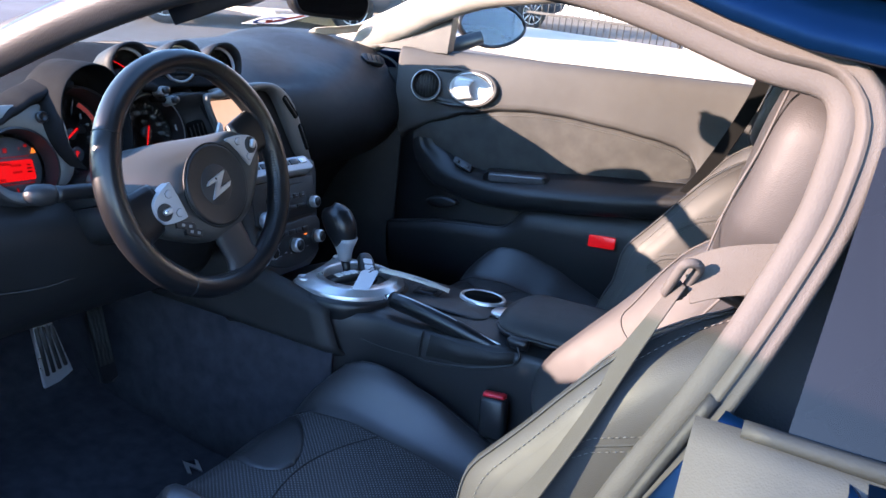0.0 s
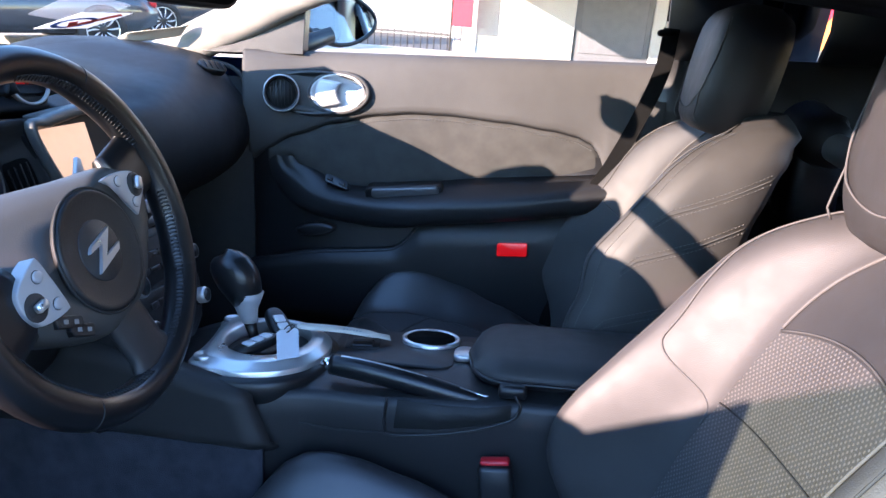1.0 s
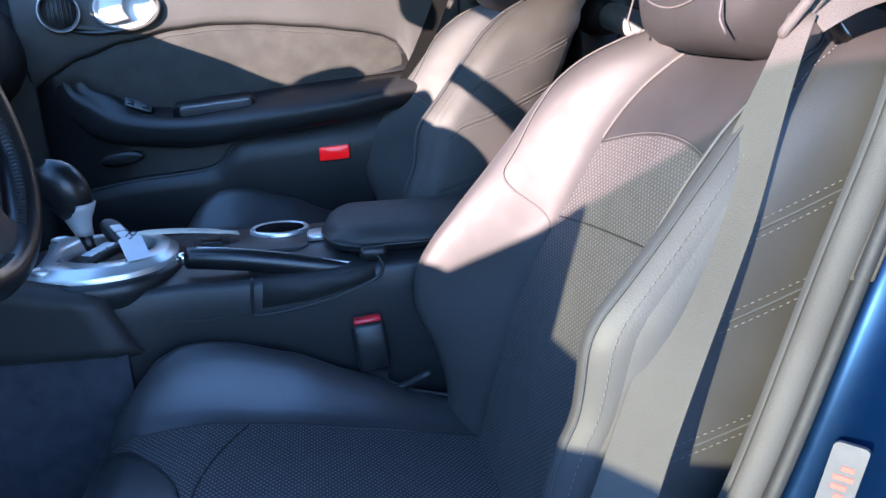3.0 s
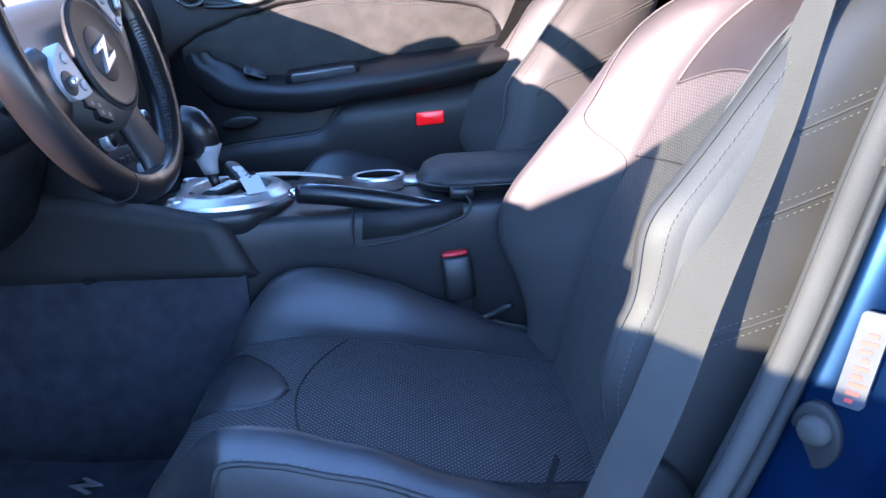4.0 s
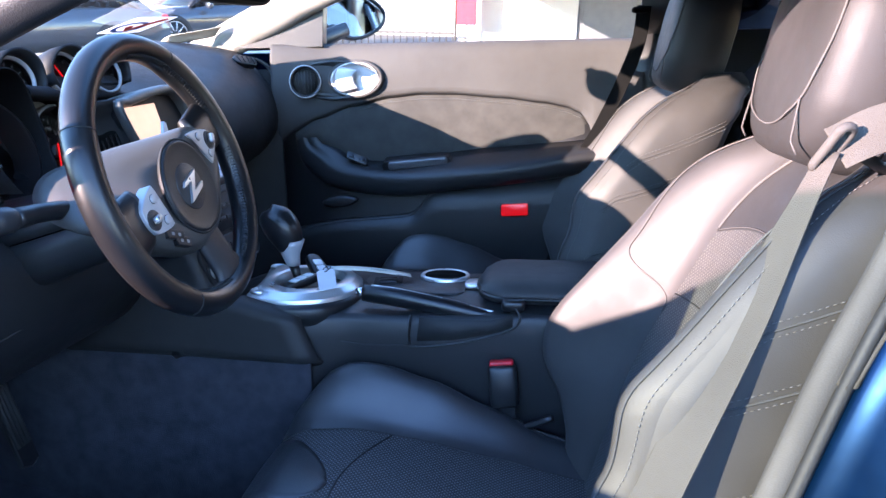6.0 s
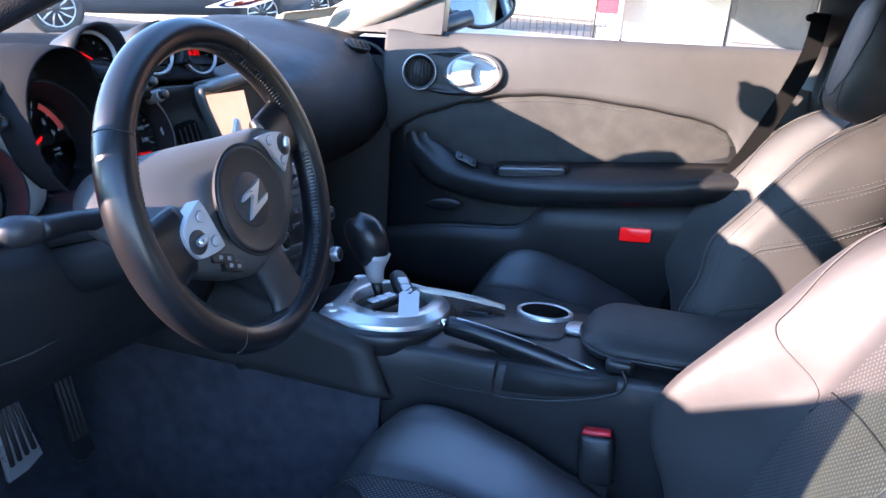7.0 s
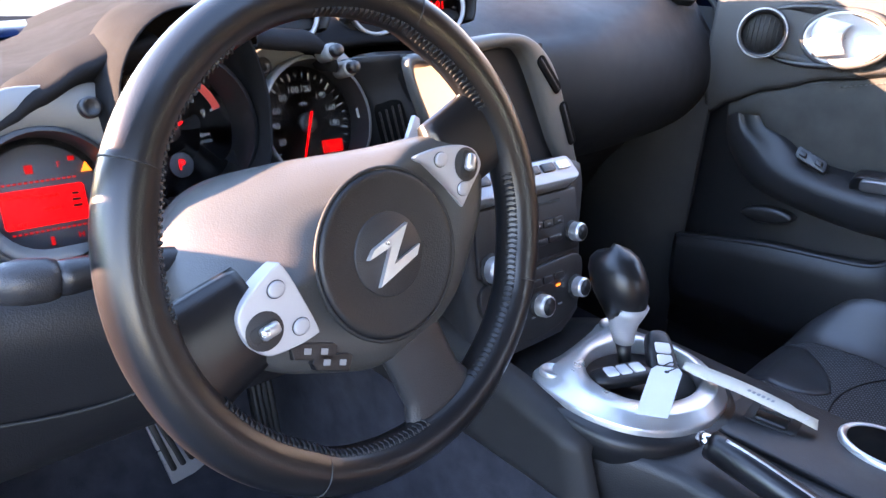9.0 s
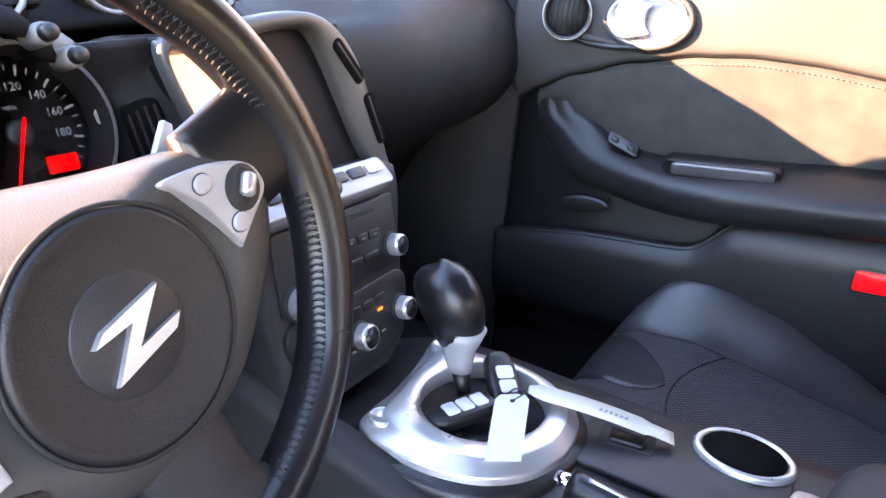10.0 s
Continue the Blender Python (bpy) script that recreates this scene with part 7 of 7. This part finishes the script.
sb = thing("driver_seat_belt", (0.5, -0.62, 0.20), "grey seat belt hanging slack beside the driver's seat", "seat belt")
strap("belt_strap", [(0.696, -0.570, 0.872), (0.655, -0.585, 0.778), (0.614, -0.603, 0.683), (0.572, -0.623, 0.589), (0.531, -0.645, 0.494), (0.485, -0.655, 0.39), (0.44, -0.650, 0.24)], 0.048, ((0.42, -0.90, -0.10), (0.66, -0.72, -0.2)), WEBBING, sb, "dull grey webbing", taper=0.45)
strap("belt_upper", [(0.700, -0.570, 0.874), (0.735, -0.574, 0.892), (0.80, -0.575, 0.908), (0.87, -0.57, 0.918)], 0.040, ((0.35, 0.25, 0.75), (-0.1, 0.2, 0.95)), WEBBING, sb)
gm_ = axes((0.699, -0.570, 0.874), (0.30, -0.45, 0.75), (0.62, 0.35, -0.1), (-0.5, -0.85, 0.15))
gd = part("belt_guide", tube([gm_ @ Vector((x, y, 0.004)) for x, y in rounded(0.046, 0.014, 0.006, 4)], 0.0042, 8, True), RUBBER, sb, "grey plastic belt guide loop")
part("guide_arm", tube([(0.722, -0.560, 0.870), (0.75, -0.54, 0.855), (0.78, -0.52, 0.84)], 0.006, 8), PLASTIC_HARD, sb)
part("belt_anchor", rbox((0.46, -0.620, 0.215), (0.05, 0.012, 0.05), 0.005), PLASTIC_HARD, sb)

def buckle(name, o, tip, label):
    b = thing(name, o, label, "belt buckle", "belt buckles")
    o, tip = Vector(o), Vector(tip)
    d = (tip - o).normalized()
    m = axes(tip, Vector((1, 0, 0)) - d * d.x, d.cross(Vector((1, 0, 0)) - d * d.x) * -1, d)
    m = axes(tip, (m @ Vector((1, 0, 0)) - m.translation), d.cross(m @ Vector((1, 0, 0)) - m.translation), d)
    part("buckle_body", rbox((0, 0, -0.036), (0.048, 0.028, 0.074), 0.007, m), PLASTIC_HARD, b)
    part("release_key", rbox((0, 0.002, 0.003), (0.041, 0.019, 0.010), 0.004, m), RED, b, "red release button")
    strap("buckle_strap", [o, o.lerp(tip, 0.3), o.lerp(tip, 0.55)], 0.03, ((1, 0, 0), (1, 0, 0)), CLOTH, b)
    return b
buckle("belt_buckle", (0.40, -0.105, 0.30), (0.383, -0.092, 0.458), "black buckle with a red release button")
buckle("belt_buckle", (0.46, 0.215, 0.36), (0.44, 0.205, 0.50), "black buckle on the far seat")
part("anchor_tongue", tube(crv([(0.36, -0.10, 0.345), (0.42, -0.105, 0.352), (0.47, -0.12, 0.38)], 10), 0.006, 6), PLASTIC_HARD, thing("belt_anchor", (0.40, -0.10, 0.30), "black belt anchor beside the cushion", "anchor"))

pbelt = thing("passenger_seat_belt", (0.64, 0.66, 0.2), "black seat belt hanging beside the far door", "seat belt")
strap("belt_strap", [(0.665, 0.635, 1.085), (0.655, 0.640, 1.0), (0.620, 0.648, 0.90), (0.575, 0.655, 0.80), (0.50, 0.66, 0.65), (0.45, 0.66, 0.4)], 0.034, ((0.9, -0.3, 0), (0.9, -0.3, 0)), VOID, pbelt)
part("belt_guide", rbox((0.655, 0.628, 1.075), (0.040, 0.02, 0.014), 0.006), VOID, pbelt)

# strut bar behind the seats
bar = thing("strut_bar", (0.95, 0.0, 0.88), "dark grey strut brace behind the seats", "strut brace")
BR0, BR1 = Vector((0.945, 0.500, 0.881)), Vector((1.035, -0.070, 0.771))
part("brace_tube", tube([BR0.lerp(BR1, k / 11) for k in range(12)], 0.027, 20), SILVER_PAINT, bar, "satin grey brace tube")
part("brace_cap", tube([BR0.lerp(BR1, -0.12), BR0.lerp(BR1, 0.02), BR0.lerp(BR1, 0.10)], [0.060, 0.050, 0.040], 18), PLASTIC, bar, "black end cover")
part("brace_foot", rbox((0.95, 0.56, 0.82), (0.10, 0.12, 0.22), 0.02), PLASTIC_HARD, bar)

# ---- pedals and mat ----
def pedal(name, corners, slots, label, metal=SILVER):
    p = thing(name, corners[0], label, "pedal", "pedals")
    tl, tr, br, bl = [Vector(c) for c in corners]
    nrm = (tr - tl).cross(bl - tl).normalized()
    if nrm.x < 0:
        nrm = -nrm
    at = lambda u, v, h=0: (tl * (1 - u) + tr * u) * (1 - v) + (bl * (1 - u) + br * u) * v + nrm * h
    rows = [[at(u, v, h) for u, v in ((0, 0), (1, 0), (1, 1), (0.5, 1.04), (0, 1))] for h in (-0.006, 0.0)]
    rows += [[at(0.5 + (u - 0.5) * 0.94, 0.5 + (v - 0.5) * 0.97, 0.003) for u, v in ((0, 0), (1, 0), (1, 1), (0.5, 1.04), (0, 1))]]
    pl = part("pedal_plate", skin(rows, True, True), metal, p, flat=True)
    for k in range(slots):
        u = 0.16 + 0.68 * k / (slots - 1)
        part("rubber_rib", tube([at(u, 0.04, 0.003), at(u, 0.45, 0.003), at(u, 0.80, 0.003)], 0.0042, 6), RUBBER_BLACK, pl)
    part("pedal_arm", tube([at(0.5, 0.1, -0.006), at(0.5, 0.0, -0.05), at(0.5, -1.2, -0.10)], 0.01, 8), PLASTIC_HARD, p)
pedal("brake_pedal", [(-0.372, -0.418, 0.490), (-0.372, -0.378, 0.485), (-0.415, -0.308, 0.349), (-0.415, -0.368, 0.332)], 4, "silver sport pedal with black rubber ribs")
pedal("accelerator_pedal", [(-0.50, -0.215, 0.44), (-0.50, -0.175, 0.44), (-0.45, -0.175, 0.27), (-0.45, -0.215, 0.27)], 4, "dark accelerator pedal with rubber ribs", PLASTIC_HARD)

fm_ = thing("floor_mat", (-0.3, -0.36, 0.10), "black carpet floor mat with a silver emblem", "floor mat")
rows = [[(x, y, floor_z(x) + 0.012 + 0.003 * noise.noise((x * 14, y * 14, 3))) for y in [-0.60 + 0.45 * k / 12 for k in range(13)]] for x in [-0.72 + 0.74 * k / 20 for k in range(21)]]
part("mat", skin(rows), CARPET, fm_, thick=0.006)
part("mat_edge", tube([rows[-1][0]] + [r[0] for r in reversed(rows)] + list(rows[0]) + [r[-1] for r in rows], 0.005, 6), CLOTH, fm_)
em = axes((-0.236, -0.171, 0.1235), (0.8, -0.55, 0), (0.55, 0.8, 0), (0, 0, 1))
bb = bmesh.new()
vs = [bb.verts.new(em @ Vector((x * 1.1, y * 1.1, 0.0))) for x, y in BADGE]
v1 = [bb.verts.new(em @ Vector((x * 1.1, y * 1.1, 0.003))) for x, y in BADGE]
for k in range(8):
    bb.faces.new((vs[k], vs[(k + 1) % 8], v1[(k + 1) % 8], v1[k]))
bb.faces.new((v1[0], v1[1], v1[2], v1[7]))
bb.faces.new((v1[2], v1[3], v1[6], v1[7]))
bb.faces.new((v1[3], v1[4], v1[5], v1[6]))
part("mat_badge", bb, ZINC, fm_, "tarnished silver zig-zag emblem", flat=True)

# ---- papers on the dash ----
fl = thing("sale_flyer", (-0.62, 0.15, 1.0), "white flyer with a blue ring and red tick", "flyer")
fm2 = axes((-0.470, 0.343, 1.049), (0.16, 0.98, 0.07), (0.966, -0.15, 0.26), (-0.26, -0.02, 0.96))
part("sheet", prism(rounded(0.134, 0.120, 0.004), fm2, 0, 0.0008), FLYER_PAPER, fl, flat=True)
bmx = bmesh.new()
tube([fm2 @ Vector((-0.012 + 0.040 * math.cos(t), 0.034 * math.sin(t) - 0.014, -0.0004)) for t in [2 * math.pi * k / 36 for k in range(36)]], 0.006, 4, True, 0.05, up=(fm2.to_3x3() @ Vector((0, 0, 1)))[:], bm=bmx)
part("blue_ring", bmx, INK_BLUE, fl, "blue ring print")
part("red_tick", prism([(-0.030, -0.010), (-0.018, 0.002), (-0.004, -0.018), (0.035, 0.055), (0.052, 0.045), (-0.001, -0.045)], fm2, -0.0014, -0.0006), INK_RED, fl, "red tick print", flat=True)
cd = thing("tan_card", (-0.48, 0.56, 1.0), "curled tan card against the windscreen's lower corner", "card")
CARD = [Vector((-0.579, 0.605, 1.014)), Vector((-0.445, 0.668, 1.038)), Vector((-0.400, 0.640, 1.064)), Vector((-0.520, 0.585, 1.040))]
rows = [[(CARD[0] * (1 - u) + CARD[1] * u) * (1 - v) + (CARD[3] * (1 - u) + CARD[2] * u) * v + Vector((0.012 * math.sin(math.pi * u), 0, 0.006 * math.sin(math.pi * v))) for v in [k / 8 for k in range(9)]] for u in [k / 8 for k in range(9)]]
part("card", skin(rows), PAPER_TAN, cd, thick=0.001)

# ---- outside: building, fence, banner, parked cars ----
INDOORS = set(bpy.data.objects)
bd = thing("showroom_building", (2, 13, GROUND), "white stucco building with a grey door under an added canopy", "building")
def wall_box(name, x0, x1, y0, y1, z0, z1, material, parent, label=""):
    return part(name, rbox(((x0 + x1) / 2, (y0 + y1) / 2, (z0 + z1) / 2), (x1 - x0, y1 - y0, z1 - z0), 0.02), material, parent, label, flat=True)
wall_box("wall", -1.45, 0.75, 13, 13.4, GROUND, 5.2, STUCCO, bd)
wall_box("wall", 0.75, 4.9, 13, 13.4, 3.2, 5.2, STUCCO, bd)
wall_box("wall", 4.9, 14.0, 13, 13.4, GROUND, 5.2, STUCCO, bd)
dr_ = wall_box("door", 0.76, 2.12, 13.06, 13.2, GROUND, 3.19, DOOR_GREY, bd, "plain grey metal door")
part("door_panel", rbox((1.44, 13.05, 1.4), (1.16, 0.03, 2.6), 0.01), DOOR_GREY, dr_, flat=True)
wall_box("door_frame", 2.12, 2.34, 12.98, 13.3, GROUND, 3.2, STUCCO, bd)
wall_box("window", 2.35, 4.89, 13.1, 13.2, GROUND + 0.9, 3.19, GLOSS, bd, "dark shop window")
wall_box("window_sill", 2.35, 4.89, 13.0, 13.3, GROUND, GROUND + 0.9, STUCCO, bd)
# out of view; its slanted end is shaped to cast the wall's diagonal shadow
part("canopy", prism([(-0.76, 13.0), (-2.77, 8.7), (12.0, 8.7), (12.0, 13.0)], LEAN.inverted(), 2.60, 2.78), STUCCO, bd, "unseen flat canopy added to shade the wall", flat=True)
part("roof_edge", rbox((6.8, 13.1, 5.3), (14.6, 0.8, 0.25), 0.03), DOOR_GREY, bd, flat=True)
wall_box("side_wall", 13.6, 14.0, 13.4, 22, GROUND, 5.2, STUCCO, bd)
bn = thing("red_banner", (-0.9, 12.6, 0), "red feather banner beside the white wall", "banner")
part("banner_cloth", rbox((-1.25, 12.6, 1.72), (0.36, 0.03, 2.6), 0.01), BANNER_RED, bn, flat=True)
part("banner_pole", tube([(-1.45, 12.6, GROUND), (-1.45, 12.6, 3.1)], 0.02, 8), FENCE, bn)
# orange-red thing of unknown kind; banner shape and pole are made up
ob_ = thing("orange_banner", (3.9, 8.0, 0), "unidentified orange and red thing, built as a banner", "banner")
part("banner_cloth", rbox((3.62, 8.0, 1.10), (0.80, 0.02, 0.80), 0.006), ORANGE_CLOTH, ob_, flat=True)
part("banner_stripe", prism([(-0.35, -0.2), (-0.35, 0.375), (0.05, 0.375)], axes((3.62, 7.985, 1.10), (1, 0, 0), (0, 0, 1), (0, -1, 0)), 0, 0.004), BANNER_RED, ob_, "red corner", flat=True)
part("banner_pole", tube([(4.0, 8.02, GROUND), (4.0, 8.02, 1.55)], 0.02, 8), FENCE, ob_)
# unseen wall, added to keep low horizon light off the car
lw = part("horizon_block_wall", rbox((8.0, -6.2, GROUND + 1.0), (36.0, 0.25, 2.0), 0.03), STUCCO, None, flat=True)
tagged(lw, "unseen low wall added to block the bright horizon", "wall", kind="structure")
pv = part("pavement", rbox((2, 10.9, GROUND + 0.04), (60, 3.6, 0.16), 0.04), CONCRETE, None, flat=True)
tagged(pv, "pale sunlit concrete pavement with a kerb", "pavement", kind="structure")
fc = thing("iron_fence", (-6, 12.8, 0), "dark iron fence beside the building", "fence")
for z in (0.25, 1.35):
    part("fence_rail", rbox((-3.0, 12.8, z), (3.0, 0.04, 0.05), 0.01), FENCE, fc, flat=True)
for k in range(24):
    part("fence_bar", tube([(-4.4 + 0.125 * k, 12.8, GROUND + 0.06), (-4.4 + 0.125 * k, 12.8, 1.5)], 0.011, 6), FENCE, fc)
wb = thing("white_outbuilding", (-8, 18, GROUND), "pale low building behind the fence", "building")
wall_box("wall", -16, -1.5, 18, 18.4, GROUND, 3.6, STUCCO, wb)
for k in range(5):
    wn_ = wall_box("window", -14.6 + 2.7 * k, -13.2 + 2.7 * k, 17.94, 18.1, 0.9, 2.2, DOOR_GREY, wb, "grey blinded window")

def parked_car(name, o, yaw, paint, label, suv=False):
    c = thing(name, o, label, "car", "parked cars")
    m = Matrix.Translation(o) @ Matrix.Rotation(radians(yaw), 4, "Z")
    H = 1.0 if suv else 0.85
    sect = [(-2.25, 0.45, 0.62), (-2.15, 0.35, 0.78), (-1.5, 0.30, 0.92), (-0.9, 0.28, 0.97), (0.0, 0.28, 1.0), (1.2, 0.28, 1.02), (1.9, 0.30, 1.0), (2.2, 0.40, 0.90)]
    rows = []
    for x, lo, hi in sect:
        hi *= H
        wd = 0.90 - 0.12 * (abs(x) / 2.25) ** 4
        rows.append([m @ Vector((x, y, z)) for y, z in ((-wd * 0.9, lo), (-wd, lo + 0.15), (-wd, hi - 0.2), (-wd * 0.93, hi - 0.03), (-wd * 0.7, hi), (wd * 0.7, hi), (wd * 0.93, hi - 0.03), (wd, hi - 0.2), (wd, lo + 0.15), (wd * 0.9, lo))])
    part("body", skin(rows, True, True), paint, c)
    top = 1.68 if suv else 1.42
    rows = []
    for x, z, w in ((-1.05, 0.95 * H, 0.78), (-0.55, top - 0.16, 0.66), (-0.2, top - 0.02, 0.62), (0.8, top, 0.62), (1.45, top - 0.12, 0.64), (1.95, 1.0 * H, 0.76)):
        rows.append([m @ Vector((x, y, zz)) for y, zz in ((-w - 0.08, 0.93 * H), (-w - 0.02, (0.93 * H + z) / 2), (-w + 0.05, z - 0.02), (0, z + 0.02), (w - 0.05, z - 0.02), (w + 0.02, (0.93 * H + z) / 2), (w + 0.08, 0.93 * H))])
    part("glasshouse", skin(rows), GLOSS, c, "dark car windows", thick=0.01)
    rows = [[m @ Vector((x, y, z + 0.03)) for y in (-0.60, 0, 0.60)] for x, z in ((-0.35, top - 0.06), (0.2, top), (0.9, top + 0.01), (1.5, top - 0.12))]
    part("roof", skin(rows), paint, c, thick=0.03)
    for x in (-1.4, 1.35):
        for s in (-1, 1):
            wm = m @ axes((x, 0.80 * s, 0.34), (1, 0, 0), (0, 0, 1), (0, -1, 0)) if s < 0 else m @ axes((x, 0.80 * s, 0.34), (-1, 0, 0), (0, 0, 1), (0, 1, 0))
            w = part("wheel", revolve([(0.20, -0.1), (0.33, -0.1), (0.345, -0.06), (0.345, 0.06), (0.33, 0.11), (0.24, 0.12), (0.225, 0.09)], wm, 36, cap=False), RUBBER_BLACK, c, "black tyre")
            part("rim_barrel", revolve([(0.23, 0.10), (0.22, 0.05), (0.05, 0.03), (0.001, 0.03)], wm, 30), PLASTIC_HARD, w)
            for k in range(10):
                a = radians(36 * k)
                part("rim_spoke", tube([wm @ Vector((0.04 * math.cos(a), 0.04 * math.sin(a), 0.085)), wm @ Vector((0.13 * math.cos(a), 0.13 * math.sin(a), 0.095)), wm @ Vector((0.225 * math.cos(a + 0.1), 0.225 * math.sin(a + 0.1), 0.10))], 0.014, 6), SILVER, w)
            part("rim_lip", tube([wm @ Vector((0.228 * math.cos(t), 0.228 * math.sin(t), 0.10)) for t in [2 * math.pi * k / 30 for k in range(30)]], 0.012, 6, True), SILVER, w)
    for s in (-1, 1):
        part("headlight", rbox((-2.12, 0.62 * s, 0.72 * H), (0.16, 0.34, 0.13), 0.05, m), CHROME, c)
        part("tail_light", rbox((2.14, 0.64 * s, 0.82 * H), (0.12, 0.30, 0.13), 0.04, m), RED, c)
        part("door_mirror", rbox((-0.75, 0.98 * s, 0.98 * H), (0.10, 0.18, 0.12), 0.04, m), paint, c)
    return c
parked_car("parked_car", Vector((-7.35, 8.3, GROUND)), 53, CAR_GREY, "dark grey saloon parked across the lot")
parked_car("parked_car", Vector((-6.1, 12.9, GROUND)), 53, CAR_GREY, "dark saloon parked further along")
parked_car("parked_car", Vector((5.2, 6.0, GROUND)), 10, CAR_WHITE, "white SUV parked behind", True)
for ob in set(bpy.data.objects) - INDOORS:
    if ob.parent is None:
        ob.matrix_basis = LEAN @ ob.matrix_basis
